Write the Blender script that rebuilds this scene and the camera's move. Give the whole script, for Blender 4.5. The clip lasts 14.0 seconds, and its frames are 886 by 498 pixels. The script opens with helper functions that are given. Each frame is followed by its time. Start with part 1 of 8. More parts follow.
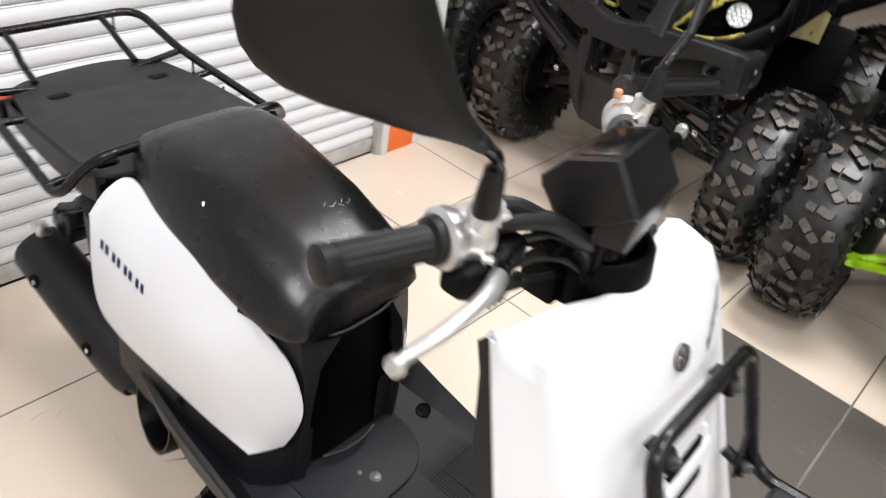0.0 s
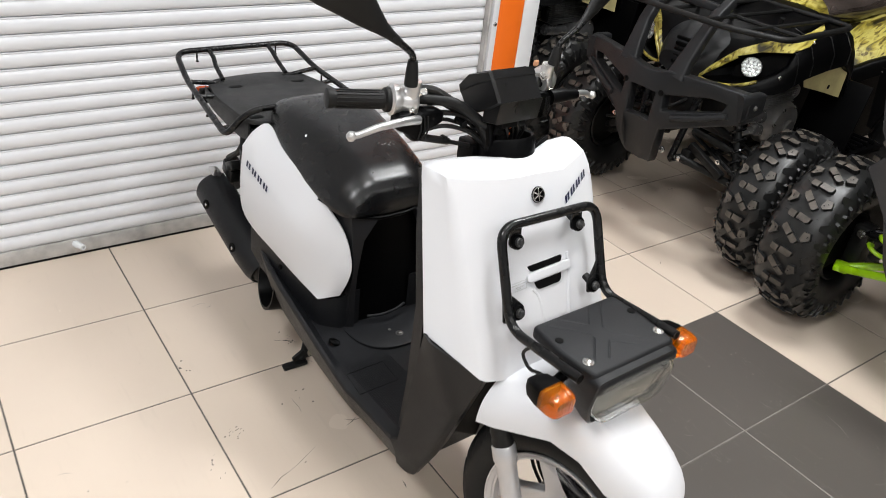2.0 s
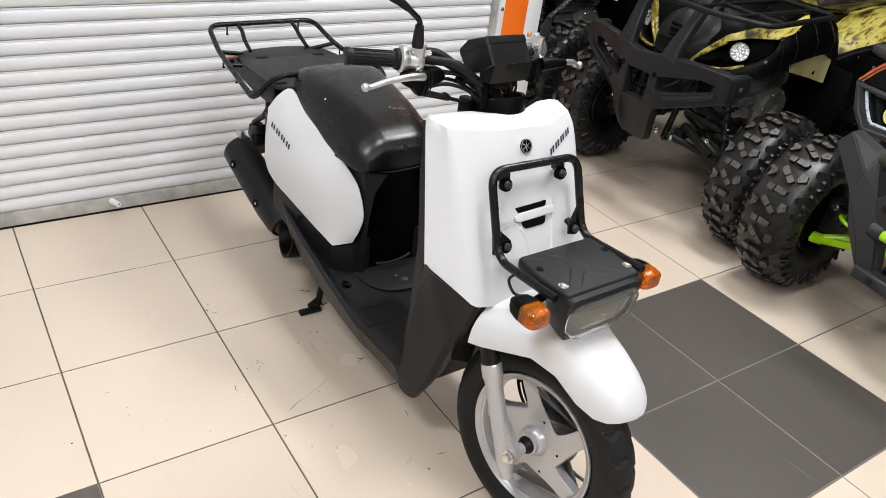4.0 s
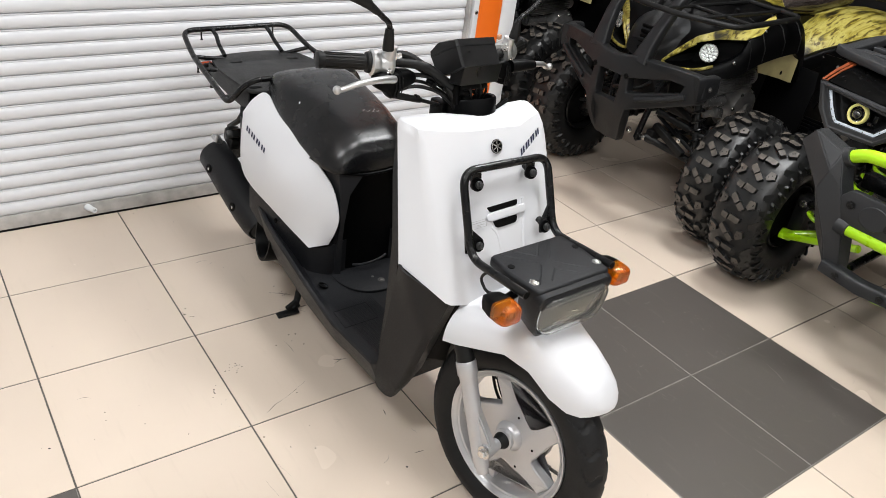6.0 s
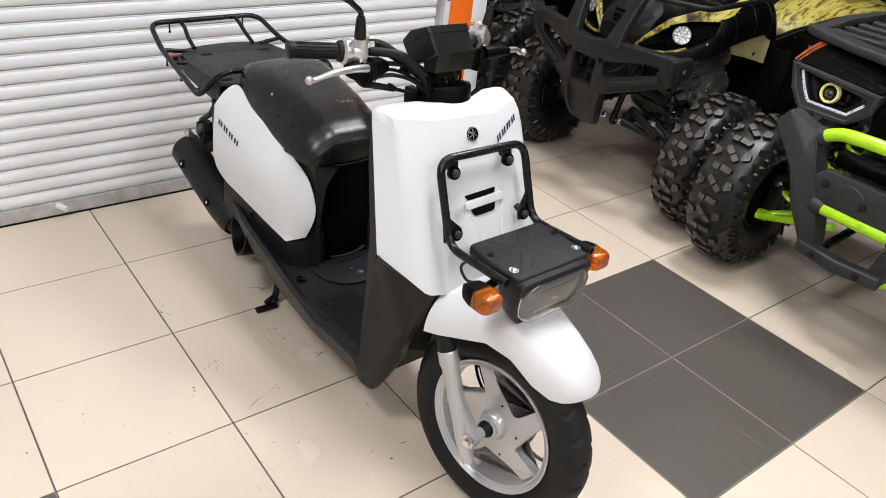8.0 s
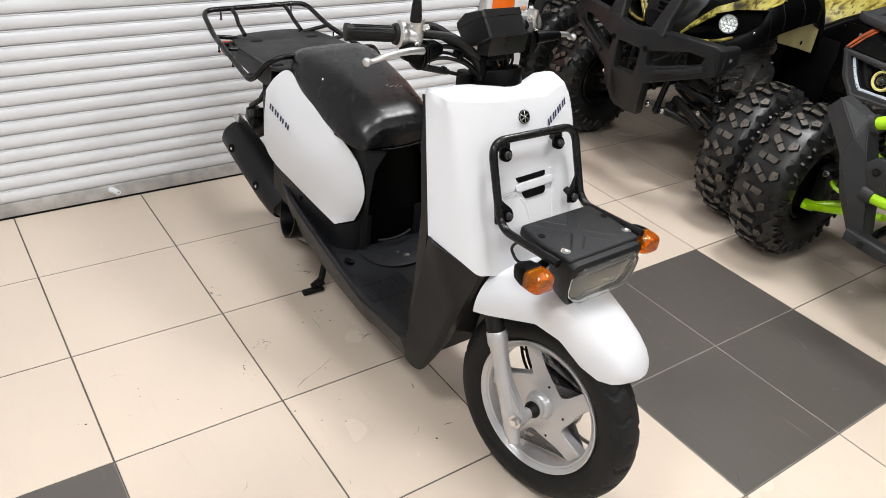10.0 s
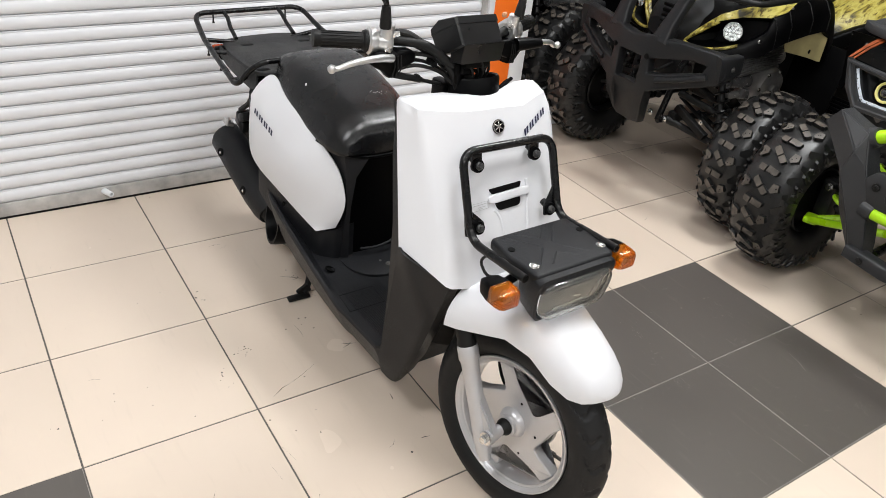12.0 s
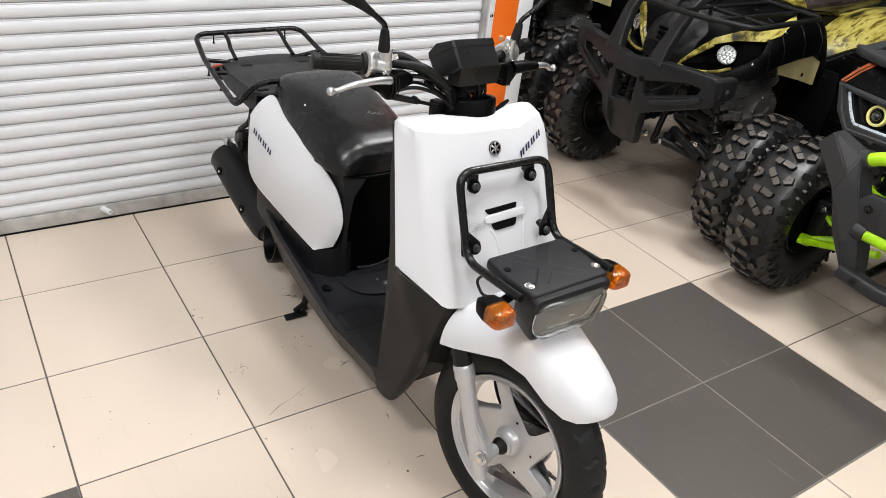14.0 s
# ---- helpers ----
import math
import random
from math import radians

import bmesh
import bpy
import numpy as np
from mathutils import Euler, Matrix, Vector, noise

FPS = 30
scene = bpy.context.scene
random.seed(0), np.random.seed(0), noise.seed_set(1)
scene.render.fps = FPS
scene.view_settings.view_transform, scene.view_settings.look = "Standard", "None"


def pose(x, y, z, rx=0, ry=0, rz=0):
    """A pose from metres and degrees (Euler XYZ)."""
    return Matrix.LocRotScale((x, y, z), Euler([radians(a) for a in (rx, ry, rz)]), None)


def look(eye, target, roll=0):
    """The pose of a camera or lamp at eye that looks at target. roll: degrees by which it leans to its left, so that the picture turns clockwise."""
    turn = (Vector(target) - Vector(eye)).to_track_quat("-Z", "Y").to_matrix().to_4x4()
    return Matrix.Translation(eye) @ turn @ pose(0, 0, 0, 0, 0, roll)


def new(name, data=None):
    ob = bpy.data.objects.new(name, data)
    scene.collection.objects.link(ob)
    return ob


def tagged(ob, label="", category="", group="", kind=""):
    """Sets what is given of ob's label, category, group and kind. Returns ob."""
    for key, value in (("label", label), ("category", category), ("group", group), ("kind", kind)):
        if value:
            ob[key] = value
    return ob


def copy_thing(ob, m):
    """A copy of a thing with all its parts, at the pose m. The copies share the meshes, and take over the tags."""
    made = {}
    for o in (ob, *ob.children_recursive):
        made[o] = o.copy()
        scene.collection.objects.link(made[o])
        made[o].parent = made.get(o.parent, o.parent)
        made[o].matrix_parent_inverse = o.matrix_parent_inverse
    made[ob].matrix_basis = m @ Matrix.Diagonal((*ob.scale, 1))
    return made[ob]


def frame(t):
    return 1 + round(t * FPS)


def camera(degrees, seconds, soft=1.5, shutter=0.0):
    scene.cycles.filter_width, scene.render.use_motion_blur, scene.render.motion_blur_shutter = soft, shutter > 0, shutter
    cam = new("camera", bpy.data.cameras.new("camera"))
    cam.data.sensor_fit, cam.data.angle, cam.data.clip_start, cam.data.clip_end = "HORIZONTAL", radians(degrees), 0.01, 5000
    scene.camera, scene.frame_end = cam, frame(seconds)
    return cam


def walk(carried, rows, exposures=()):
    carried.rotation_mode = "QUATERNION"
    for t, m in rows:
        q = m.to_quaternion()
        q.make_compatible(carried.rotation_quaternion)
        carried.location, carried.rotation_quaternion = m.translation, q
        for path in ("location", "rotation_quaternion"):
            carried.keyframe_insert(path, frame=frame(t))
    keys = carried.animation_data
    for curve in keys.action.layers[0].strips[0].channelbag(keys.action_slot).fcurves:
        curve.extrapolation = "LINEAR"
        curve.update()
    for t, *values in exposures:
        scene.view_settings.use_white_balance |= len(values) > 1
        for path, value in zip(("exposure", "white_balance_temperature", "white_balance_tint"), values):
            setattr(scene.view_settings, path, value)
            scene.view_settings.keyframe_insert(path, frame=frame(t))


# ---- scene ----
# camera and its walk
cam = camera(60.6, 14.0, soft=0.75, shutter=0.4)
PATH = [
    (0, (-0.196, -1.34, 1.427), (1.098, -0.367, 0.252), 10.6),
    (0.5, (-0.273, -1.728, 1.447), (0.861, -0.453, 0.404), 11.5),
    (1, (-0.278, -1.972, 1.44), (0.692, -0.565, 0.401), 10.2),
    (1.5, (-0.343, -2.045, 1.493), (0.65, -0.642, 0.471), 8.0),
    (2, (-0.475, -2.11, 1.52), (0.592, -0.76, 0.501), 7.1),
    (2.5, (-0.529, -2.193, 1.526), (0.526, -0.851, 0.483), 7.1),
    (5, (-0.614, -2.365, 1.547), (0.426, -0.996, 0.525), 8.6),
    (5.5, (-0.608, -2.37, 1.549), (0.458, -1.016, 0.533), 8.3),
    (6, (-0.598, -2.369, 1.548), (0.482, -1.03, 0.528), 7.9),
    (6.5, (-0.593, -2.363, 1.545), (0.496, -1.034, 0.521), 7.5),
    (7, (-0.583, -2.364, 1.549), (0.51, -1.043, 0.52), 7.4),
    (7.5, (-0.574, -2.369, 1.549), (0.53, -1.06, 0.516), 7.3),
    (8, (-0.589, -2.36, 1.543), (0.528, -1.067, 0.504), 7.3),
    (8.5, (-0.636, -2.36, 1.531), (0.487, -1.079, 0.483), 7.3),
    (9, (-0.709, -2.351, 1.527), (0.4, -1.06, 0.475), 7.1),
    (11.5, (-0.525, -2.391, 1.524), (0.461, -1.014, 0.46), 6.3),
    (12, (-0.524, -2.392, 1.533), (0.477, -1.022, 0.473), 6.6),
    (12.5, (-0.529, -2.399, 1.535), (0.481, -1.027, 0.488), 6.8),
    (13, (-0.529, -2.401, 1.539), (0.484, -1.022, 0.503), 6.9),
    (13.5, (-0.533, -2.4, 1.54), (0.485, -1.016, 0.515), 7.0),
    (14, (-0.531, -2.402, 1.544), (0.487, -1.013, 0.526), 6.9),
]
walk(cam, [(t, look(eye, target, roll)) for t, eye, target, roll in PATH],
     [(0.0, 0.34), (0.5, 0.23), (1.0, 0.11), (1.5, 0.06), (2.5, 0.03), (5.0, 0.0), (14.0, 0.0)])

# ---------------------------------------------------------------- world and light
world = bpy.data.worlds.new("showroom")
scene.world = world
world.use_nodes = True
world.node_tree.nodes["Background"].inputs[0].default_value = (0.9, 0.95, 1.0, 1)
world.node_tree.nodes["Background"].inputs[1].default_value = 0.02

CEILING = 3.0
LAMPS = [  # x, y, watts of the ceiling panels, all out of view
    # third placed, and last one added, to brighten the floor by the quads
    (-1.3, -1.5, 41), (0.5, -1.5, 27), (1.9, -0.85, 48),
    (-1.3, -3.8, 19), (0.5, -3.8, 24), (2.3, -3.8, 16), (3.2, 1.6, 8),
]
from mathutils.bvhtree import BVHTree

# ---------------------------------------------------------------- materials
def material(name, color, rough=0.5, metal=0.0, vary=0.12, scale=6.0, grain=0.0, grain_scale=300.0, coat=0.0, smudge=0.1, spec=0.5):
    """A surface with slow stains, smudged gloss and a fine grain in its relief."""
    m = bpy.data.materials.new(name)
    m.use_nodes = True
    nt = m.node_tree
    b = nt.nodes["Principled BSDF"]
    tc = nt.nodes.new("ShaderNodeTexCoord")
    n1 = nt.nodes.new("ShaderNodeTexNoise")
    n1.inputs["Scale"].default_value, n1.inputs["Detail"].default_value = scale, 6
    nt.links.new(tc.outputs["Object"], n1.inputs["Vector"])
    ramp = nt.nodes.new("ShaderNodeValToRGB")
    ramp.color_ramp.elements[0].position, ramp.color_ramp.elements[1].position = 0.3, 0.7
    ramp.color_ramp.elements[0].color = (*[c * (1 - vary) for c in color], 1)
    ramp.color_ramp.elements[1].color = (*[min(1, c * (1 + vary * 0.5)) for c in color], 1)
    nt.links.new(n1.outputs[0], ramp.inputs[0])
    nt.links.new(ramp.outputs[0], b.inputs["Base Color"])
    n2 = nt.nodes.new("ShaderNodeTexNoise")
    n2.inputs["Scale"].default_value, n2.inputs["Detail"].default_value = scale * 3.7, 8
    nt.links.new(tc.outputs["Object"], n2.inputs["Vector"])
    mr = nt.nodes.new("ShaderNodeMapRange")
    mr.inputs[1].default_value, mr.inputs[2].default_value = 0.3, 0.7
    mr.inputs[3].default_value, mr.inputs[4].default_value = max(0.02, rough - smudge * 0.5), min(1, rough + smudge * 0.5)
    nt.links.new(n2.outputs[0], mr.inputs[0])
    nt.links.new(mr.outputs[0], b.inputs["Roughness"])
    b.inputs["Metallic"].default_value = metal
    b.inputs["Coat Weight"].default_value = coat
    b.inputs["Coat Roughness"].default_value = 0.08
    b.inputs["Specular IOR Level"].default_value = spec
    if grain:
        n3 = nt.nodes.new("ShaderNodeTexNoise")
        n3.inputs["Scale"].default_value, n3.inputs["Detail"].default_value = grain_scale, 3
        nt.links.new(tc.outputs["Object"], n3.inputs["Vector"])
        bump = nt.nodes.new("ShaderNodeBump")
        bump.inputs["Strength"].default_value, bump.inputs["Distance"].default_value = grain, 0.001
        nt.links.new(n3.outputs[0], bump.inputs["Height"])
        nt.links.new(bump.outputs[0], b.inputs["Normal"])
    return m


def tile_material(name, color, dark, rough, wear):
    """Glazed floor tile: each piece a little different, with clouds, dust specks and scuffs."""
    m = bpy.data.materials.new(name)
    m.use_nodes = True
    nt = m.node_tree
    L = nt.links.new
    b = nt.nodes["Principled BSDF"]
    geo = nt.nodes.new("ShaderNodeNewGeometry")
    info = nt.nodes.new("ShaderNodeObjectInfo")
    clouds = nt.nodes.new("ShaderNodeTexNoise")
    clouds.inputs["Scale"].default_value, clouds.inputs["Detail"].default_value = 2.2, 4
    L(geo.outputs["Position"], clouds.inputs["Vector"])
    ramp = nt.nodes.new("ShaderNodeValToRGB")
    ramp.color_ramp.elements[0].position, ramp.color_ramp.elements[1].position = 0.3, 0.72
    ramp.color_ramp.elements[0].color = (*[c * 0.945 for c in color], 1)
    ramp.color_ramp.elements[1].color = (*color, 1)
    L(clouds.outputs[0], ramp.inputs[0])
    tone = nt.nodes.new("ShaderNodeMapRange")
    tone.inputs[3].default_value, tone.inputs[4].default_value = 0.96, 1.02
    L(info.outputs["Random"], tone.inputs[0])
    mul = nt.nodes.new("ShaderNodeMixRGB")
    mul.blend_type, mul.inputs[0].default_value = "MULTIPLY", 1
    L(ramp.outputs[0], mul.inputs[1])
    L(tone.outputs[0], mul.inputs[2])
    # specks of dirt
    vor = nt.nodes.new("ShaderNodeTexVoronoi")
    vor.inputs["Scale"].default_value = 15
    L(geo.outputs["Position"], vor.inputs["Vector"])
    lim = nt.nodes.new("ShaderNodeMapRange")
    lim.inputs[1].default_value, lim.inputs[2].default_value = 0.03, 0.06
    lim.inputs[3].default_value, lim.inputs[4].default_value = 1, 0
    L(vor.outputs["Distance"], lim.inputs[0])
    gate = nt.nodes.new("ShaderNodeTexNoise")
    gate.inputs["Scale"].default_value, gate.inputs["Detail"].default_value = 3.5, 2
    L(geo.outputs["Position"], gate.inputs["Vector"])
    on = nt.nodes.new("ShaderNodeMapRange")
    on.inputs[1].default_value, on.inputs[2].default_value = 0.57, 0.66
    L(gate.outputs[0], on.inputs[0])
    both = nt.nodes.new("ShaderNodeMath")
    both.operation = "MULTIPLY"
    L(lim.outputs[0], both.inputs[0])
    L(on.outputs[0], both.inputs[1])
    # scuffs: thin stretched streaks
    mp = nt.nodes.new("ShaderNodeMapping")
    mp.inputs["Rotation"].default_value, mp.inputs["Scale"].default_value = (0, 0, 0.6), (26, 3.0, 1)
    L(geo.outputs["Position"], mp.inputs["Vector"])
    streak = nt.nodes.new("ShaderNodeTexNoise")
    streak.inputs["Scale"].default_value, streak.inputs["Detail"].default_value = 2.0, 6
    L(mp.outputs[0], streak.inputs["Vector"])
    sl = nt.nodes.new("ShaderNodeMapRange")
    sl.inputs[1].default_value, sl.inputs[2].default_value = 0.60, 0.80
    sl.inputs[4].default_value = wear
    L(streak.outputs[0], sl.inputs[0])
    dirt = nt.nodes.new("ShaderNodeMath")
    dirt.operation, dirt.use_clamp = "ADD", True
    L(both.outputs[0], dirt.inputs[0])
    L(sl.outputs[0], dirt.inputs[1])
    mix = nt.nodes.new("ShaderNodeMixRGB")
    mix.inputs[2].default_value = (*dark, 1)
    L(dirt.outputs[0], mix.inputs[0])
    L(mul.outputs[0], mix.inputs[1])
    L(mix.outputs[0], b.inputs["Base Color"])
    rr = nt.nodes.new("ShaderNodeMapRange")
    rr.inputs[1].default_value, rr.inputs[2].default_value = 0.3, 0.7
    rr.inputs[3].default_value, rr.inputs[4].default_value = rough - 0.01, rough + 0.015
    L(gate.outputs[0], rr.inputs[0])
    L(rr.outputs[0], b.inputs["Roughness"])
    fine = nt.nodes.new("ShaderNodeTexNoise")
    fine.inputs["Scale"].default_value, fine.inputs["Detail"].default_value = 60, 4
    L(geo.outputs["Position"], fine.inputs["Vector"])
    bump = nt.nodes.new("ShaderNodeBump")
    bump.inputs["Strength"].default_value, bump.inputs["Distance"].default_value = 0.05, 0.001
    L(fine.outputs[0], bump.inputs["Height"])
    L(bump.outputs[0], b.inputs["Normal"])
    return m


def camo_material(name):
    """Yellow reed camouflage film: bark strokes and dark leaves under a clear coat."""
    m = bpy.data.materials.new(name)
    m.use_nodes = True
    nt = m.node_tree
    L = nt.links.new
    b = nt.nodes["Principled BSDF"]
    tc = nt.nodes.new("ShaderNodeTexCoord")
    mp = nt.nodes.new("ShaderNodeMapping")
    mp.inputs["Rotation"].default_value, mp.inputs["Scale"].default_value = (0.3, 0.5, 0.45), (2.0, 15, 11)
    L(tc.outputs["Object"], mp.inputs["Vector"])
    n = nt.nodes.new("ShaderNodeTexNoise")
    n.inputs["Scale"].default_value, n.inputs["Detail"].default_value, n.inputs["Distortion"].default_value = 1.5, 8, 0.8
    L(mp.outputs[0], n.inputs["Vector"])
    r = nt.nodes.new("ShaderNodeValToRGB")
    e = r.color_ramp.elements
    e[0].position, e[0].color = 0.34, (0.018, 0.015, 0.006, 1)
    e[1].position, e[1].color = 0.68, (0.26, 0.20, 0.025, 1)
    a = e.new(0.395)
    a.color = (0.13, 0.105, 0.02, 1)
    a = e.new(0.45)
    a.color = (0.30, 0.245, 0.035, 1)
    a = e.new(0.545)
    a.color = (0.47, 0.41, 0.11, 1)
    L(n.outputs[0], r.inputs[0])
    mp2 = nt.nodes.new("ShaderNodeMapping")
    mp2.inputs["Rotation"].default_value, mp2.inputs["Scale"].default_value = (0.3, 0.5, 0.9), (6, 70, 44)
    L(tc.outputs["Object"], mp2.inputs["Vector"])
    n2 = nt.nodes.new("ShaderNodeTexNoise")
    n2.inputs["Scale"].default_value, n2.inputs["Detail"].default_value = 1.0, 5
    L(mp2.outputs[0], n2.inputs["Vector"])
    r2 = nt.nodes.new("ShaderNodeValToRGB")
    r2.color_ramp.elements[0].position, r2.color_ramp.elements[0].color = 0.36, (0.22, 0.18, 0.07, 1)
    r2.color_ramp.elements[1].position, r2.color_ramp.elements[1].color = 0.47, (1, 1, 1, 1)
    L(n2.outputs[0], r2.inputs[0])
    mx = nt.nodes.new("ShaderNodeMixRGB")
    mx.blend_type, mx.inputs[0].default_value = "MULTIPLY", 1
    L(r.outputs[0], mx.inputs[1])
    L(r2.outputs[0], mx.inputs[2])
    L(mx.outputs[0], b.inputs["Base Color"])
    b.inputs["Roughness"].default_value = 0.36
    b.inputs["Specular IOR Level"].default_value = 0.3
    b.inputs["Coat Weight"].default_value = 0.1
    b.inputs["Coat Roughness"].default_value = 0.12
    return m


def lens_material(name, color, rough=0.06, transmission=0.85, fluted=0.25):
    m = bpy.data.materials.new(name)
    m.use_nodes = True
    nt = m.node_tree
    b = nt.nodes["Principled BSDF"]
    b.inputs["Base Color"].default_value = (*color, 1)
    b.inputs["Roughness"].default_value = rough
    b.inputs["Transmission Weight"].default_value = transmission
    b.inputs["IOR"].default_value = 1.45
    w = nt.nodes.new("ShaderNodeTexWave")
    w.inputs["Scale"].default_value = 38
    tc = nt.nodes.new("ShaderNodeTexCoord")
    nt.links.new(tc.outputs["Object"], w.inputs["Vector"])
    bump = nt.nodes.new("ShaderNodeBump")
    bump.inputs["Strength"].default_value, bump.inputs["Distance"].default_value = fluted, 0.001
    nt.links.new(w.outputs[0], bump.inputs["Height"])
    nt.links.new(bump.outputs[0], b.inputs["Normal"])
    return m


def glow_material(name, color, strength):
    m = bpy.data.materials.new(name)
    m.use_nodes = True
    b = m.node_tree.nodes["Principled BSDF"]
    b.inputs["Base Color"].default_value = (*color, 1)
    b.inputs["Emission Color"].default_value = (*color, 1)
    b.inputs["Emission Strength"].default_value = strength
    return m


M_WHITE = material("white_gloss_plastic", (0.64, 0.645, 0.67), 0.40, vary=0.0, scale=3, coat=0.12, smudge=0.0)
M_BLACK = material("textured_black_plastic", (0.0098, 0.0101, 0.0116), 0.44, vary=0.25, grain=0.5, grain_scale=900, spec=0.26)
M_SATIN = material("satin_black_plastic", (0.0016, 0.0016, 0.0018), 0.38, vary=0.2, grain=0.15, grain_scale=500, spec=0.07, smudge=0.04)
M_SEAT = material("black_vinyl", (0.0045, 0.0045, 0.0050), 0.27, vary=0.2, grain=0.24, grain_scale=520, smudge=0.02, spec=0.42)
M_TUBE = material("black_enamel_tube", (0.004, 0.004, 0.0044), 0.27, vary=0.2, coat=0.08, spec=0.3)
M_MATT = material("matt_black_paint", (0.0055, 0.0055, 0.0055), 0.5, vary=0.3, grain=0.2, spec=0.25)
M_RUBBER = material("grip_rubber", (0.0045, 0.0045, 0.0045), 0.5, vary=0.3, grain=0.3, grain_scale=500, spec=0.3)
M_TYRE = material("tyre_rubber", (0.0095, 0.0095, 0.0098), 0.60, vary=0.35, grain=0.4, grain_scale=250, spec=0.25)
M_KNOB = material("dusty_tread_rubber", (0.092, 0.079, 0.066), 0.40, vary=0.5, scale=26, grain=0.5, grain_scale=300)
M_OFFTYRE = material("offroad_tyre_rubber", (0.012, 0.012, 0.012), 0.36, vary=0.4, scale=12, grain=0.3, grain_scale=250, spec=0.45)
M_SILVER = material("silver_wheel_paint", (0.54, 0.54, 0.555), 0.36, metal=0.6, vary=0.06, scale=8, grain=0.05)
M_ALU = material("cast_aluminium", (0.62, 0.62, 0.62), 0.34, metal=0.9, vary=0.1, scale=15, grain=0.15, grain_scale=400)
M_CHROME = material("zinc_plated_steel", (0.75, 0.74, 0.72), 0.22, metal=1.0, vary=0.1, scale=40)
M_STEEL = material("worn_steel", (0.22, 0.21, 0.20), 0.45, metal=0.9, vary=0.3, scale=30, grain=0.2)
M_ENGINE = material("engine_black", (0.022, 0.022, 0.022), 0.32, metal=0.55, vary=0.3, scale=20, grain=0.3, spec=0.35)
M_ATVPLASTIC = material("grey_black_atv_plastic", (0.0115, 0.0120, 0.0132), 0.46, vary=0.12, grain=0.4, grain_scale=700, spec=0.30)
M_POST = material("grey_black_bumper_plastic", (0.027, 0.028, 0.030), 0.46, vary=0.12, grain=0.4, grain_scale=700, spec=0.42)
# near-black; on holes and slots the colour stands for the shade inside
M_HOLE = material("deep_black", (0.002, 0.002, 0.002), 0.7, vary=0.1, spec=0.1)
M_AMBER = lens_material("amber_lens", (0.84, 0.215, 0.003), 0.09, 0.84, 0.45)
M_REDLENS = lens_material("red_orange_reflector", (0.75, 0.10, 0.02), 0.15, 0.3)
M_CLEAR = lens_material("clear_lens", (0.92, 0.94, 0.93), 0.03, 0.95)
M_LAMPBOWL = material("dull_lamp_bowl", (0.13, 0.128, 0.118), 0.34, metal=0.35, vary=0.05, scale=12)
M_RACK = material("weathered_black_plastic", (0.016, 0.016, 0.0165), 0.5, vary=0.2, grain=0.5, grain_scale=900, spec=0.35)
M_FIN = material("cast_engine_grey", (0.26, 0.258, 0.255), 0.36, metal=0.4, vary=0.3, scale=25, grain=0.3)
M_CASTING = material("satin_engine_casting", (0.26, 0.26, 0.265), 0.24, metal=0.5, vary=0.3, scale=22, grain=0.2)
M_METER = material("satin_meter_plastic", (0.0052, 0.0052, 0.0056), 0.34, vary=0.2, grain=0.2, grain_scale=700, spec=0.34, smudge=0.15)
M_MIRROR = material("tinted_mirror_glass", (0.07, 0.075, 0.085), 0.02, metal=1.0, vary=0.0, smudge=0.0)
M_BOLT = material("dark_zinc_bolt", (0.085, 0.085, 0.085), 0.36, metal=0.8, vary=0.2, scale=60)
M_DUSTEDGE = material("dusty_tile_edge", (0.26, 0.24, 0.22), 0.8, vary=0.3, scale=9)
M_HEADLENS = lens_material("smooth_headlamp_lens", (0.86, 0.86, 0.83), 0.05, 0.98, 0.0)
M_HEADLENS.node_tree.nodes["Principled BSDF"].inputs["IOR"].default_value = 1.22
M_BEAD = material("dark_projector_glass", (0.012, 0.012, 0.014), 0.03, vary=0.0, coat=0.6, spec=0.9, smudge=0.0)
M_VISOR = material("smoked_visor", (0.003, 0.003, 0.003), 0.16, vary=0.4, scale=14, spec=0.10, smudge=0.3)
M_BRONZE = material("bronze_orange_stripe", (0.26, 0.055, 0.014), 0.35, vary=0.4, scale=20)
M_REFLECTOR = material("lamp_reflector", (0.78, 0.78, 0.76), 0.14, metal=1.0, vary=0.1, scale=20)
M_SHUTTER = material("white_lacquered_slat", (0.690, 0.700, 0.728), 0.38, vary=0.05, scale=2.5, smudge=0.15)
M_RAIL = material("grey_aluminium_rail", (0.47, 0.46, 0.445), 0.45, metal=0.15, vary=0.35, scale=14)
M_PAINT = material("white_wall_paint", (0.75, 0.77, 0.79), 0.6, vary=0.05, grain=0.2, grain_scale=80)
M_CEIL = material("ceiling_paint", (0.73, 0.75, 0.77), 0.8, vary=0.05)
M_ORANGE = material("orange_paint", (0.90, 0.17, 0.012), 0.45, vary=0.06)
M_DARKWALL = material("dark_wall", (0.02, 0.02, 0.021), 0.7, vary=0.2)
M_GROUT = material("grey_grout", (0.12, 0.108, 0.096), 0.85, vary=0.3, scale=12)
M_BEIGE = tile_material("beige_tile", (0.700, 0.592, 0.490), (0.10, 0.08, 0.06), 0.26, 0.06)
M_GREYTILE = tile_material("grey_tile", (0.099, 0.088, 0.079), (0.24, 0.21, 0.18), 0.34, 0.12)
M_CAMO = camo_material("yellow_camouflage_film")
M_TAN = material("olive_tan_plastic", (0.42, 0.36, 0.17), 0.45, vary=0.3, scale=14)
M_LIME = material("lime_enamel", (0.42, 0.78, 0.01), 0.3, vary=0.04, coat=0.4)
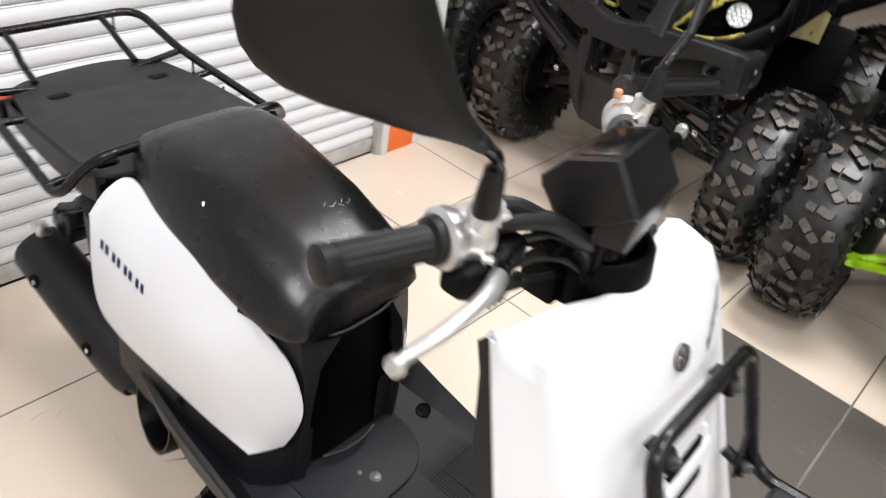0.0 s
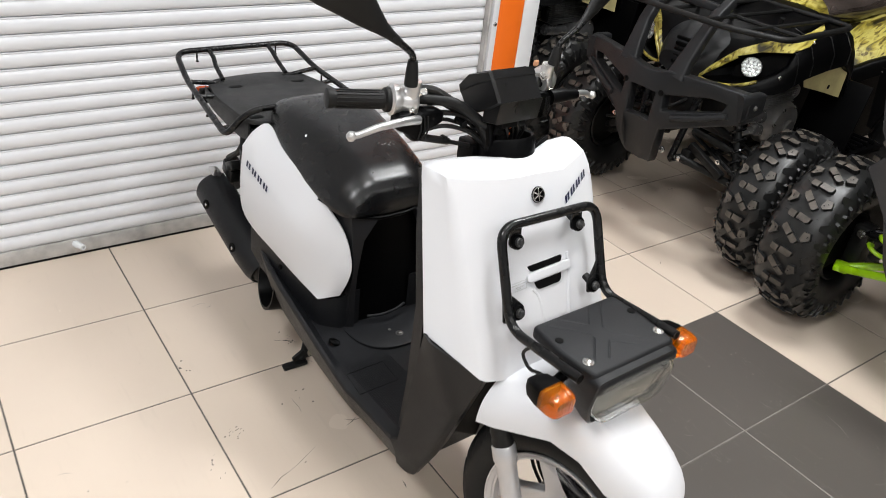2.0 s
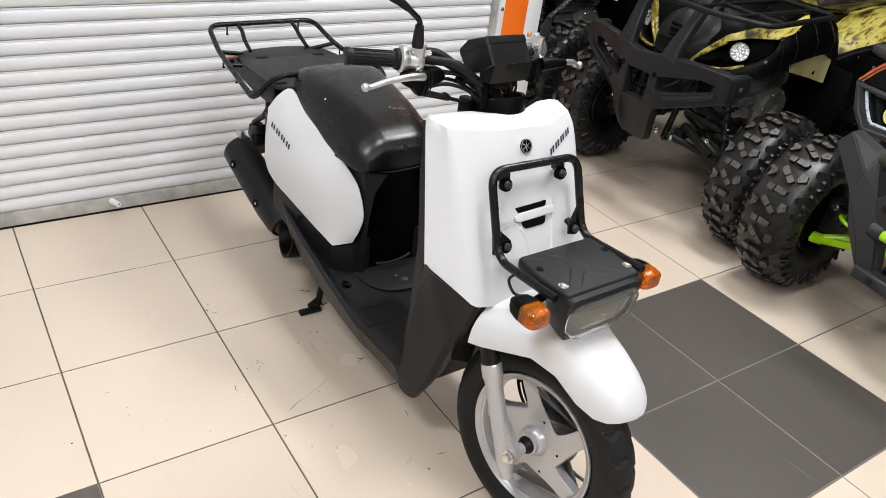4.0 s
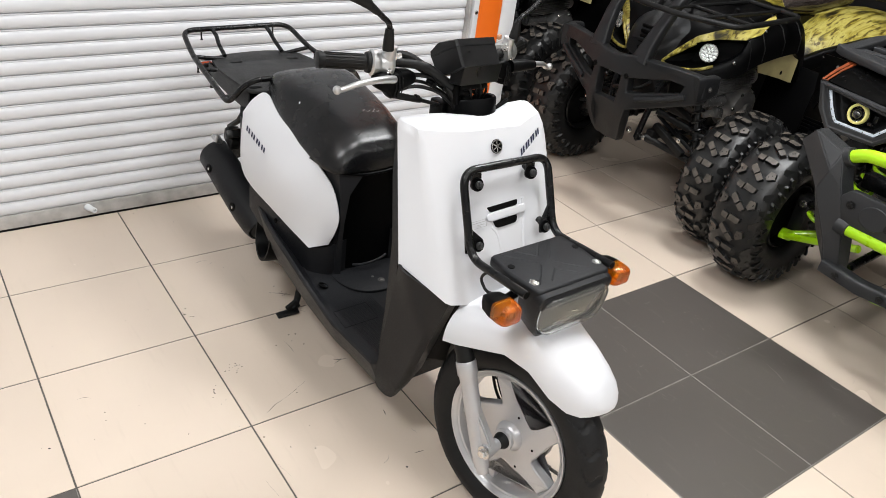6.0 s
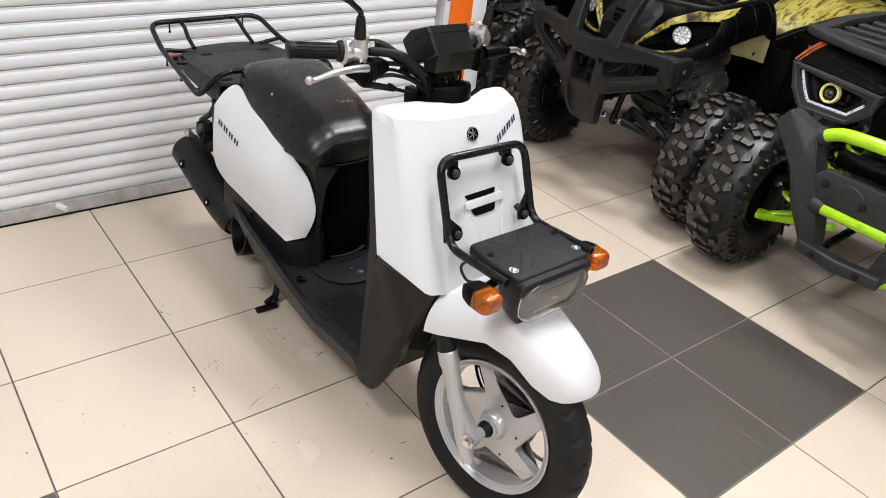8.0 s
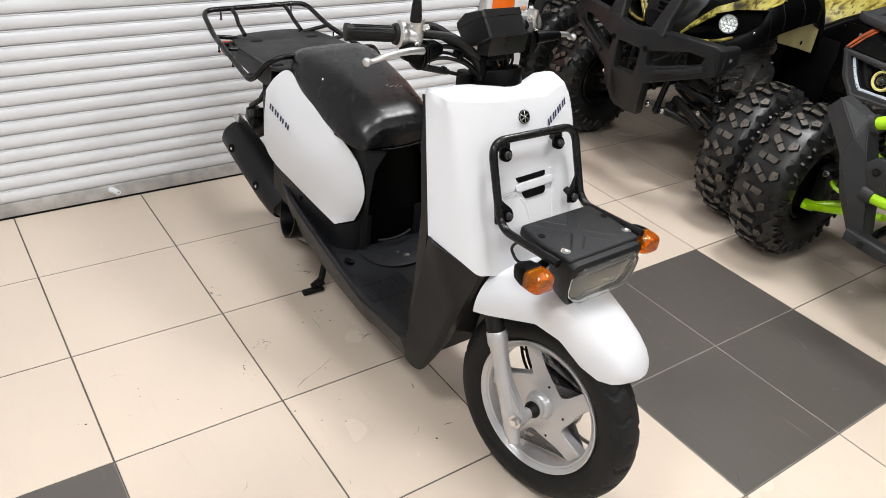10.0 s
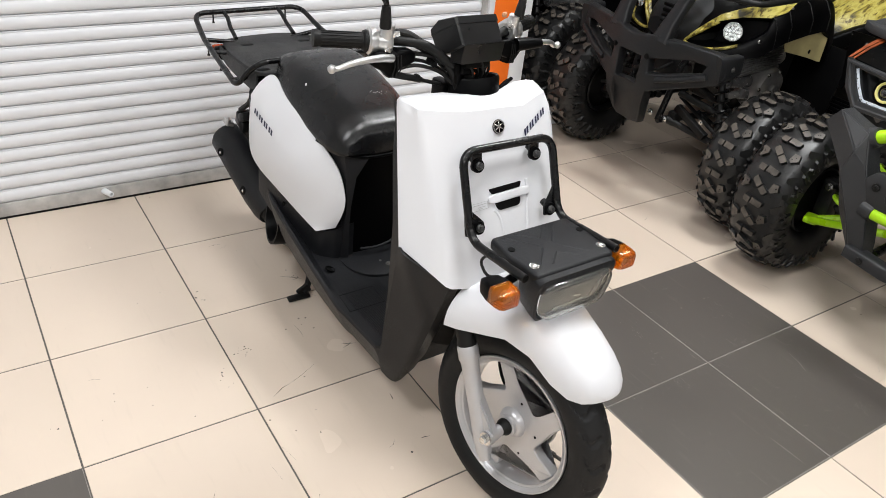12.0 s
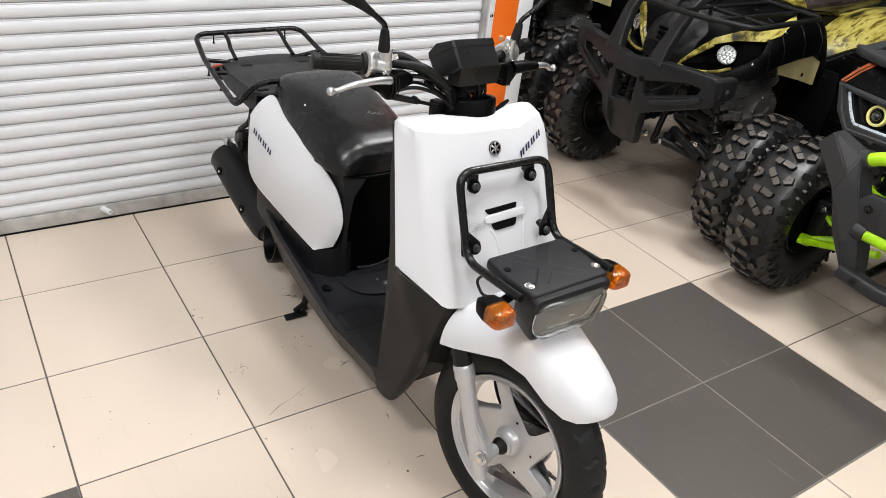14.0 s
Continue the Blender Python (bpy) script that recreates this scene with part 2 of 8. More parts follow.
M_BLUE = material("navy_lettering", (0.010, 0.013, 0.045), 0.35, vary=0.05)
M_LABEL = material("label_grey", (0.45, 0.45, 0.45), 0.5, vary=0.05)
M_LED = glow_material("led_strip", (0.72, 0.78, 0.86), 0.12)
M_HALO = glow_material("halo_ring", (0.85, 0.78, 0.28), 0.12)
# matt white in place of the ceiling light that chromed cells would mirror
M_FACET = material("lamp_facets_painted_bright", (0.92, 0.92, 0.92), 0.30, metal=0.0, vary=0.35, scale=120)
M_PANEL = glow_material("light_panel", (1.0, 0.97, 0.92), 6.0)
M_ORANGEBIT = material("orange_connector", (0.8, 0.14, 0.03), 0.5, vary=0.1)
M_SCUFF = material("dark_scuffs", (0.06, 0.05, 0.045), 0.7, vary=0.4, scale=40)
M_WRAP = material("clear_dust_wrapper", (0.045, 0.034, 0.030), 0.16, vary=0.7, scale=9, grain=1.0, grain_scale=26, coat=0.5, spec=0.7)
M_FOAM = material("brown_grip_foam", (0.5, 0.24, 0.12), 0.7, vary=0.2)


# ---------------------------------------------------------------- mesh helpers
def part(name, bm, mat, parent=None, label="", angle=38, mats=None):
    """Links a bmesh as one mesh object, smooth but for its sharp edges."""
    bmesh.ops.recalc_face_normals(bm, faces=bm.faces)
    me = bpy.data.meshes.new(name)
    bm.to_mesh(me)
    bm.free()
    for mm in (mats or [mat]):
        me.materials.append(mm)
    me.shade_smooth()
    me.set_sharp_from_angle(angle=radians(angle))
    ob = new(name, me)
    if mat in (M_CLEAR, M_HEADLENS, M_AMBER):
        ob.visible_shadow = False
    if parent:
        ob.parent = parent
    if label:
        tagged(ob, label)
    return ob


def empty(name, m=None):
    ob = new(name)
    ob.empty_display_size = 0.1
    if m:
        ob.matrix_basis = m
    return ob


def merge(*bms):
    out = bmesh.new()
    for b in bms:
        me = bpy.data.meshes.new("tmp")
        b.to_mesh(me)
        b.free()
        out.from_mesh(me)
        bpy.data.meshes.remove(me)
    return out


def move(bm, m):
    bmesh.ops.transform(bm, matrix=m, verts=bm.verts)
    return bm


def rbox(sx, sy, sz, loc=(0, 0, 0), rot=(0, 0, 0), bevel=0.004, seg=2):
    bm = bmesh.new()
    bmesh.ops.create_cube(bm, size=1, matrix=Matrix.Diagonal((sx, sy, sz, 1)))
    if bevel:
        bmesh.ops.bevel(bm, geom=bm.edges[:], offset=bevel, segments=seg, affect="EDGES", profile=0.5)
    return move(bm, pose(*loc, *rot))


def curve_points(pts, step=0.01, closed=False):
    """Catmull-Rom through the points."""
    P = [Vector(p) for p in pts]
    n, out = len(P), []
    for i in range(n if closed else n - 1):
        a, b, c, d = (P[(i + k) % n] if closed else P[min(max(i + k, 0), n - 1)] for k in (-1, 0, 1, 2))
        k = max(2, int((c - b).length / step))
        for j in range(k):
            t = j / k
            out.append(0.5 * (2 * b + (c - a) * t + (2 * a - 5 * b + 4 * c - d) * t * t + (3 * b - a - 3 * c + d) * t ** 3))
    if not closed:
        out.append(P[-1])
    return out


def rounded_line(pts, r, seg=6, closed=False):
    """The polyline with its corners rounded by about r."""
    P = [Vector(p) for p in pts]
    n, out = len(P), []
    for i in range(n):
        if not closed and i in (0, n - 1):
            out.append(P[i])
            continue
        a, b, c = P[i - 1], P[i], P[(i + 1) % n]
        u, v = (a - b), (c - b)
        k = min(r, u.length * 0.48, v.length * 0.48)
        p, q = b + u.normalized() * k, b + v.normalized() * k
        for j in range(seg + 1):
            t = j / seg
            out.append((1 - t) ** 2 * p + 2 * t * (1 - t) * b + t * t * q)
    return out


def tube(pts, r, n=10, closed=False, caps=True):
    """A round bar along the points; r is one radius or one for each point."""
    P = [Vector(p) for p in pts]
    m = len(P)
    rad = [r] * m if isinstance(r, (int, float)) else r
    bm = bmesh.new()
    rings, nrm = [], None
    for i, p in enumerate(P):
        t = (P[(i + 1) % m] - P[i - 1]) if closed else (P[min(i + 1, m - 1)] - P[max(i - 1, 0)])
        t.normalize()
        if nrm is None:
            nrm = t.orthogonal().normalized()
        nrm = (nrm - t * nrm.dot(t)).normalized()
        bi = t.cross(nrm)
        rings.append([bm.verts.new(p + rad[i] * (math.cos(a) * nrm + math.sin(a) * bi)) for a in (2 * math.pi * k / n for k in range(n))])
    for i in range(m if closed else m - 1):
        A, B = rings[i], rings[(i + 1) % m]
        for k in range(n):
            bm.faces.new((A[k], A[(k + 1) % n], B[(k + 1) % n], B[k]))
    if caps and not closed:
        bm.faces.new(rings[0][::-1])
        bm.faces.new(rings[-1])
    return bm


def loft(rings, ring_closed=True, caps=True):
    bm = bmesh.new()
    R = [[bm.verts.new(p) for p in r] for r in rings]
    n = len(R[0])
    for A, B in zip(R, R[1:]):
        for k in range(n if ring_closed else n - 1):
            bm.faces.new((A[k], A[(k + 1) % n], B[(k + 1) % n], B[k]))
    if caps and ring_closed:
        bm.faces.new(R[0][::-1])
        bm.faces.new(R[-1])
    return bm


def shell(rings, thick):
    """An open lofted sheet with thickness."""
    bm = loft(rings, False, False)
    bmesh.ops.recalc_face_normals(bm, faces=bm.faces)
    bmesh.ops.solidify(bm, geom=bm.faces[:], thickness=thick)
    return bm


def lathe(profile, n=48, m=None):
    """Turned about the local z axis: (radius, height) pairs; a closed profile if its ends meet."""
    bm = bmesh.new()
    rings = []
    for r, h in profile:
        rings.append([bm.verts.new((max(r, 1e-5) * math.cos(2 * math.pi * k / n), max(r, 1e-5) * math.sin(2 * math.pi * k / n), h)) for k in range(n)])
    for A, B in zip(rings, rings[1:]):
        for k in range(n):
            bm.faces.new((A[k], A[(k + 1) % n], B[(k + 1) % n], B[k]))
    bmesh.ops.remove_doubles(bm, verts=bm.verts, dist=2e-5)
    return move(bm, m) if m else bm


def plate(outline, thick, m=None, bevel=0.002, seg=2):
    """A flat outline in x, y made thick downwards from z = 0."""
    bm = bmesh.new()
    vs = [bm.verts.new((*p[:2], 0)) for p in outline]
    f = bm.faces.new(vs)
    ret = bmesh.ops.extrude_face_region(bm, geom=[f])
    bmesh.ops.translate(bm, vec=(0, 0, -thick), verts=[g for g in ret["geom"] if isinstance(g, bmesh.types.BMVert)])
    if bevel:
        rim = [e for e in bm.edges if abs(e.verts[0].co.z - e.verts[1].co.z) < 1e-6]
        bmesh.ops.bevel(bm, geom=rim, offset=bevel, segments=seg, affect="EDGES", profile=0.5)
    return move(bm, m) if m else bm


def bolt(loc, axis, r=0.008, h=0.006, hexed=True):
    """A bolt head with its washer, standing along axis."""
    q = Vector(axis).to_track_quat("Z", "Y").to_matrix().to_4x4()
    m = Matrix.Translation(loc) @ q
    a = lathe([(0, 0), (r * 1.5, 0), (r * 1.5, h * 0.25), (0, h * 0.25)], 16)
    b = lathe([(0, 0), (r, h * 0.2), (r, h * 0.85), (r * 0.85, h), (0, h)], 6 if hexed else 14)
    return move(merge(a, b), m)


def shaped_ring(w, h, p=2.6, n=28, t0=0.0):
    """Points of a superellipse in x, y."""
    out = []
    for k in range(n):
        a = 2 * math.pi * k / n + t0
        c, s = math.cos(a), math.sin(a)
        out.append((w * math.copysign(abs(c) ** (2 / p), c), h * math.copysign(abs(s) ** (2 / p), s)))
    return out

# ---------------------------------------------------------------- the room
TILE = 0.45
WALL_Y = 0.422          # face of the roller shutter
PILLAR_X = 1.595        # where the shutter's guide rail begins


def beam(pts, w, h, up=(0, 0, 1), p=5.0, n=20):
    """A rounded rectangular bar along the points; w across, h along up; single numbers or one for each point."""
    P = [Vector(q) for q in pts]
    m = len(P)
    W = [w] * m if isinstance(w, (int, float)) else w
    H = [h] * m if isinstance(h, (int, float)) else h
    rings = []
    for i, q in enumerate(P):
        t = (P[min(i + 1, m - 1)] - P[max(i - 1, 0)]).normalized()
        u = Vector(up)
        u = (u - t * u.dot(t)).normalized()
        sd = t.cross(u)
        rings.append([q + sd * a + u * b for a, b in shaped_ring(W[i] / 2, H[i] / 2, p, n)])
    return loft(rings)


def slab(name, x0, x1, y0, y1, z0, z1, mat, label, category):
    ob = part(name, rbox(x1 - x0, y1 - y0, z1 - z0, ((x0 + x1) / 2, (y0 + y1) / 2, (z0 + z1) / 2), bevel=0), mat)
    return tagged(ob, label, category, kind="structure")


floor = slab("floor", -4.2, 7.2, -6.2, 4.2, -0.12, -0.002, M_GROUT, "beige and grey ceramic tile floor with dark grout", "floor")
ceiling = slab("ceiling", -4.2, 7.2, -6.2, 4.2, CEILING, CEILING + 0.12, M_CEIL, "plain white painted showroom ceiling", "ceiling")
slab("wall_west", -4.2, -4.0, -6.2, 4.2, 0, CEILING, M_PAINT, "plain white painted showroom wall", "wall")
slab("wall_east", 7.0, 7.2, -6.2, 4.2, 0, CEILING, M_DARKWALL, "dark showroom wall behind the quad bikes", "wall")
slab("wall_south", -4.0, 7.0, -6.2, -6.0, 0, CEILING, M_PAINT, "plain white painted showroom wall", "wall")
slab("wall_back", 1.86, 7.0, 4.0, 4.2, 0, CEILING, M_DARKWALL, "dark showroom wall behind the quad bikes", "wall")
slab("wall_north", -4.0, -2.4, WALL_Y, WALL_Y + 0.2, 0, CEILING, M_PAINT, "white painted wall beside the roller shutter", "wall")
slab("wall_lintel", -2.4, 1.86, WALL_Y + 0.004, WALL_Y + 0.2, 2.55, CEILING, M_PAINT, "white painted wall above the roller shutter", "wall")
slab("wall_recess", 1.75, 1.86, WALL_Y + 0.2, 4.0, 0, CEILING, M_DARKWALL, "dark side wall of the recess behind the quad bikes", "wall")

# roller shutter: bottom rail, then one slat upon the other
shutter = tagged(empty("door_1", pose(0, 0, 0)), "closed white roller shutter of horizontal slats", "roller shutter", kind="structure")
S_X0, S_X1 = -2.4, PILLAR_X + 0.02
bottom = rbox(S_X1 - S_X0, 0.028, 0.053, ((S_X0 + S_X1) / 2, WALL_Y + 0.012, 0.0345), bevel=0.003)
part("bottom_rail", bottom, M_RAIL, shutter, "dull grey aluminium bottom rail with scuffs")
part("rubber_seal", rbox(S_X1 - S_X0, 0.02, 0.012, ((S_X0 + S_X1) / 2, WALL_Y + 0.014, 0.003), bevel=0.002), M_RUBBER, shutter, "black rubber seal on the floor")
PITCH = 0.0515
prof = [(0.010, 0.0005), (0.002, 0.001), (-0.001, 0.004), (-0.0045, 0.012), (-0.0060, 0.022), (-0.0050, 0.033), (-0.0015, 0.042), (0.0015, 0.0445), (0.0015, 0.0455), (-0.0015, 0.0462), (-0.0015, 0.0485), (0.002, 0.0492), (0.010, 0.0495), (0.016, 0.0495), (0.016, 0.0005)]
sl = loft([[(x, WALL_Y + 0.006 + dy, dz) for dy, dz in prof] for x in (S_X0, S_X1)])
slat = part("slat", sl, M_SHUTTER, shutter, angle=50)
slat.location.z = 0.0615
for k in range(1, 48):
    s2 = new("slat", slat.data)
    s2.parent, s2.location = shutter, (0, 0, 0.0615 + PITCH * k)
# the lock knob low on the shutter
knob = lathe([(0, 0), (0.012, 0), (0.0125, 0.012), (0.0105, 0.030), (0.011, 0.042), (0.0095, 0.046), (0.006, 0.046), (0.005, 0.036), (0, 0.036)], 20, Matrix.Translation((-0.108, WALL_Y, 0.046)) @ pose(0, 0, 0, 90, 0, 0) @ pose(0, 0, 0, 0, 25, 0))
part("lock_knob", knob, M_PAINT, shutter, "small white round lock knob")

# guide rail and painted pillar
rail = tagged(empty("trim"), "white guide rail of the roller shutter", "guide rail", kind="structure")
part("guide_channel", rbox(0.030, 0.055, 2.55, (PILLAR_X + 0.027, WALL_Y - 0.0135, 1.275), bevel=0.003), M_SHUTTER, rail)
part("guide_lip", rbox(0.014, 0.03, 2.55, (PILLAR_X + 0.004, WALL_Y - 0.012, 1.275), bevel=0.002), M_RAIL, rail)
for z in (0.20, 0.72, 1.25, 1.80, 2.3):
    part("rivet", bolt((PILLAR_X + 0.028, WALL_Y - 0.041, z), (0, -1, 0), 0.006, 0.005, False), M_CHROME, rail)
pillar = tagged(empty("wall_pillar"), "white wall pillar with a broad orange painted stripe", "pillar", kind="structure")
part("stripe", rbox(0.138, 0.09, CEILING, (1.706, WALL_Y + 0.010, CEILING / 2), bevel=0.003), M_ORANGE, pillar, "orange painted stripe")
part("corner", rbox(0.085, 0.2, CEILING, (1.818, WALL_Y + 0.062, CEILING / 2), bevel=0.004), M_PAINT, pillar, "white painted corner of the pillar")

kerb = part("kerb", merge(rbox(0.90, 0.040, 0.062, (2.312, WALL_Y + 0.004, 0.031), bevel=0.004), rbox(0.90, 0.006, 0.012, (2.312, WALL_Y - 0.017, 0.050), bevel=0.002)), M_PAINT)
tagged(kerb, "low white painted kerb beside the pillar", "kerb", kind="structure")

# ceiling panels
for x, y, watts in LAMPS:
    lamp = tagged(empty("ceiling_light", pose(x, y, CEILING)), "square white panel lamp in the unseen ceiling, switched on", "ceiling light", "ceiling panel lamps")
    part("frame", merge(*[rbox(0.62 if k < 2 else 0.02, 0.02 if k < 2 else 0.58, 0.02, ((0, 0, 0.30, -0.30)[k], (0.30, -0.30, 0, 0)[k], -0.01), bevel=0.002) for k in range(4)]), M_PAINT, lamp)
    part("diffuser", rbox(0.58, 0.58, 0.006, (0, 0, -0.006), bevel=0), M_PANEL, lamp, "glowing white diffuser")
    d = bpy.data.lights.new("panel_light", "AREA")
    d.shape, d.size, d.energy, d.color = "SQUARE", 0.56, watts, (0.965, 0.985, 1.0)
    lo = new("panel_light", d)
    lo.matrix_basis = pose(x, y, CEILING - 0.03)

# ---------------------------------------------------------------- the scooter
# its own frame: x to the rider's left, y backwards, z up; the wheel stands at y = -1.437
scooter = tagged(empty("motor_scooter", pose(0.467, -1.24, 0, 0, 0, 1.6) @ pose(0, 1.24, 0)),
                 "white delivery scooter with black seat, front carrier and rear rack", "scooter")
AXLE = Vector((-0.0314, -1.4495, 0.2529))
PIVOT = Vector((-0.012, -1.442, 0.2510))
HEAD = Vector((0, 0.387, 0.807)).normalized()
STEER = Matrix.Translation(PIVOT) @ Matrix.Rotation(radians(8.2), 4, HEAD) @ Matrix.Translation(-PIVOT)      # the bars
FORK = Matrix.Translation(AXLE) @ Matrix.Rotation(radians(9.6), 4, HEAD) @ Matrix.Translation(-AXLE)         # wheel, fork and mudguard


def sp(name, bm, mat, label="", parent=None, angle=38, steer=False):
    if steer:
        move(bm, STEER if steer is True else steer)
    return part(name, bm, mat, parent or scooter, label, angle)


# --- front leg shield, white: rows from the top edge down to the chin
def shield_row(t):
    """Half a row of the shield, from its middle to the outer edge, at t = 0 (crease) to 1 (chin)."""
    zc, yc = 0.926 - 0.364 * t, -1.168 - 0.147 * t               # middle
    zr, yr, xr = 0.926 - 0.358 * t, -1.119 - 0.169 * t, 0.161 - 0.002 * t   # ridge
    ze, ye, xe = 0.932 - 0.304 * t, -1.062 - 0.113 * t, 0.181 + 0.040 * t   # outer edge
    mid = [Vector((0, yc, zc)), Vector((xr * 0.25, yc + 0.001, zc)), Vector((xr * 0.5, yc + 0.008, zc)), Vector((xr * 0.75, yc + (yr - yc) * 0.52, zc + (zr - zc) * 0.5)), Vector((xr * 0.97, yr - 0.002, zr)), Vector((xr * 1.04, yr + 0.006, zr + (ze - zr) * 0.08))]
    out = [Vector((xr + (xe - xr) * k, yr + (ye - yr) * k - 0.006 * math.sin(math.pi * k), zr + (ze - zr) * k)) for k in (0.4, 0.75, 0.94)]
    return mid + out + [Vector((xe + 0.002, ye + 0.006, ze))]


def top_edge(x):
    """The rolled upper edge of the shield, round the hollow for the steering head."""
    u = min(1, abs(x) / 0.181)
    dip = math.exp(-(x / 0.058) ** 2)
    return Vector((x, -1.098 - 0.016 * dip + 0.038 * u ** 2.2, 0.947 - 0.013 * dip - 0.013 * u ** 2))


def fore(p):
    """The rider's left half stands a little wider and further forward, fullest below its upper corner."""
    full = min(1, max(0, (0.945 - p.z) / 0.05)) * (1 - 0.6 * min(1, max(0, (0.86 - p.z) / 0.2)))
    k = (p.x / 0.18) ** 2
    dip = 0.014 * math.exp(-((p.x - 0.070) / 0.026) ** 2) * min(1, max(0, (p.z - 0.885) / 0.06))
    return Vector((p.x * 1.035 + 0.019 * full * k, p.y - 0.012 * k - 0.004 * full * k, p.z - dip))



def corner(p):
    """Round off the upper outer corner."""
    r, x0, z0 = 0.012, 0.184, 0.937
    if p.z < z0 - r or abs(p.x) < x0 - r:
        return p
    reach = x0 - r + math.sqrt(max(0, r * r - (p.z - z0 + r) ** 2))
    return Vector((math.copysign(min(abs(p.x), max(reach, x0 - 0.75 * r)), p.x), p.y, p.z - 0.4 * (abs(p.x) - x0 + r) ** 2 / r))


rows = []
first = shield_row(0)
lip = []
for dy, dz in ((0.013, -0.012), (0.011, -0.003), (0.006, 0.0)):
    half = [corner(top_edge(p.x) + Vector((0, dy, dz))) for p in first]
    half = [Vector((min(p.x, 0.170 + max(0, p.x - 0.170) * 0.3), p.y, p.z)) for p in half]
    lip.append([Vector((-p.x, p.y, p.z)) for p in half[:0:-1]] + [fore(p) for p in half])
rows += lip
for k in (1.0, 0.92, 0.8, 0.65, 0.5, 0.35, 0.2, 0.08):
    half = []
    for p in first:
        e = top_edge(p.x)
        q = p.lerp(e, k)
        q.y += 0.008 * math.sin(math.pi * min(1, k * 1.15)) ** 2 * max(0.25, 1 - (p.x / 0.18) ** 2)
        half.append(corner(q))
    rows.append([Vector((-p.x, p.y, p.z)) for p in half[:0:-1]] + [fore(p) for p in half])
for i in range(15):
    half = [corner(p) for p in shield_row(i / 14)]
    rows.append([Vector((-p.x, p.y, p.z)) for p in half[:0:-1]] + [fore(p) for p in half])
sheet = loft([row + [p + Vector((-math.copysign(0.004, p.x) if abs(p.x) > 0.1 else 0, 0.006, -0.001)) for p in row[::-1]] for row in rows])
shield = sp("front_shield", sheet, M_WHITE, "glossy white front leg shield", angle=42)
# black inner leg shield behind it, with the well of the steering head
inner = []
xs = (-0.176, -0.11, -0.05, 0, 0.05, 0.11, 0.176)
inner.append([tuple(top_edge(x) + Vector((0, 0.026, -0.020))) for x in xs] + [tuple(top_edge(x) + Vector((0, 0.012, -0.020))) for x in xs[::-1]])
for z, y0, w in ((0.88, -1.048, 0.177), (0.80, -1.068, 0.190), (0.66, -1.116, 0.2085), (0.45, -1.100, 0.198), (0.29, -1.075, 0.190)):
    inner.append([(w * x / 0.176, y0, z) for x in xs] + [(w * x / 0.176, y0 - 0.03, z) for x in xs[::-1]])
sp("inner_shield", loft(inner), M_BLACK, "black textured inner leg shield")
sp("steering_collar", lathe([(0.053, -0.03), (0.061, -0.03), (0.064, 0.022), (0.061, 0.027), (0.056, 0.025), (0.053, -0.01), (0, -0.01)], 40, Matrix.Translation((0.022, -1.052, 0.930)) @ pose(0, 0, 0, -14, 0, 0)), M_SATIN, "black steering head collar")
sp("collar_lip", beam([(0.060, -1.078, 0.920), (0.085, -1.074, 0.924), (0.105, -1.070, 0.936), (0.128, -1.064, 0.943)], 0.007, [0.012, 0.014, 0.012, 0.006]), M_SATIN, "thin black lip behind the shield")
sp("pocket", rbox(0.026, 0.05, 0.05, (-0.040, -1.02, 0.920), bevel=0.006), M_SATIN, "black switch pocket")

# emblem and lettering, as plain shapes
def on_shield(x, z):
    """A point and the turn of the shield's middle surface."""
    t = (0.926 - z) / 0.364
    return Vector((x, -1.168 - 0.147 * t, z))


tilt = math.degrees(math.atan2(0.150, 0.366))
emb = empty("emblem", Matrix.Translation(on_shield(0.004, 0.889) + Vector((0, -0.0015, 0))) @ pose(0, 0, 0, 90 - tilt, 0, 0))
emb.parent = scooter
part("disc", lathe([(0, 0.0), (0.016, 0.0), (0.016, 0.002), (0, 0.0022)], 32), M_SATIN, emb, "round dark emblem disc")
part("ring", lathe([(0.0135, 0.002), (0.0155, 0.002), (0.0155, 0.0034), (0.0135, 0.0034), (0.0135, 0.002)], 32), M_CHROME, emb, "bright ring")
for k in range(3):
    part("spoke", rbox(0.003, 0.025, 0.0016, (0, 0, 0.003), (0, 0, 60 * k), 0.0004), M_CHROME, emb)


def lettering(name, target, origin, along, up, cast, height, width, n=4):
    """Slanted plain bars in place of a product name, laid on the target's surface."""
    tree = BVHTree.FromPolygons([v.co for v in target.data.vertices], [p.vertices for p in target.data.polygons])
    e = empty(name)
    e.parent = scooter
    o, al, upv, c = Vector(origin), Vector(along).normalized(), Vector(up).normalized(), Vector(cast).normalized()
    w = width / n
    for k in range(2 * n):
        bm = bmesh.new()
        grid = []
        for j in range(4):
            row = []
            for i in range(3):
                q = o + al * ((k // 2) * w + (k % 2) * w * 0.42 - width / 2 + w * 0.27 * i / 2 + height * 0.30 * j / 3) + upv * height * (j / 3 - 0.5)
                hit = tree.ray_cast(q - c * 0.2, c)
                nrm = hit[1] if hit[0] else -c
                row.append(bm.verts.new((hit[0] if hit[0] else q) + nrm * (0.0011 if nrm.dot(c) < 0 else -0.0011)))
            grid.append(row)
        for j in range(3):
            for i in range(2):
                bm.faces.new((grid[j][i], grid[j][i + 1], grid[j + 1][i + 1], grid[j + 1][i]))
        part("bar", bm, M_BLUE, e)
    return e


lettering("lettering", shield, (0.150, -1.143, 0.862), (0.075, 0.02, 0.050), (-0.50, 0.1, 0.86), (0.062, 0.060, -0.035), 0.016, 0.082)

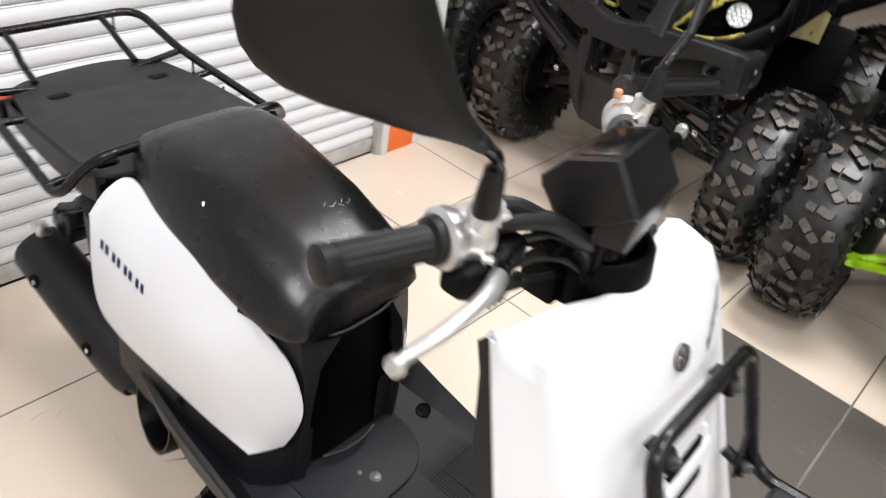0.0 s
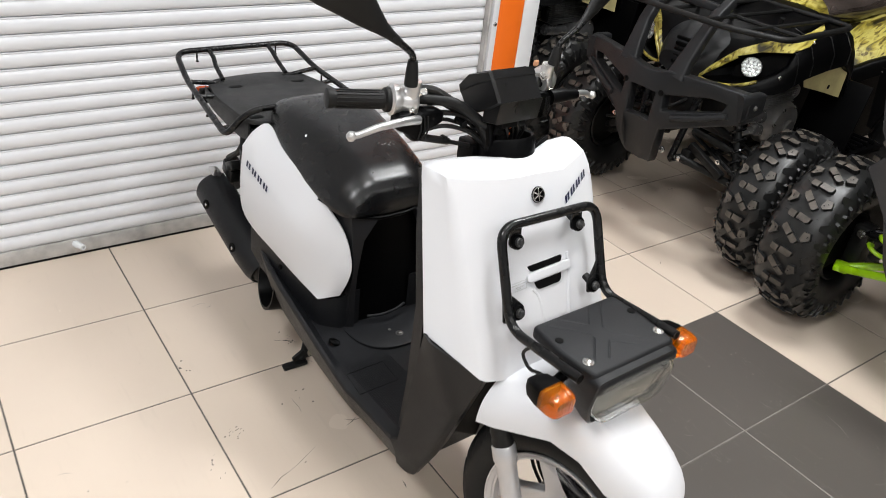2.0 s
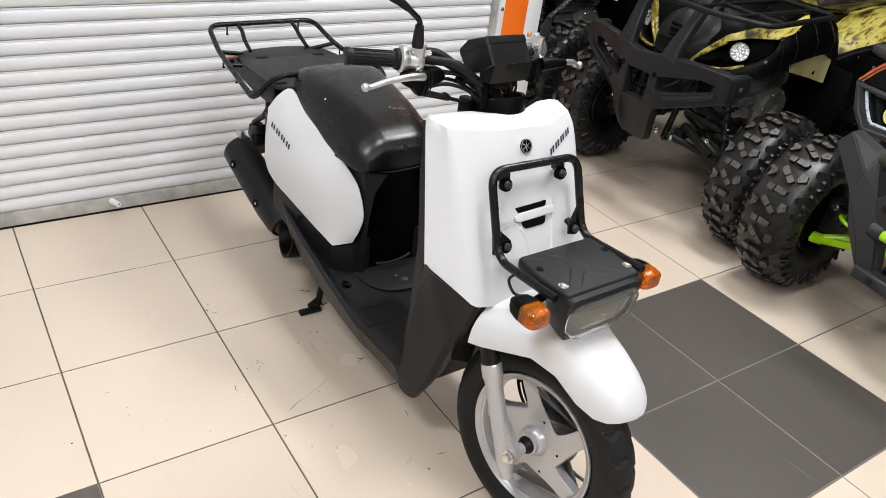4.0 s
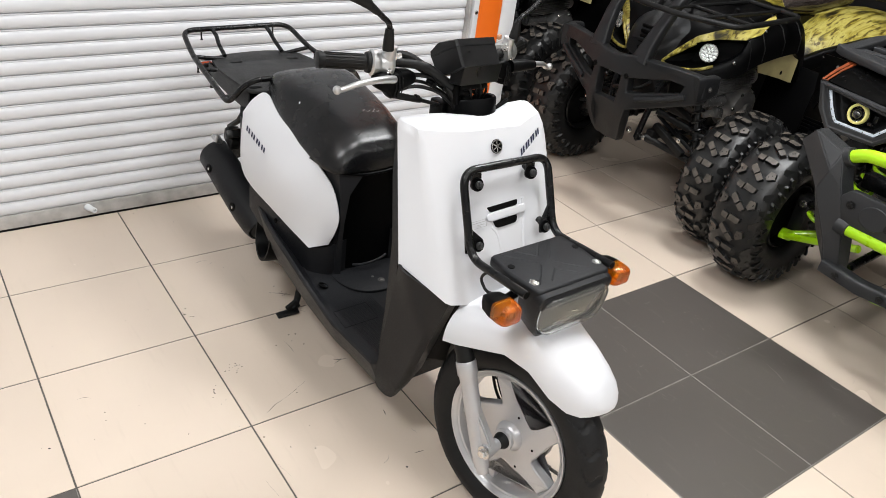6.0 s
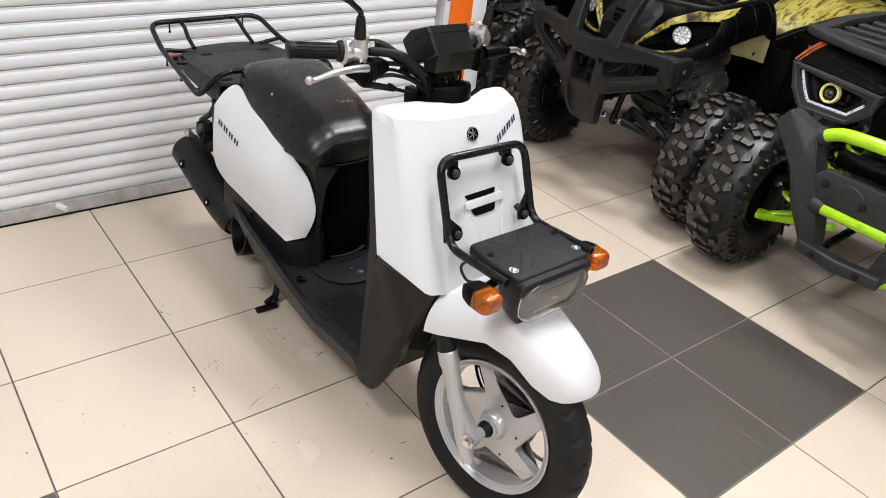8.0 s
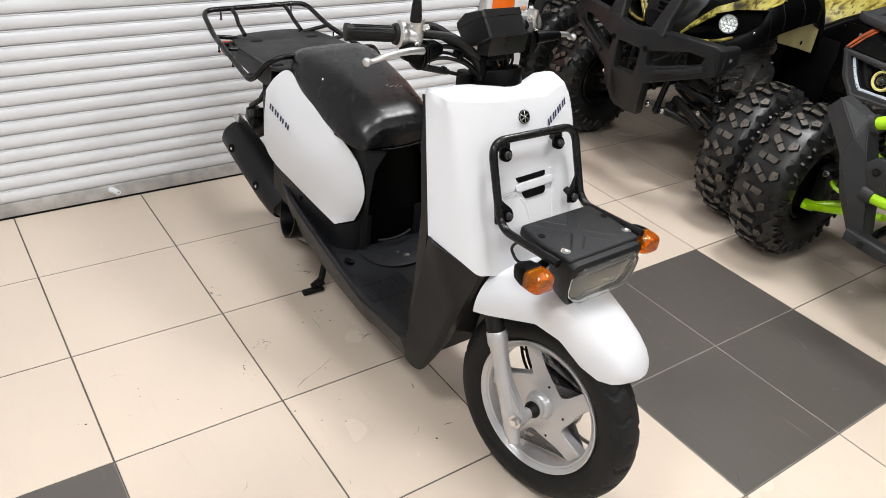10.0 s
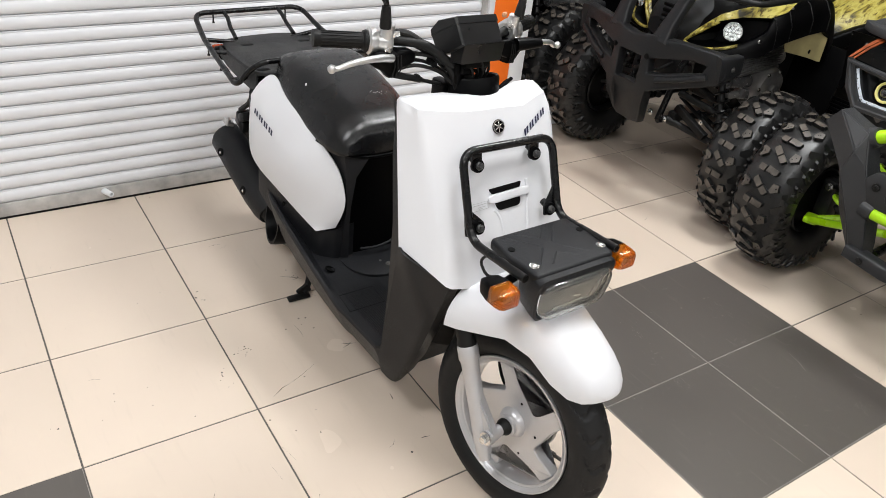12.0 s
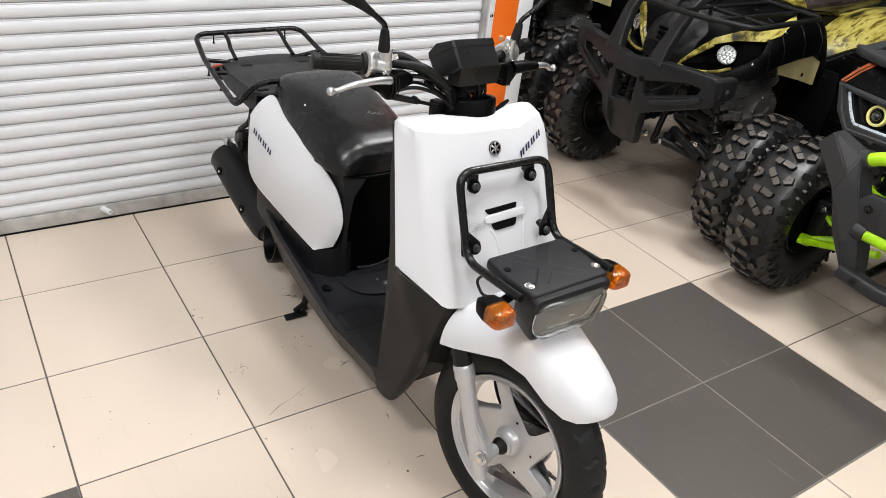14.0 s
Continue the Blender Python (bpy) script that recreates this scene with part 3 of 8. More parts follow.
# --- vents in the middle of the shield
for xc, zc, wv, hv, r in ((0.006, 0.7625, 0.092, 0.0125, 0.004), (0.010, 0.7290, 0.074, 0.0200, 0.008)):
    c = on_shield(xc, zc)
    m = Matrix.Translation(c + Vector((0, -0.0035, 0))) @ pose(0, 0, 0, 90 - tilt, 0, 0) @ pose(0, 0, 0, 0, 0, 2)
    o = rounded_line([(-wv / 2, hv / 2), (wv / 2, hv / 2), (wv / 2 - 0.005, -hv / 2), (-wv / 2 + 0.008, -hv / 2)], r, 4, True)
    # a black plate on the surface, the slot's shade put into its colour
    sp("vent", plate(o, 0.006, m, 0.001), M_HOLE, "black plate for the shaded air vent slot")
bc = on_shield(0.012, 0.7465)
blade = [[Vector((x, b * kb, a * ka)) for a, b in shaped_ring(0.0038, 0.0100, 4.0, 20)] for x, ka, kb in ((-0.056, 0.4, 0.5), (-0.051, 0.8, 0.85), (-0.044, 1.0, 1.0), (0.042, 1.0, 1.0), (0.052, 0.8, 1.0), (0.058, 0.4, 0.9))]
sp("vent_bar", move(loft(blade, caps=True), Matrix.Translation(bc + Vector((0, -0.003, 0))) @ pose(0, 0, 0, 90 - tilt, 0, 0) @ pose(0, 0, 0, 0, 0, 2)), M_WHITE, "white blade between the vents")
# shallow folds running down from the vents
for pts in (((0.070, 0.768), (0.072, 0.735), (0.066, 0.700), (0.062, 0.650)), ((-0.030, 0.720), (-0.016, 0.700), (-0.008, 0.650))):
    sp("vent_fold", tube(curve_points([on_shield(x, z) + Vector((0, 0.0033, 0)) for x, z in pts], 0.008), 0.0042, 10), M_WHITE, "shallow white moulded fold")
m = Matrix.Translation(on_shield(-0.092, 0.742) + Vector((0, -0.0008, 0))) @ pose(0, 0, 0, 90 - tilt, 0, 0) @ pose(0, 0, 0, 0, 0, 2)
for x0, y0, x1, y1 in ((0, 0, 0.046, 0.0008), (0, -0.0165, 0.046, -0.0157), (0, -0.0157, 0.0008, 0), (0.0452, -0.0157, 0.046, 0), (0.004, -0.0050, 0.042, -0.0036), (0.018, -0.0105, 0.040, -0.0092), (0.020, -0.0135, 0.030, -0.0125)):
    sp("label_line", plate([(x0, y0), (x1, y0), (x1, y1), (x0, y1)], 0.0006, m, 0), M_LABEL, "faint grey label line")

# --- black lower leg shields
for s, lab in ((-1, "black lower leg shield with scuffs"), (1, "black lower leg shield")):
    lefts = [Vector((0.223, -1.170, 0.630)), Vector((0.216, -1.106, 0.255)), Vector((0.201, -1.098, 0.200))]
    rights = [Vector((0.157, -1.286, 0.568)), Vector((0.152, -1.172, 0.262)), Vector((0.158, -1.128, 0.172))]
    quads = []
    n = 20
    for i in range(n + 1):
        t = i / n
        left, right = [e[0].lerp(e[1], t / 0.85) if t < 0.85 else e[1].lerp(e[2], (t - 0.85) / 0.15) for e in (lefts, rights)]
        # full up to a fold that leaves the upper corner and runs down near the front edge
        fold = min(0.80, 0.10 + 2.0 * t)
        row = []
        for j in range(15):
            k = j / 14
            full = math.sin(math.pi / 2 * min(1, k / fold)) if k < fold else max(0, 1 - (k - fold) / (1.02 - fold)) ** 1.3
            p = left.lerp(right, k) + Vector((0.011, -0.017, 0)) * full * (0.95 - 0.55 * t)
            if t > 0.85:
                p.z -= 0.010 * math.sin(math.pi * k) * (t - 0.85) / 0.15
            row.append(Vector((s * p.x, p.y, p.z)))
        back = Vector((s * (right.x - 0.06), right.y + 0.03, right.z - 0.01))
        row.append(back)
        quads.append(row)
    sp("lower_leg_shield", shell(quads, 0.005), M_BLACK, lab, angle=45)
under = []
for z, y0, y1, w in ((0.60, -1.275, -1.12, 0.145), (0.45, -1.235, -1.11, 0.125), (0.30, -1.205, -1.09, 0.12), (0.20, -1.175, -1.06, 0.13)):
    under.append([(x * w, y, z + (0.10 * (y1 - y) / (y1 - y0) if z < 0.25 else 0)) for x, y in ((-1, y1), (-0.9, (y0 + y1) / 2), (-0.5, y0 + 0.01), (0, y0 + 0.02), (0.5, y0 + 0.01), (0.9, (y0 + y1) / 2), (1, y1))])
sp("under_cowl", loft(under), M_SATIN, "black cowl behind the front wheel")

# --- floorboard with its raised rear flanks
st = [  # y, floor z, half width of floor, edge z, edge x, bottom x, bottom z
    (-1.125, 0.297, 0.150, 0.292, 0.190, 0.158, 0.212),
    (-1.090, 0.290, 0.190, 0.288, 0.221, 0.184, 0.184),
    (-0.935, 0.290, 0.200, 0.288, 0.227, 0.196, 0.198),
    (-0.915, 0.290, 0.200, 0.295, 0.234, 0.203, 0.202),
    (-0.870, 0.290, 0.202, 0.301, 0.234, 0.204, 0.204),
    (-0.820, 0.292, 0.200, 0.313, 0.234, 0.206, 0.212),
    (-0.740, 0.296, 0.194, 0.330, 0.234, 0.210, 0.228),
    (-0.640, 0.305, 0.184, 0.356, 0.234, 0.214, 0.255),
    (-0.560, 0.315, 0.170, 0.374, 0.233, 0.218, 0.282),
    (-0.480, 0.322, 0.160, 0.394, 0.229, 0.217, 0.318),
    (-0.420, 0.325, 0.150, 0.408, 0.220, 0.210, 0.345),
    (-0.370, 0.326, 0.140, 0.416, 0.206, 0.200, 0.370),
]
rings = []
for y, fz, fx, ez, ex, bx, bz in st:
    half = [(0, y, fz), (fx * 0.9, y, fz), (fx, y, fz + 0.001), (ex - 0.010, y, ez - 0.001), (ex - 0.003, y, ez - 0.003), (ex, y, ez - 0.010), (bx + (ex - bx) * 0.35, y, bz + (ez - bz) * 0.3), (bx, y, bz), (bx - 0.02, y, bz - 0.002), (bx * 0.5, y, bz - 0.004)]
    rings.append(half + [(0, y, bz - 0.004)] + [(-p[0], p[1], p[2]) for p in half[:0:-1]])
sp("floorboard", loft(rings), M_BLACK, "black ribbed plastic floorboard", angle=32)
# fine ribs on the standing surface, either side
for s in (-1, 1):
    ribs = [rbox(0.0026, 0.33, 0.0026, (s * (0.070 + 0.0060 * k), -0.93, 0.2905), bevel=0) for k in range(21)]
    sp("tread_ribs", merge(*ribs), M_BLACK, "fine ribbed tread")
    groove = [(s * x, y, 0.2914) for x, y in ((0.100, -0.868), (0.205, -0.868), (0.212, -0.945), (0.105, -0.945))]
    sp("inspection_cover", tube([Vector(p) for p in groove], 0.0011, 6, closed=True), M_HOLE, "rectangular cover joint")
    sp("drain_hole", lathe([(0.012, 0.0), (0.014, 0.001), (0.0155, 0), (0.0145, -0.004), (0.0, -0.004)], 24, Matrix.Translation((s * 0.172, -0.752, 0.3025)) @ pose(0, 0, 0, 0, s * -22, 0)), M_HOLE, "dark round hole in the floorboard")
tongue = plate([(0.125 * math.copysign(abs(math.cos(a)) ** 0.8, math.cos(a)), -0.73 - 0.115 * abs(math.sin(a)) ** 0.9, 0) for a in (math.pi * k / 24 for k in range(25))] + [(-0.125, -0.64), (0.125, -0.64)], 0.01, pose(0, 0, 0.300), 0.003)
sp("battery_cover", tongue, M_BLACK, "black raised battery cover")
sp("screw", bolt((-0.005, -0.800, 0.300), (0, 0, 1), 0.007, 0.004, False), M_STEEL, "round head screw")
sp("screw", bolt((-0.02, -0.775, 0.3005), (0, 0, 1), 0.003, 0.002, False), M_STEEL)

# --- black centre body under the seat
body = []
for z, yf, w1, w2 in ((0.295, -0.700, 0.105, 0.150), (0.31, -0.704, 0.105, 0.152), (0.40, -0.696, 0.108, 0.158), (0.50, -0.690, 0.108, 0.160), (0.610, -0.686, 0.110, 0.152), (0.645, -0.676, 0.105, 0.140)):
    half = [(w1 * 0.45, yf - 0.004), (w1 * 0.86, yf + 0.004), (w1, yf + 0.03), (w1 + 0.022, yf + 0.08), (w2, -0.56), (w2 + 0.004, -0.42), (w2 - 0.01, -0.30), (w2 - 0.05, -0.18)]
    body.append([(x + 0.020, y, z) for x, y in half] + [(-x, y, z) for x, y in half[::-1]])
sp("centre_body", loft(body), M_SATIN, "black glossy centre body under the seat", angle=30)
for s in (-1, 1):
    off = 0.018 if s > 0 else 0.0
    flank = [[(0.128, -0.640, 0.628), (0.112, -0.680, 0.56), (0.104, -0.704, 0.47), (0.116, -0.696, 0.40), (0.128, -0.690, 0.300)],
             [(0.108, -0.700, 0.626), (0.108, -0.711, 0.56), (0.108, -0.720, 0.47), (0.112, -0.716, 0.40), (0.116, -0.712, 0.300)],
             [(0.046, -0.728, 0.620), (0.082, -0.722, 0.56), (0.097, -0.724, 0.47), (0.099, -0.722, 0.40), (0.098, -0.720, 0.300)],
             [(0.046, -0.706, 0.616), (0.076, -0.704, 0.552), (0.091, -0.704, 0.47), (0.093, -0.704, 0.40), (0.092, -0.706, 0.300)]]
    sp("body_wing", shell([[(s * x + off, y, z) for x, y, z in r] for r in flank], 0.003), M_BLACK, "black satin wing beside the recessed body", angle=24)
sp("latch_lip", tube(curve_points([(-0.055, -0.716, 0.318), (-0.02, -0.732, 0.322), (0.02, -0.738, 0.330), (0.05, -0.734, 0.338)], 0.01), 0.004, 8), M_BLACK, "black moulded lip of the battery cover")
sp("seat_seam", tube(curve_points([(0.145, -0.60, 0.634), (0.118, -0.69, 0.626), (0.06, -0.722, 0.620), (0, -0.727, 0.618), (-0.06, -0.722, 0.620), (-0.118, -0.69, 0.626), (-0.145, -0.60, 0.634)], 0.01), 0.004, 6), M_SATIN, "black rubber seam below the seat")
tail = []
for y, w, z0, z1 in ((-0.36, 0.135, 0.42, 0.70), (-0.29, 0.140, 0.44, 0.69), (-0.280, 0.198, 0.45, 0.655), (-0.24, 0.196, 0.46, 0.66), (-0.18, 0.168, 0.48, 0.67), (-0.10, 0.130, 0.52, 0.68), (0.04, 0.060, 0.56, 0.67), (0.13, 0.045, 0.58, 0.66)):
    tail.append([(w * 0.7, y, z0), (w, y, z0 + 0.04), (w, y, z1 - 0.03), (w * 0.8, y, z1), (-w * 0.8, y, z1), (-w, y, z1 - 0.03), (-w, y, z0 + 0.04), (-w * 0.7, y, z0)])
sp("tail_body", loft(tail), M_BLACK, "black tail body below the rack")

# --- seat
seat_st = [(-0.722, 0.085, 0.630, 0.656), (-0.712, 0.112, 0.626, 0.683), (-0.694, 0.128, 0.625, 0.703), (-0.660, 0.140, 0.627, 0.722), (-0.610, 0.146, 0.636, 0.740), (-0.550, 0.149, 0.648, 0.757),
           (-0.490, 0.150, 0.658, 0.772), (-0.430, 0.149, 0.684, 0.783), (-0.370, 0.146, 0.706, 0.789), (-0.320, 0.138, 0.722, 0.787), (-0.285, 0.122, 0.730, 0.778), (-0.262, 0.100, 0.738, 0.764)]
sr = []
for y, w, zb, zt in [tuple(p) for p in zip(*[[float(v) for v in np.interp(np.linspace(0, 11, 34), range(12), col)] for col in zip(*seat_st)])]:
    f = 0.60 + 0.22 * min(1, max(0, (y + 0.62) / 0.25))       # how far out the shoulder lies
    hgt = zt - zb
    half = curve_points([(w, y, zb), (w * 1.0, y, zb + hgt * 0.16), (w * (0.60 + 0.4 * f), y, zb + hgt * 0.58), (w * f, y, zb + hgt * 0.86), (w * f * 0.72, y, zt - hgt * 0.03), (w * 0.3, y, zt), (0, y, zt)], 0.5)
    half = [half[round(i * (len(half) - 1) / 12)] for i in range(13)]
    ring = [tuple(p) for p in half] + [(-p[0], p[1], p[2]) for p in half[-2::-1]]
    ring += [(-w * 0.6, y, zb - 0.004), (0, y, zb - 0.006), (w * 0.6, y, zb - 0.004)]
    wide = 0.020 * min(1, max(0, (-0.40 - y) / 0.15))
    ring = [(x + wide * min(1, x / 0.10) if x > 0 else x, yy, z) for x, yy, z in ring]
    sr.append(ring)
seat = sp("seat", loft(sr), M_SEAT, "black grained vinyl seat with small scuffs", angle=60)
seat_tree = BVHTree.FromPolygons([v.co for v in seat.data.vertices], [p.vertices for p in seat.data.polygons])


def on_seat(x, y):
    """The seat's surface at x, y and the turn of its normal."""
    hit = seat_tree.ray_cast(Vector((x, y, 1.0)), Vector((0, 0, -1)))
    return Matrix.Translation(hit[0] + hit[1] * 0.0004) @ hit[1].to_track_quat("Z", "Y").to_matrix().to_4x4()


part("paint_chip", move(rbox(0.004, 0.007, 0.0010, (0, 0, 0), (0, 0, 30), 0.0004), on_seat(-0.118, -0.478)), M_PAINT, seat, "small white chip")
for x, y, w, h, turn in ((0.032, -0.584, 0.010, 0.0008, 35), (0.040, -0.592, 0.007, 0.0007, -30), (0.048, -0.590, 0.011, 0.0008, 24), (0.057, -0.596, 0.010, 0.0007, -55), (0.064, -0.589, 0.009, 0.0008, 30), (0.070, -0.596, 0.006, 0.0007, 70), (0.078, -0.592, 0.010, 0.0007, 15)):
    part("scratch", move(rbox(w, h, 0.0004, (0, 0, 0), (0, 0, turn), 0), on_seat(x, y)), M_LABEL, seat, "pale scratch")

# --- white side panels
def along_line(pts, t):
    """The point at the share t of the polyline's length."""
    L = [0.0]
    for a, b in zip(pts, pts[1:]):
        L.append(L[-1] + (b - a).length)
    d = t * L[-1]
    for i in range(len(pts) - 1):
        if d <= L[i + 1] or i == len(pts) - 2:
            return pts[i].lerp(pts[i + 1], min(1, (d - L[i]) / max(1e-9, L[i + 1] - L[i])))


def side_panel(s):
    up = curve_points([(0.207, -0.291, 0.664), (0.180, -0.300, 0.704), (0.150, -0.330, 0.730), (0.151, -0.414, 0.693), (0.149, -0.514, 0.667), (0.140, -0.626, 0.630), (0.123, -0.692, 0.578), (0.117, -0.724, 0.505), (0.122, -0.722, 0.455), (0.134, -0.704, 0.402)], 0.006)
    lo = curve_points([(0.207, -0.291, 0.660), (0.224, -0.306, 0.580), (0.230, -0.322, 0.500), (0.226, -0.371, 0.462), (0.214, -0.470, 0.438), (0.196, -0.590, 0.408), (0.178, -0.668, 0.383)], 0.006)
    n = 48
    rows = []
    for i in range(n + 1):
        a, b = along_line(up, i / n), along_line(lo, i / n)
        row = []
        for j in range(13):
            k = j / 12
            p = a.lerp(b, k)
            bulge = math.sin(math.pi * k) ** 0.8 * 0.019 * min(1, 3 * min(i / n, 1 - i / n) + 0.12)
            crease = 0.009 * (k / 0.36 if k < 0.36 else (1 - k) / 0.64) * min(1, 4 * i / n, 2.5 * (1 - i / n))
            row.append(Vector((s * (p.x + bulge + crease), p.y, p.z)))
        rows.append(row)
    return shell(rows, 0.005)


for s, lab in ((-1, "glossy white side panel with navy lettering"), (1, "glossy white side panel")):
    pan = sp("side_panel", side_panel(s), M_WHITE, lab, angle=40)
    lettering("lettering", pan, (s * 0.228, -0.430, 0.632), (0, -0.98, -0.18) if s < 0 else (0, 0.98, 0.18), (0, -0.10, 0.98), (-s * 0.350, 0.848, -0.397), 0.021, 0.140)
    lower = []
    for y, z0, z1, x in ((-0.708, 0.300, 0.398, 0.126), (-0.700, 0.300, 0.392, 0.138), (-0.686, 0.300, 0.386, 0.156), (-0.668, 0.301, 0.381, 0.174), (-0.64, 0.306, 0.390, 0.181), (-0.60, 0.315, 0.403, 0.190), (-0.50, 0.33, 0.436, 0.206), (-0.42, 0.345, 0.458, 0.214), (-0.35, 0.37, 0.49, 0.214)):
        lower.append([(s * (x + 0.004), y, z0), (s * (x + 0.003), y, (z0 + z1) / 2), (s * x, y, z1), (s * (x - 0.05), y, z1 + 0.01), (s * (x - 0.05), y, z0)])
    sp("lower_side_cover", loft(lower), M_BLACK, "black side cover below the white panel")
    sp("screw", bolt((s * 0.210, -0.520, 0.405), (s, -0.2, 0.3), 0.005, 0.004, False), M_HOLE)

# --- rear rack
plane = rounded_line([(-0.140, 0.128), (-0.070, 0.152), (0.030, 0.160), (0.100, 0.152), (0.166, 0.112), (0.182, -0.02), (0.182, -0.28), (0.12, -0.31), (-0.12, -0.31), (-0.186, -0.28), (-0.176, -0.02)], 0.055, 6, True)
slots = [rounded_line([(x - 0.020, y - 0.013), (x + 0.020, y - 0.013), (x + 0.020, y + 0.013), (x - 0.020, y + 0.013)], 0.011, 4, True) for x, y in ((-0.086, 0.038), (0.114, 0.024), (-0.152, -0.255), (0.152, -0.255))]


def slotted_plate(outline, holes, thick, m):
    """A flat plate with holes through it and a rounded upper rim."""
    bm = bmesh.new()
    for k, loop in enumerate([outline] + holes):
        vs = [bm.verts.new((p[0], p[1], 0)) for p in loop]
        for p, q in zip(vs, vs[1:] + vs[:1]):
            bm.edges.new((p, q))
    bmesh.ops.triangle_fill(bm, use_beauty=True, use_dissolve=False, edges=bm.edges[:])
    ret = bmesh.ops.extrude_face_region(bm, geom=bm.faces[:])
    bmesh.ops.translate(bm, vec=(0, 0, -thick), verts=[g for g in ret["geom"] if isinstance(g, bmesh.types.BMVert)])
    bmesh.ops.recalc_face_normals(bm, faces=bm.faces)
    rim = [e for e in bm.edges if len(e.link_faces) == 2 and e.calc_face_angle(0) > 1.2]
    bmesh.ops.bevel(bm, geom=rim, offset=0.003, segments=2, affect="EDGES", profile=0.5)
    return move(bm, m)


rk = sp("rack_plate", slotted_plate(plane, slots, 0.012, pose(0, 0, 0.704, -4, 0, 0)), M_RACK, "black plastic rack plate with slotted holes")
for s in (-1, 1):
    side = [(0.090, 0.158, 0.018), (0.060, 0.168, 0.030), (-0.02, 0.174, 0.045), (-0.12, 0.178, 0.055), (-0.22, 0.181, 0.060), (-0.270, 0.178, 0.055)]
    part("skirt", loft([[(s * x, y, 0.700 - 0.07 * y), (s * (x + 0.004), y, 0.696 - 0.07 * y), (s * (x + 0.005), y, 0.700 - 0.07 * y - d), (s * (x - 0.003), y, 0.700 - 0.07 * y - d)] for y, x, d in side]), M_RACK, rk, "black side skirt")
hoop = rounded_line([(-0.165, -0.285, 0.756), (-0.195, -0.262, 0.730), (-0.232, -0.238, 0.672), (-0.212, 0.095, 0.714), (-0.194, 0.236, 0.757), (0.196, 0.236, 0.757), (0.212, 0.095, 0.714), (0.232, -0.238, 0.690), (0.195, -0.262, 0.735), (0.165, -0.285, 0.756)], 0.045, 7, True)
sp("rack_hoop", tube(hoop, 0.0088, 12, closed=True), M_TUBE, "black steel tube rack hoop")
for s in (-1, 1):
    bx = 0.010 + s * 0.100
    sp("rack_bar", tube([(bx, 0.234, 0.756), (bx, 0.195, 0.744), (bx + s * 0.004, 0.165, 0.722), (bx + s * 0.006, 0.110, 0.700)], 0.0072, 10), M_TUBE, "black rack bar")
    sp("rack_bar", tube([(s * 0.212, 0.092, 0.712), (s * 0.10, 0.100, 0.692)], 0.0072, 10), M_TUBE)
    sp("rack_bar", tube([(s * 0.218, -0.010, 0.702), (s * 0.13, -0.010, 0.692)], 0.0072, 10), M_TUBE)
    sp("rack_bar", tube([(s * 0.232, -0.205, 0.680), (s * 0.12, -0.205, 0.690)], 0.0072, 10), M_TUBE)
    for y, z in ((0.235, 0.750), (0.05, 0.702), (-0.06, 0.688)):
        x = s * 0.134 + 0.006 if y > 0.2 else s * 0.214
        sp("tie_hook", merge(tube([(x, y, z), (x, y, z - 0.026)], 0.0028, 6), lathe([(0, -0.003), (0.005, -0.003), (0.005, 0.0), (0, 0.001)], 10, pose(x, y, z - 0.026))), M_TUBE, "small black tie hook")
    ind = sp("rear_indicator", rbox(0.050, 0.03, 0.045, (s * 0.150, 0.100, 0.660), bevel=0.008), M_SATIN, "black rear indicator body")
    part("lens", rbox(0.044, 0.028, 0.040, (s * 0.156, 0.122, 0.662), bevel=0.010), M_REDLENS, ind, "orange indicator lens")
    sp("tail_stay", tube([(s * 0.15, -0.22, 0.67), (s * 0.15, -0.12, 0.56), (s * 0.14, -0.02, 0.50)], 0.009, 8), M_MATT, "black rack stay")
sp("tail_light", rbox(0.13, 0.05, 0.07, (0, 0.145, 0.625), bevel=0.012), M_REDLENS, "red tail light")
sp("rear_fender", shell([[(x, y, z - abs(x) * 0.25) for x in (-0.06, -0.03, 0, 0.03, 0.06)] for y, z in ((-0.16, 0.50), (-0.02, 0.49), (0.10, 0.44), (0.17, 0.35), (0.19, 0.28))], 0.004), M_BLACK, "black rear mudguard")


# --- wheels
def tyre_mesh(R, r_in, half, n=600, groove=0.0048, waves=24):
    """A road tyre with wavy grooves, about the local x axis."""
    rings = []
    for k in range(n):
        a = 2 * math.pi * k / n
        ring = []
        for j in range(45):
            u = j / 44 * 2 - 1
            th = u * radians(141)
            x = half * math.sin(th)
            depth = (R - r_in)
            r = R - depth * (0.5 - 0.5 * math.cos(th)) * 0.98
            g = 0
            if 0.05 < abs(u) < 0.50:
                ph = a * waves / (2 * math.pi) + abs(u) * 1.5 + 0.22 * math.sin(abs(u) * 15) + (0.5 if u > 0 else 0)
                d = abs((ph % 1) - 0.5)
                g = groove * max(0, 1 - (d / 0.13) ** 2) ** 0.6 * min(1, (abs(u) - 0.05) / 0.05, (0.50 - abs(u)) / 0.06)
            r -= g
            ring.append((x, r * math.cos(a), r * math.sin(a)))
        rings.append(ring)
    bm = bmesh.new()
    V = [[bm.verts.new(p) for p in r] for r in rings]
    for i in range(n):
        A, B = V[i], V[(i + 1) % n]
        for j in range(44):
            bm.faces.new((A[j], A[j + 1], B[j + 1], B[j]))
    return bm


TO_X = Matrix.Rotation(radians(90), 4, "Y")   # turned things lie about the x axis


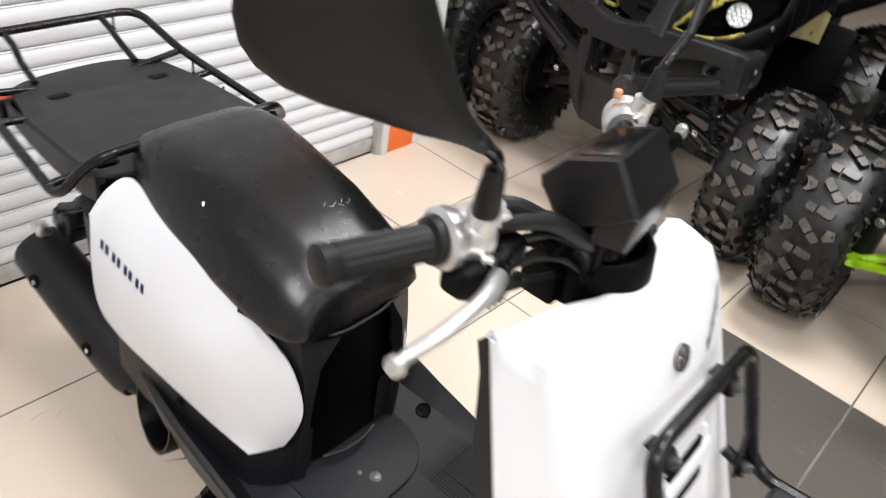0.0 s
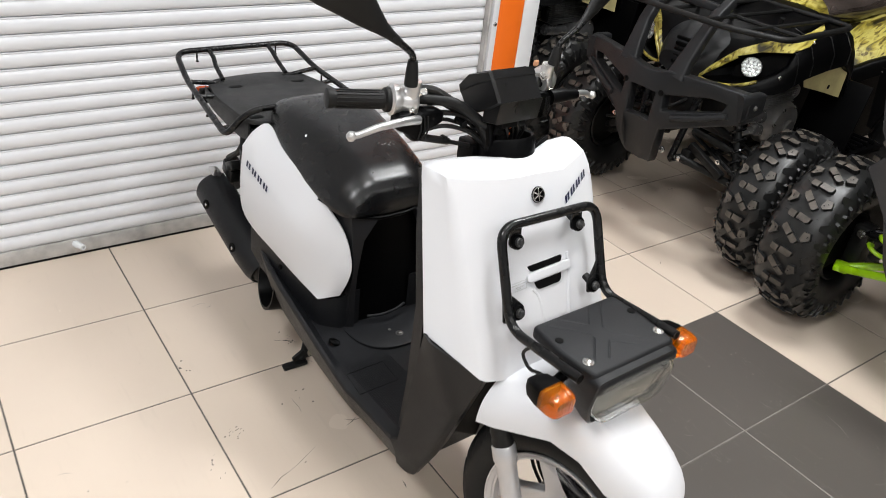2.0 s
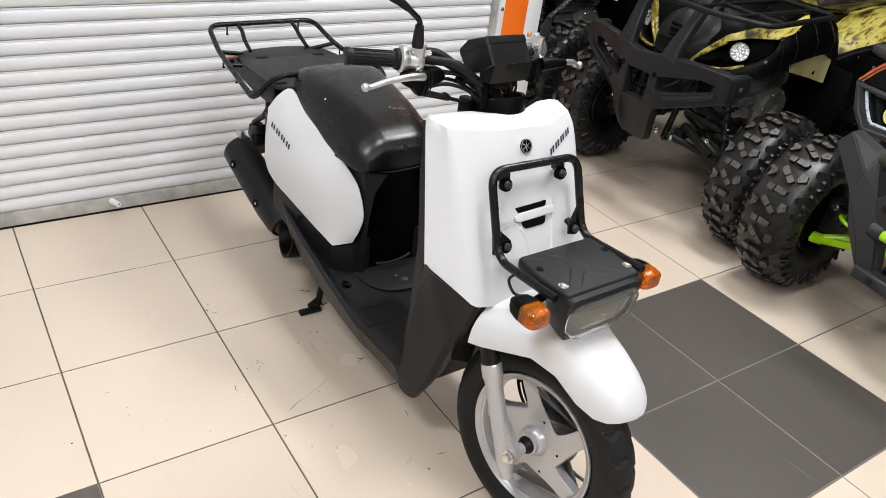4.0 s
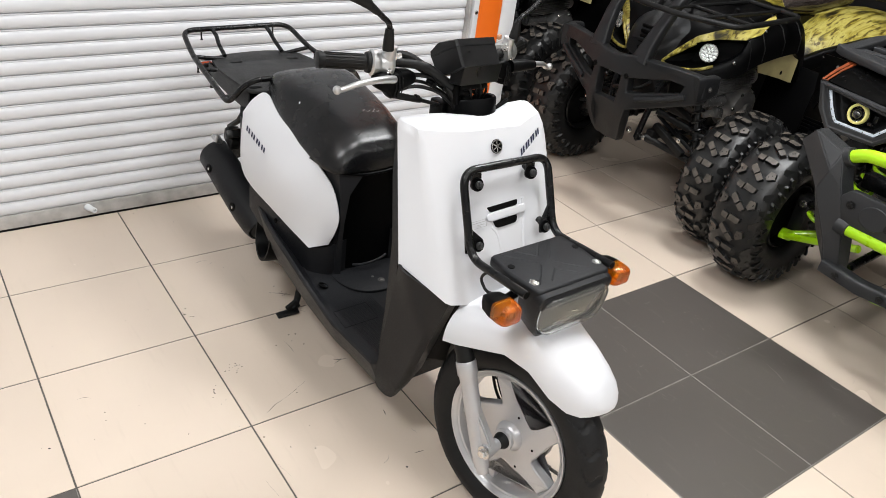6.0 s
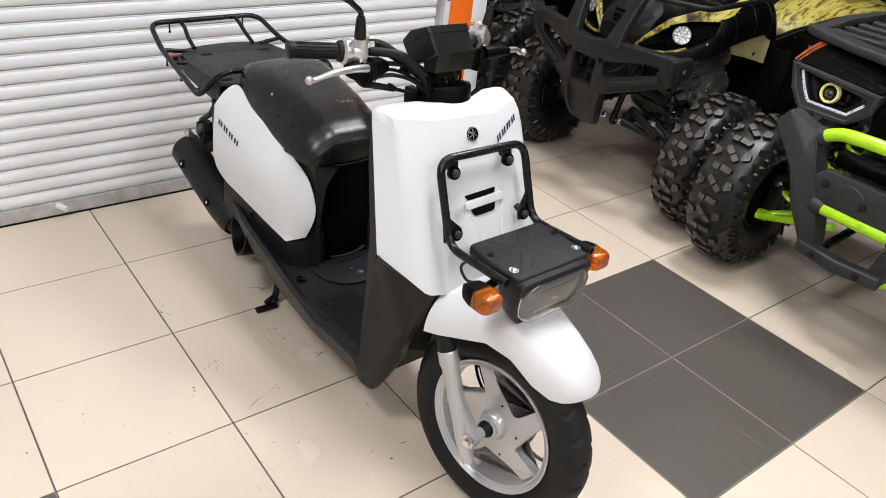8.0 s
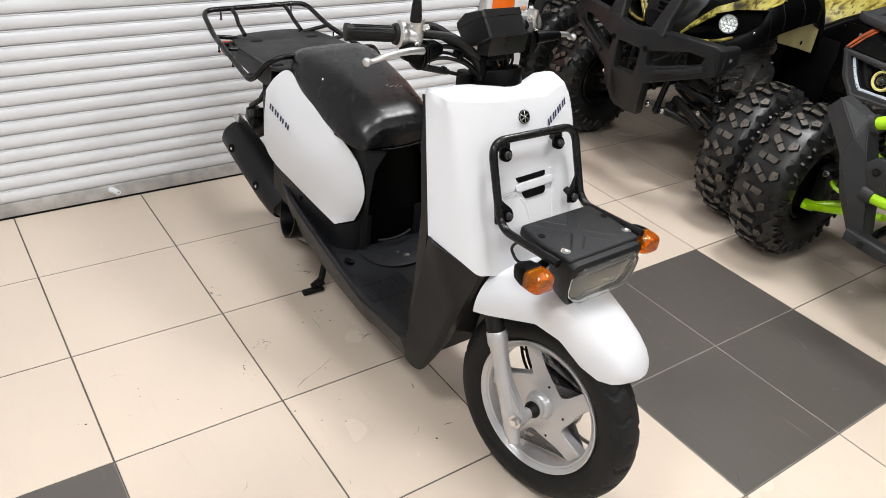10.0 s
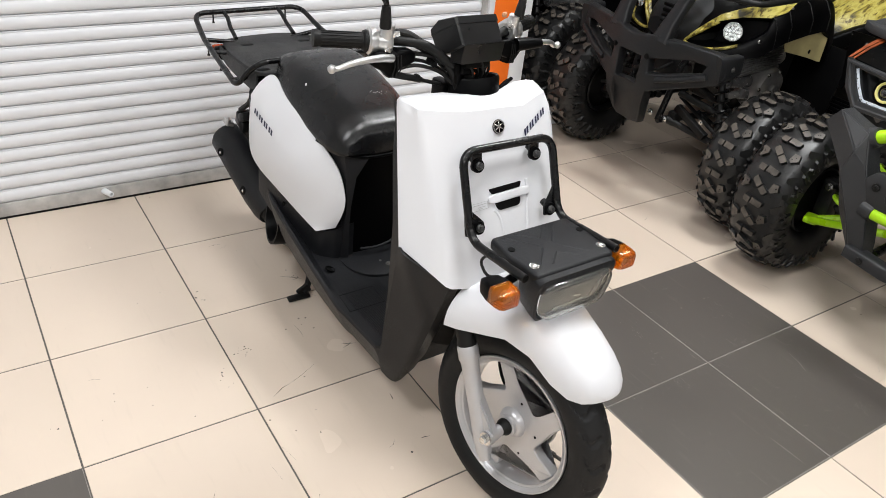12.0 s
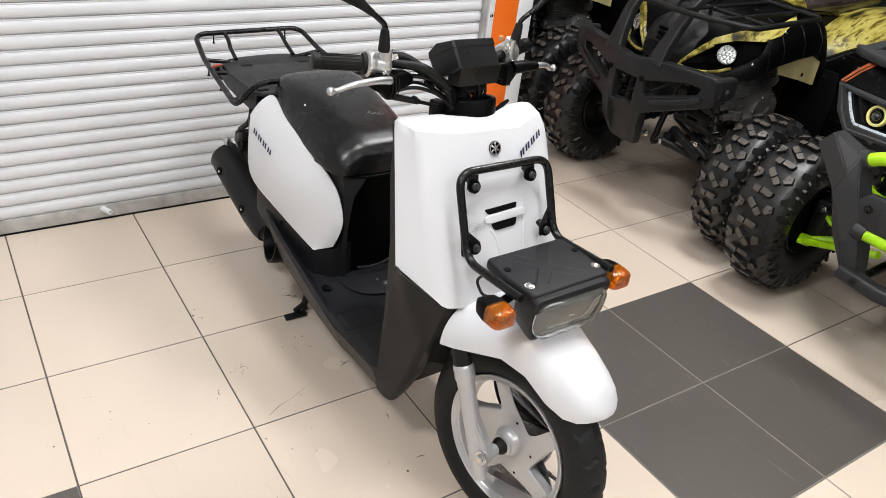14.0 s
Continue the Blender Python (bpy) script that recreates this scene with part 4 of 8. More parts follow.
def scooter_wheel(name, centre, R, half, steer):
    w = empty(name)
    w.parent = scooter
    place = (FORK if steer else Matrix.Identity(4)) @ Matrix.Translation(centre)
    part("tyre", move(tyre_mesh(R, 0.158, half), place), M_TYRE, w, "black road tyre with wavy tread", 30)
    rim = lathe([(0.1725, -0.036), (0.1715, -0.040), (0.168, -0.040), (0.1655, -0.037), (0.160, -0.034), (0.1585, -0.031), (0.154, -0.029), (0.151, -0.018), (0.149, 0), (0.151, 0.018), (0.156, 0.030), (0.166, 0.038), (0.171, 0.039), (0.1725, 0.036), (0.162, 0.026), (0.160, 0), (0.162, -0.026), (0.1725, -0.036)], 112, TO_X)
    part("rim", move(rim, place), M_SILVER, w, "silver cast rim")
    # one cast web of five swept spokes round a broad middle
    star = []
    for k in range(5):
        for r, da in ((0.153, -11), (0.153, 8), (0.141, 9), (0.110, 18), (0.092, 33), (0.080, 54), (0.081, 60), (0.100, 62), (0.138, 61)):
            a = radians(110 - 72 * k - da)
            star.append((-r * math.cos(a), r * math.sin(a), 0))
    web = plate([p[:2] for p in rounded_line(star, 0.007, 4, True)], 0.030, Matrix(((0, 0, -1, -0.020), (1, 0, 0, 0), (0, 1, 0, 0), (0, 0, 0, 1))), 0.005, 3)
    part("spokes", move(web, place), M_SILVER, w, "five broad swept silver spokes")
    for r, da in ((0.066, 79), (0.079, -61), (0.070, 5)):
        a = radians(da)
        part("rivet", move(bolt((-0.0205, -r * math.cos(a), r * math.sin(a)), (-1, 0, 0), 0.0022, 0.0015, False), place), M_HOLE, w, "black stud for a small shaded hole")
    hub = lathe([(0, -0.046), (0.022, -0.046), (0.026, -0.044), (0.027, -0.036), (0.031, -0.034), (0.034, -0.030), (0.038, -0.022), (0.040, -0.016), (0.040, 0.026), (0.040, 0.034), (0, 0.036)], 40, TO_X)
    part("hub", move(hub, place), M_SILVER, w, "silver hub")
    part("dust_seal", move(lathe([(0.010, -0.070), (0.014, -0.070), (0.018, -0.056), (0.021, -0.052), (0.021, -0.044), (0.010, -0.044), (0.010, -0.070)], 28, TO_X), place), M_RUBBER, w, "black dust seal")
    part("brake_drum", move(lathe([(0, 0.022), (0.078, 0.022), (0.086, 0.030), (0.086, 0.044), (0.070, 0.052), (0, 0.056)], 40, TO_X), place), M_FIN, w, "dark grey brake drum")
    return w


scooter_wheel("front_wheel", AXLE, 0.2529, 0.049, True)
scooter_wheel("rear_wheel", Vector((0.0, -0.165, 0.232)), 0.232, 0.052, False)

# --- front fork and fender, turned with the bars
for s in (-1, 1):
    base = AXLE + Vector((s * 0.100, 0.030, 0.0))
    up = lambda d: tuple(base + HEAD * d)
    leg = tube([up(-0.078), up(-0.062), up(-0.060), up(-0.02), up(0.05), up(0.14), up(0.165), up(0.172), up(0.200), up(0.204)], [0.0145, 0.0150, 0.0185, 0.0200, 0.0200, 0.0205, 0.0215, 0.0245, 0.0245, 0.0225], 18)
    sp("fork_leg", leg, M_SILVER, "silver fork slider", steer=FORK)
    sp("dust_boot", tube([up(0.203), up(0.210), up(0.220), up(0.232), up(0.244), up(0.258)], [0.0215, 0.0225, 0.0205, 0.0225, 0.0205, 0.021], 18), M_RUBBER, "black rubber fork boot", steer=FORK)
    sp("fork_tube", tube([up(0.24), up(0.288)], 0.0135, 14), M_STEEL, "steel fork tube", steer=FORK)
    web = lambda x: [Vector((x, p.y, p.z)) for p in (base + HEAD * 0.115 + Vector((0, -0.010, 0)), AXLE + Vector((0, -0.010, 0.020)), AXLE + Vector((0, -0.018, 0.004)), AXLE + Vector((0, -0.014, -0.014)), base + HEAD * -0.050 + Vector((0, -0.006, 0)), base + HEAD * -0.02)]
    lug = loft([web(AXLE.x + s * 0.086), web(AXLE.x + s * 0.108)])
    bmesh.ops.bevel(lug, geom=lug.edges[:], offset=0.004, segments=2, affect="EDGES")
    sp("axle_lug", merge(lug, tube([AXLE + Vector((s * 0.112, 0, 0)), AXLE + Vector((s * 0.088, 0, 0)), AXLE + Vector((s * 0.066, 0, 0))], [0.0165, 0.0175, 0.0145], 20)), M_SILVER, "silver triangular axle casting", steer=FORK)
    sp("axle_nut", bolt(tuple(AXLE + Vector((s * 0.114, -0.002, 0.0))), (s, 0, 0), 0.011, 0.014), M_CHROME, "zinc axle nut", steer=FORK)
sp("axle", tube([AXLE + Vector((-0.12, 0, 0)), AXLE + Vector((0.12, 0, 0))], 0.007, 12), M_STEEL, "steel wheel axle", steer=FORK)
sp("speedometer_cable", tube(curve_points([(0.05, -1.40, 0.25), (0.075, -1.34, 0.33), (0.06, -1.29, 0.45), (0.03, -1.25, 0.60)]), 0.004, 8), M_RUBBER, "black speedometer cable", steer=FORK)
sp("brake_cable", tube(curve_points([(0.06, -1.41, 0.20), (0.09, -1.33, 0.30), (0.075, -1.28, 0.44), (0.04, -1.24, 0.60)]), 0.0045, 8), M_RUBBER, "black brake cable", steer=FORK)
sp("brake_cable", merge(tube(curve_points([(0.05, -1.27, 0.40), (0.05, -1.262, 0.30), (0.05, -1.290, 0.225), (0.05, -1.37, 0.17)]), 0.0042, 8), tube(curve_points([(0.05, -1.285, 0.40), (0.05, -1.280, 0.30), (0.05, -1.308, 0.235), (0.05, -1.38, 0.185)]), 0.0042, 8), tube([(0.05, -1.25, 0.262), (0.05, -1.33, 0.262)], 0.0025, 6)), M_RUBBER, "black brake cables")
sp("brake_lever_arm", merge(tube([(0.052, -1.482, 0.172), (0.052, -1.490, 0.138)], 0.004, 8), tube([(0.052, -1.490, 0.139), (0.052, -1.515, 0.146)], 0.007, 10), tube([(0.052, -1.515, 0.146), (0.052, -1.556, 0.156)], 0.0045, 8), bolt((0.045, -1.488, 0.140), (-1, 0, 0), 0.007, 0.008)), M_STEEL, "steel brake lever and cable end")
sp("brake_arm", merge(rbox(0.012, 0.05, 0.014, (0.062, -1.43, 0.165), (35, 0, 0), 0.003), tube([(0.066, -1.45, 0.15), (0.066, -1.36, 0.145)], 0.004, 8)), M_STEEL, "steel brake arm", steer=FORK)

fst = [(-1.275, 0.160, 0.578, 0.468), (-1.31, 0.155, 0.586, 0.476), (-1.36, 0.138, 0.590, 0.488), (-1.42, 0.118, 0.586, 0.503), (-1.48, 0.100, 0.574, 0.487), (-1.54, 0.090, 0.553, 0.450), (-1.585, 0.080, 0.528, 0.436), (-1.613, 0.068, 0.506, 0.438), (-1.630, 0.053, 0.486, 0.444), (-1.640, 0.036, 0.470, 0.448), (-1.646, 0.018, 0.459, 0.450), (-1.648, 0.004, 0.453, 0.451)]
fst = [tuple(p) for p in zip(*[[float(v) for v in np.interp(np.linspace(0, 11, 34), range(12), col)] for col in zip(*fst)])]
fr = []
for y, w, zt, ze in fst:
    ring = []
    for k in range(61):
        u = k / 30 - 1
        a = u * math.pi / 2
        h = math.cos(a) ** 0.75 if abs(u) < 1 else 0
        fold = 0.0022 * math.exp(-((abs(u) - 0.40 - 0.5 * max(0, y + 1.42)) / 0.045) ** 2) * min(1, max(0, (y + 1.56) / 0.08))
        ring.append((w * math.copysign(abs(math.sin(a)) ** 0.9, u), y, ze + (zt - ze) * h + fold))
    fr.append(ring)
sp("front_fender", shell(fr, 0.004), M_WHITE, "glossy white front mudguard", steer=FORK, angle=50)

# --- handlebar
BAR = lambda s: curve_points([(0, -1.060, 0.985), (s * 0.045, -1.058, 0.992), (s * 0.105, -1.030, 1.030), (s * 0.165, -1.000, 1.036), (s * 0.215, -0.980, 1.034), (s * 0.325, -0.936, 1.033)], 0.012)
for s in (-1, 1):
    sp("handlebar", tube(BAR(s), 0.0105, 12), M_MATT, "black handlebar tube", steer=True)
    d = Vector((s * 0.110, 0.044, 0)).normalized()
    g0 = Vector((s * 0.222, -0.978, 1.033))
    prof_g = [0.0215, 0.023, 0.0215, 0.0168, 0.0160, 0.0158, 0.0156, 0.0156, 0.0160, 0.0182, 0.0182, 0.012]
    pos_g = [0, 0.004, 0.010, 0.013, 0.03, 0.05, 0.075, 0.098, 0.104, 0.108, 0.116, 0.118]
    grip = sp("grip", tube([g0 + d * p for p in pos_g], prof_g, 24), M_RUBBER, "ribbed black rubber grip", steer=True)
    qm = d.to_track_quat("Z", "Y").to_matrix()
    ribs = []
    for k in range(16):
        o = qm @ Vector((math.cos(k * math.pi / 8), math.sin(k * math.pi / 8), 0)) * 0.0162
        ribs.append(tube([g0 + d * 0.016 + o, g0 + d * 0.100 + o], 0.0011, 5))
    part("rib", move(merge(*ribs), STEER), M_RUBBER, grip)
    # switch and throttle housing in bare aluminium
    hc = g0 - d * 0.024
    hm = Matrix.Translation(hc) @ qm.to_4x4()
    sp("throttle_housing" if s < 0 else "switch_housing", move(lathe([(0.012, -0.026), (0.022, -0.026), (0.027, -0.020), (0.028, -0.004), (0.025, 0.004), (0.026, 0.008), (0.029, 0.012), (0.029, 0.022), (0.024, 0.026), (0.012, 0.026)], 24), hm), M_ALU, "bare aluminium lever and mirror clamp", steer=True)
    sp("mirror_boss", tube([tuple(hc + Vector((s * -0.006, -0.012, 0.006))), tuple(hc + Vector((s * -0.008, -0.018, 0.042)))], [0.017, 0.0135], 14), M_ALU, "aluminium mirror boss", steer=True)
    sp("pinch_bolt", merge(bolt(tuple(hc - d * 0.020 + Vector((0, -0.012, 0.018))), (-s * 0.8, -0.5, 0.3), 0.006, 0.016), bolt(tuple(hc + Vector((0, -0.03, -0.012))), (0, -0.9, 0.4), 0.005, 0.010, False)), M_CHROME, "zinc clamp bolts", steer=True)
    # brake lever with its black bracket
    piv = hc + Vector((s * -0.012, -0.042, -0.022))
    UN = STEER.inverted()
    fx = lambda v: (lambda q: Vector((q.x if s < 0 else -q.x, q.y, q.z)))(UN @ Vector(v))
    br = []
    for x, y, z0, z1, d in ((-0.236, -1.030, 1.004, 1.024, 0.010), (-0.230, -1.030, 0.998, 1.030, 0.015), (-0.212, -1.032, 0.990, 1.034, 0.020), (-0.198, -1.032, 0.974, 1.032, 0.021), (-0.184, -1.032, 0.974, 1.030, 0.021), (-0.176, -1.032, 0.988, 1.034, 0.019), (-0.150, -1.030, 0.996, 1.032, 0.016), (-0.134, -1.028, 1.000, 1.024, 0.013), (-0.129, -1.027, 1.004, 1.020, 0.009)):
        br.append([fx((x, y + d * cy, (z0 + z1) / 2 + (z1 - z0) / 2 * cz)) for cy, cz in shaped_ring(1, 1, 4.0, 20)])
    sp("lever_bracket", loft(br), M_SATIN, "black lever bracket with boot", steer=True, angle=25)
    sp("boot_ridge", merge(*[tube([fx((-0.196 + 0.008 * q, -1.052, 0.978)), fx((-0.192 + 0.008 * q, -1.056, 1.000)), fx((-0.192 + 0.008 * q, -1.052, 1.024))], 0.0016, 6) for q in range(3)]), M_RUBBER, "moulded ridges", steer=True)
    tip = Vector((s * 0.345, -1.030, 1.000))
    lv = curve_points([tuple(piv + Vector((s * 0.010, -0.004, 0))), tuple(piv.lerp(tip, 0.35) + Vector((0, -0.014, 0.010))), tuple(piv.lerp(tip, 0.7) + Vector((0, -0.012, 0.010))), tuple(piv.lerp(tip, 0.9) + Vector((0, 0.0, -0.001))), tuple(tip)], 0.008)
    nl = len(lv)
    sp("brake_lever", merge(tube(lv, [0.0088 - 0.0034 * i / nl for i in range(nl)], 10), lathe([(0, -0.009), (0.005, -0.0075), (0.0088, -0.002), (0.0088, 0.003), (0.005, 0.008), (0, 0.009)], 16, Matrix.Translation(tip))), M_ALU, "polished alloy lever with ball end", steer=True)
    if s > 0:
        sp("lever_boot", tube([piv, piv.lerp(tip, 0.2) + Vector((0, -0.008, 0.006)), piv.lerp(tip, 0.45) + Vector((0, -0.014, 0.009))], [0.016, 0.015, 0.011], 12), M_SATIN, "black lever boot", steer=True)
    # mirror: boot, bent stem, drop-shaped shell; the right one is given as it stands with the bars turned
    UN = STEER.inverted()
    fx = lambda v: (lambda q: Vector((q.x if s < 0 else -q.x, q.y, q.z)))(UN @ Vector(v))
    b0 = fx((-0.206, -1.032, 1.078))
    sp("stem_boot", tube([b0, fx((-0.206, -1.032, 1.082)), fx((-0.207, -1.033, 1.108)), fx((-0.207, -1.033, 1.124))], [0.0120, 0.0128, 0.0108, 0.0088], 16), M_RUBBER, "black rubber stem boot", steer=True)
    st_pts = curve_points([fx((-0.207, -1.033, 1.110)), fx((-0.208, -1.034, 1.128)), fx((-0.215, -1.037, 1.139)), fx((-0.232, -1.041, 1.152)), fx((-0.262, -1.046, 1.175))], 0.005)
    sp("mirror_stem", tube(st_pts, 0.0060, 12), M_TUBE, "black bent mirror stem", steer=True)
    axis, face = Vector((-0.72, 0.05, 0.69)).normalized(), Vector((0.10, 0.98, 0.02)).normalized()
    side = axis.cross(face).normalized()
    root = Vector((-0.246, -1.044, 1.162))
    rings_m, glass = [], []
    for (tt, ww, dd) in ((0.0, 0.007, 0.007), (0.02, 0.009, 0.009), (0.04, 0.013, 0.012), (0.065, 0.021, 0.016), (0.09, 0.029, 0.019), (0.12, 0.038, 0.021), (0.15, 0.048, 0.023), (0.18, 0.055, 0.024), (0.205, 0.056, 0.022), (0.222, 0.052, 0.019), (0.236, 0.043, 0.014), (0.247, 0.029, 0.008), (0.253, 0.012, 0.003)):
        c = root + axis * tt + side * (0.005 * min(1, tt / 0.05)) + Vector((-0.0035, 0.0045, 0)) * min(1, tt / 0.08)
        ring = []
        for k in range(26):
            a = 2 * math.pi * k / 26
            h = math.sin(a)
            ring.append(fx(c + side * (ww * math.cos(a)) - face * (dd * h if h > 0 else 0.004 * h)))
        rings_m.append(ring)
        if 0.08 < tt < 0.245:
            g = c + face * 0.0046
            glass.append([fx(g + side * (ww - 0.007)), fx(g), fx(g - side * (ww - 0.007))])
    mir = sp("mirror_shell", loft(rings_m), M_MATT, "drop-shaped black plastic mirror shell", steer=True, angle=50)
    part("mirror_glass", move(shell(glass, 0.001), STEER), M_MIRROR, mir, "mirror glass")
# kill switch bits on the left cluster
sp("horn_switch", merge(rbox(0.016, 0.012, 0.014, (0.196, -0.972, 1.045), (0, 0, 20), 0.003)), M_ORANGEBIT, "red horn button", steer=True)
sp("dip_switch", rbox(0.014, 0.010, 0.012, (0.196, -0.968, 1.066), (0, 0, 20), 0.003), M_FOAM, "tan dip switch", steer=True)
# meter housing: faceted box, narrow below
def prism(profile, x0, x1, r=0.004):
    """A box of the given side profile in y, z between two places in x, its end faces drawn in by r."""
    cy, cz = sum(p[0] for p in profile) / len(profile), sum(p[1] for p in profile) / len(profile)
    ring = lambda x, d: [(x, y + (cy - y) * d, z + (cz - z) * d) for y, z in profile]
    bm = loft([ring(x0, r / 0.04), ring(x0 + r, 0), ring(x1 - r, 0), ring(x1, r / 0.04)])
    bmesh.ops.bevel(bm, geom=[e for e in bm.edges if len(e.link_faces) == 2 and e.calc_face_angle(0) > 0.3], offset=0.0016, segments=2, affect="EDGES")
    return bm


sp("meter_housing", prism([(-1.072, 1.094), (-1.104, 1.050), (-1.078, 1.030), (-1.030, 1.004), (-0.998, 1.040), (-1.012, 1.070)], -0.066, 0.058), M_METER, "faceted black plastic meter housing", steer=True, angle=30)
sp("meter_rim", prism([(-1.068, 1.1005), (-1.0775, 1.0885), (-1.040, 1.066), (-0.999, 1.0385), (-0.9945, 1.051), (-1.016, 1.079)], -0.0675, 0.0595), M_METER, "raised black meter rim", steer=True, angle=30)
sp("meter_chin", prism([(-1.1030, 1.0490), (-1.0990, 1.0060), (-1.062, 1.000), (-1.062, 1.036)], -0.060, 0.064), M_METER, "black chin below the meter", steer=True, angle=30)
sp("meter_glass", rbox(0.10, 0.040, 0.003, (-0.004, -1.042, 1.0895), (-22.5, 0, 0), bevel=0.001), M_TUBE, "dark meter glass", steer=True)
sp("steering_stem", tube([(0, -1.085, 0.90), (0, -1.062, 0.99), (0, -1.055, 1.005)], 0.020, 16), M_SATIN, "black steering stem", steer=True)
sp("stem_clamp", rbox(0.07, 0.045, 0.035, (0, -1.062, 0.985), (-20, 0, 0), 0.008), M_SATIN, "black handlebar clamp", steer=True)
# cables and hoses sweeping from the levers into the collar
for k, pts in enumerate((
        [UN @ Vector(p) for p in ((-0.180, -1.005, 1.058), (-0.150, -1.020, 1.060), (-0.119, -1.035, 1.043), (-0.075, -1.052, 1.010), (-0.045, -1.062, 0.975), (-0.030, -1.066, 0.935))],
        [UN @ Vector(p) for p in ((-0.185, -1.000, 1.046), (-0.150, -1.010, 1.044), (-0.110, -1.026, 1.026), (-0.065, -1.046, 0.995), (-0.038, -1.058, 0.965), (-0.022, -1.062, 0.935))],
        [UN @ Vector(p) for p in ((-0.140, -1.030, 1.018), (-0.105, -1.036, 1.014), (-0.073, -1.044, 1.001), (-0.045, -1.058, 0.974), (-0.024, -1.064, 0.935))],
        [UN @ Vector(p) for p in ((-0.165, -1.032, 0.988), (-0.140, -1.036, 0.993), (-0.110, -1.040, 0.990), (-0.070, -1.050, 0.975), (-0.035, -1.062, 0.945), (-0.020, -1.064, 0.93))],
        [UN @ Vector(p) for p in ((-0.150, -1.020, 1.000), (-0.110, -1.024, 0.998), (-0.070, -1.036, 0.982), (-0.040, -1.050, 0.958), (-0.02, -1.056, 0.93))],
        [(0.180, -1.000, 1.030), (0.120, -1.020, 1.030), (0.062, -1.040, 1.005), (0.030, -1.055, 0.940)],
        [(0.170, -1.005, 1.015), (0.110, -1.025, 1.010), (0.055, -1.045, 0.985), (0.025, -1.060, 0.935)])):
    sp("control_cable", tube(curve_points(pts, 0.008), (0.0080, 0.0068, 0.0050, 0.0042, 0.0038, 0.005, 0.0045)[k], 9), M_RUBBER, "black control cable", steer=True)
UN = STEER.inverted()
sp("cable_adjuster", merge(tube([UN @ Vector(p) for p in ((-0.182, -1.032, 0.976), (-0.170, -1.032, 0.974), (-0.111, -1.034, 0.958), (-0.106, -1.034, 0.957))], [0.006, 0.0075, 0.0070, 0.005], 12), tube([UN @ Vector(p) for p in ((-0.112, -1.034, 0.958), (-0.060, -1.040, 0.943))], 0.0042, 10), rbox(0.008, 0.014, 0.010, tuple(UN @ Vector((-0.120, -1.034, 0.966))), bevel=0.002)), M_RUBBER, "black cable adjuster sleeve", steer=True)
sp("cable_tie", merge(*[tube([UN @ Vector((x, y - 0.012, z)), UN @ Vector((x, y + 0.012, z + 0.004))], 0.0075, 8) for x, y, z in ((-0.062, -1.048, 0.988), (-0.088, -1.040, 0.995))]), M_SATIN, "black cable tie", steer=True)
sp("wire_loom", merge(*[tube(curve_points([(x0, -1.085, 1.010), (x0 * 0.8 + 0.012, -1.090, 0.985), (x0 * 0.5 + 0.020, -1.080, 0.955), (0.02, -1.070, 0.920)], 0.008), rr, 7) for x0, rr in ((-0.030, 0.0030), (-0.008, 0.0025), (0.010, 0.0045), (0.034, 0.0032))]), M_RUBBER, "tangle of black wires below the meter", steer=True)
sp("meter_bracket", merge(rbox(0.075, 0.05, 0.026, (0.004, -1.066, 0.998), (-12, 0, 0), 0.005), rbox(0.020, 0.03, 0.06, (0.040, -1.060, 0.975), (0, 14, 0), 0.004), rbox(0.018, 0.03, 0.05, (-0.034, -1.060, 0.975), (0, -14, 0), 0.004)), M_SATIN, "black meter bracket", steer=True)
sp("connector", rbox(0.014, 0.010, 0.026, (0.000, -1.080, 0.968), (10, 0, 20), 0.003), M_ORANGEBIT, "orange wire connector", steer=True)
sp("connector", rbox(0.012, 0.010, 0.010, (0.004, -1.082, 0.992), (0, 0, 0), 0.002), M_ORANGEBIT, steer=True)

# --- front carrier: bent tube frame, bolts, plate and headlamp
CY = lambda z: -1.226 - (0.86 - z) * 0.40
frame_pts = rounded_line([(-0.122, -1.476, 0.702), (-0.123, -1.296, 0.690), (-0.119, CY(0.866), 0.866), (0.131, CY(0.862), 0.862), (0.127, -1.296, 0.694), (0.128, -1.482, 0.708)], 0.038, 8)
for e in (0, -1):
    # a black disc on the closed end, coloured for the shade inside
    sp("tube_mouth", lathe([(0, 0.0006), (0.0064, 0.0006), (0.0064, -0.001), (0, -0.001)], 18, Matrix.Translation(frame_pts[e]) @ Vector((0, -1, 0)).to_track_quat("Z", "Y").to_matrix().to_4x4()), M_HOLE, "black disc for the shaded open tube end")
sp("carrier_tube", tube(frame_pts, 0.0094, 16), M_TUBE, "black bent tube carrier frame")
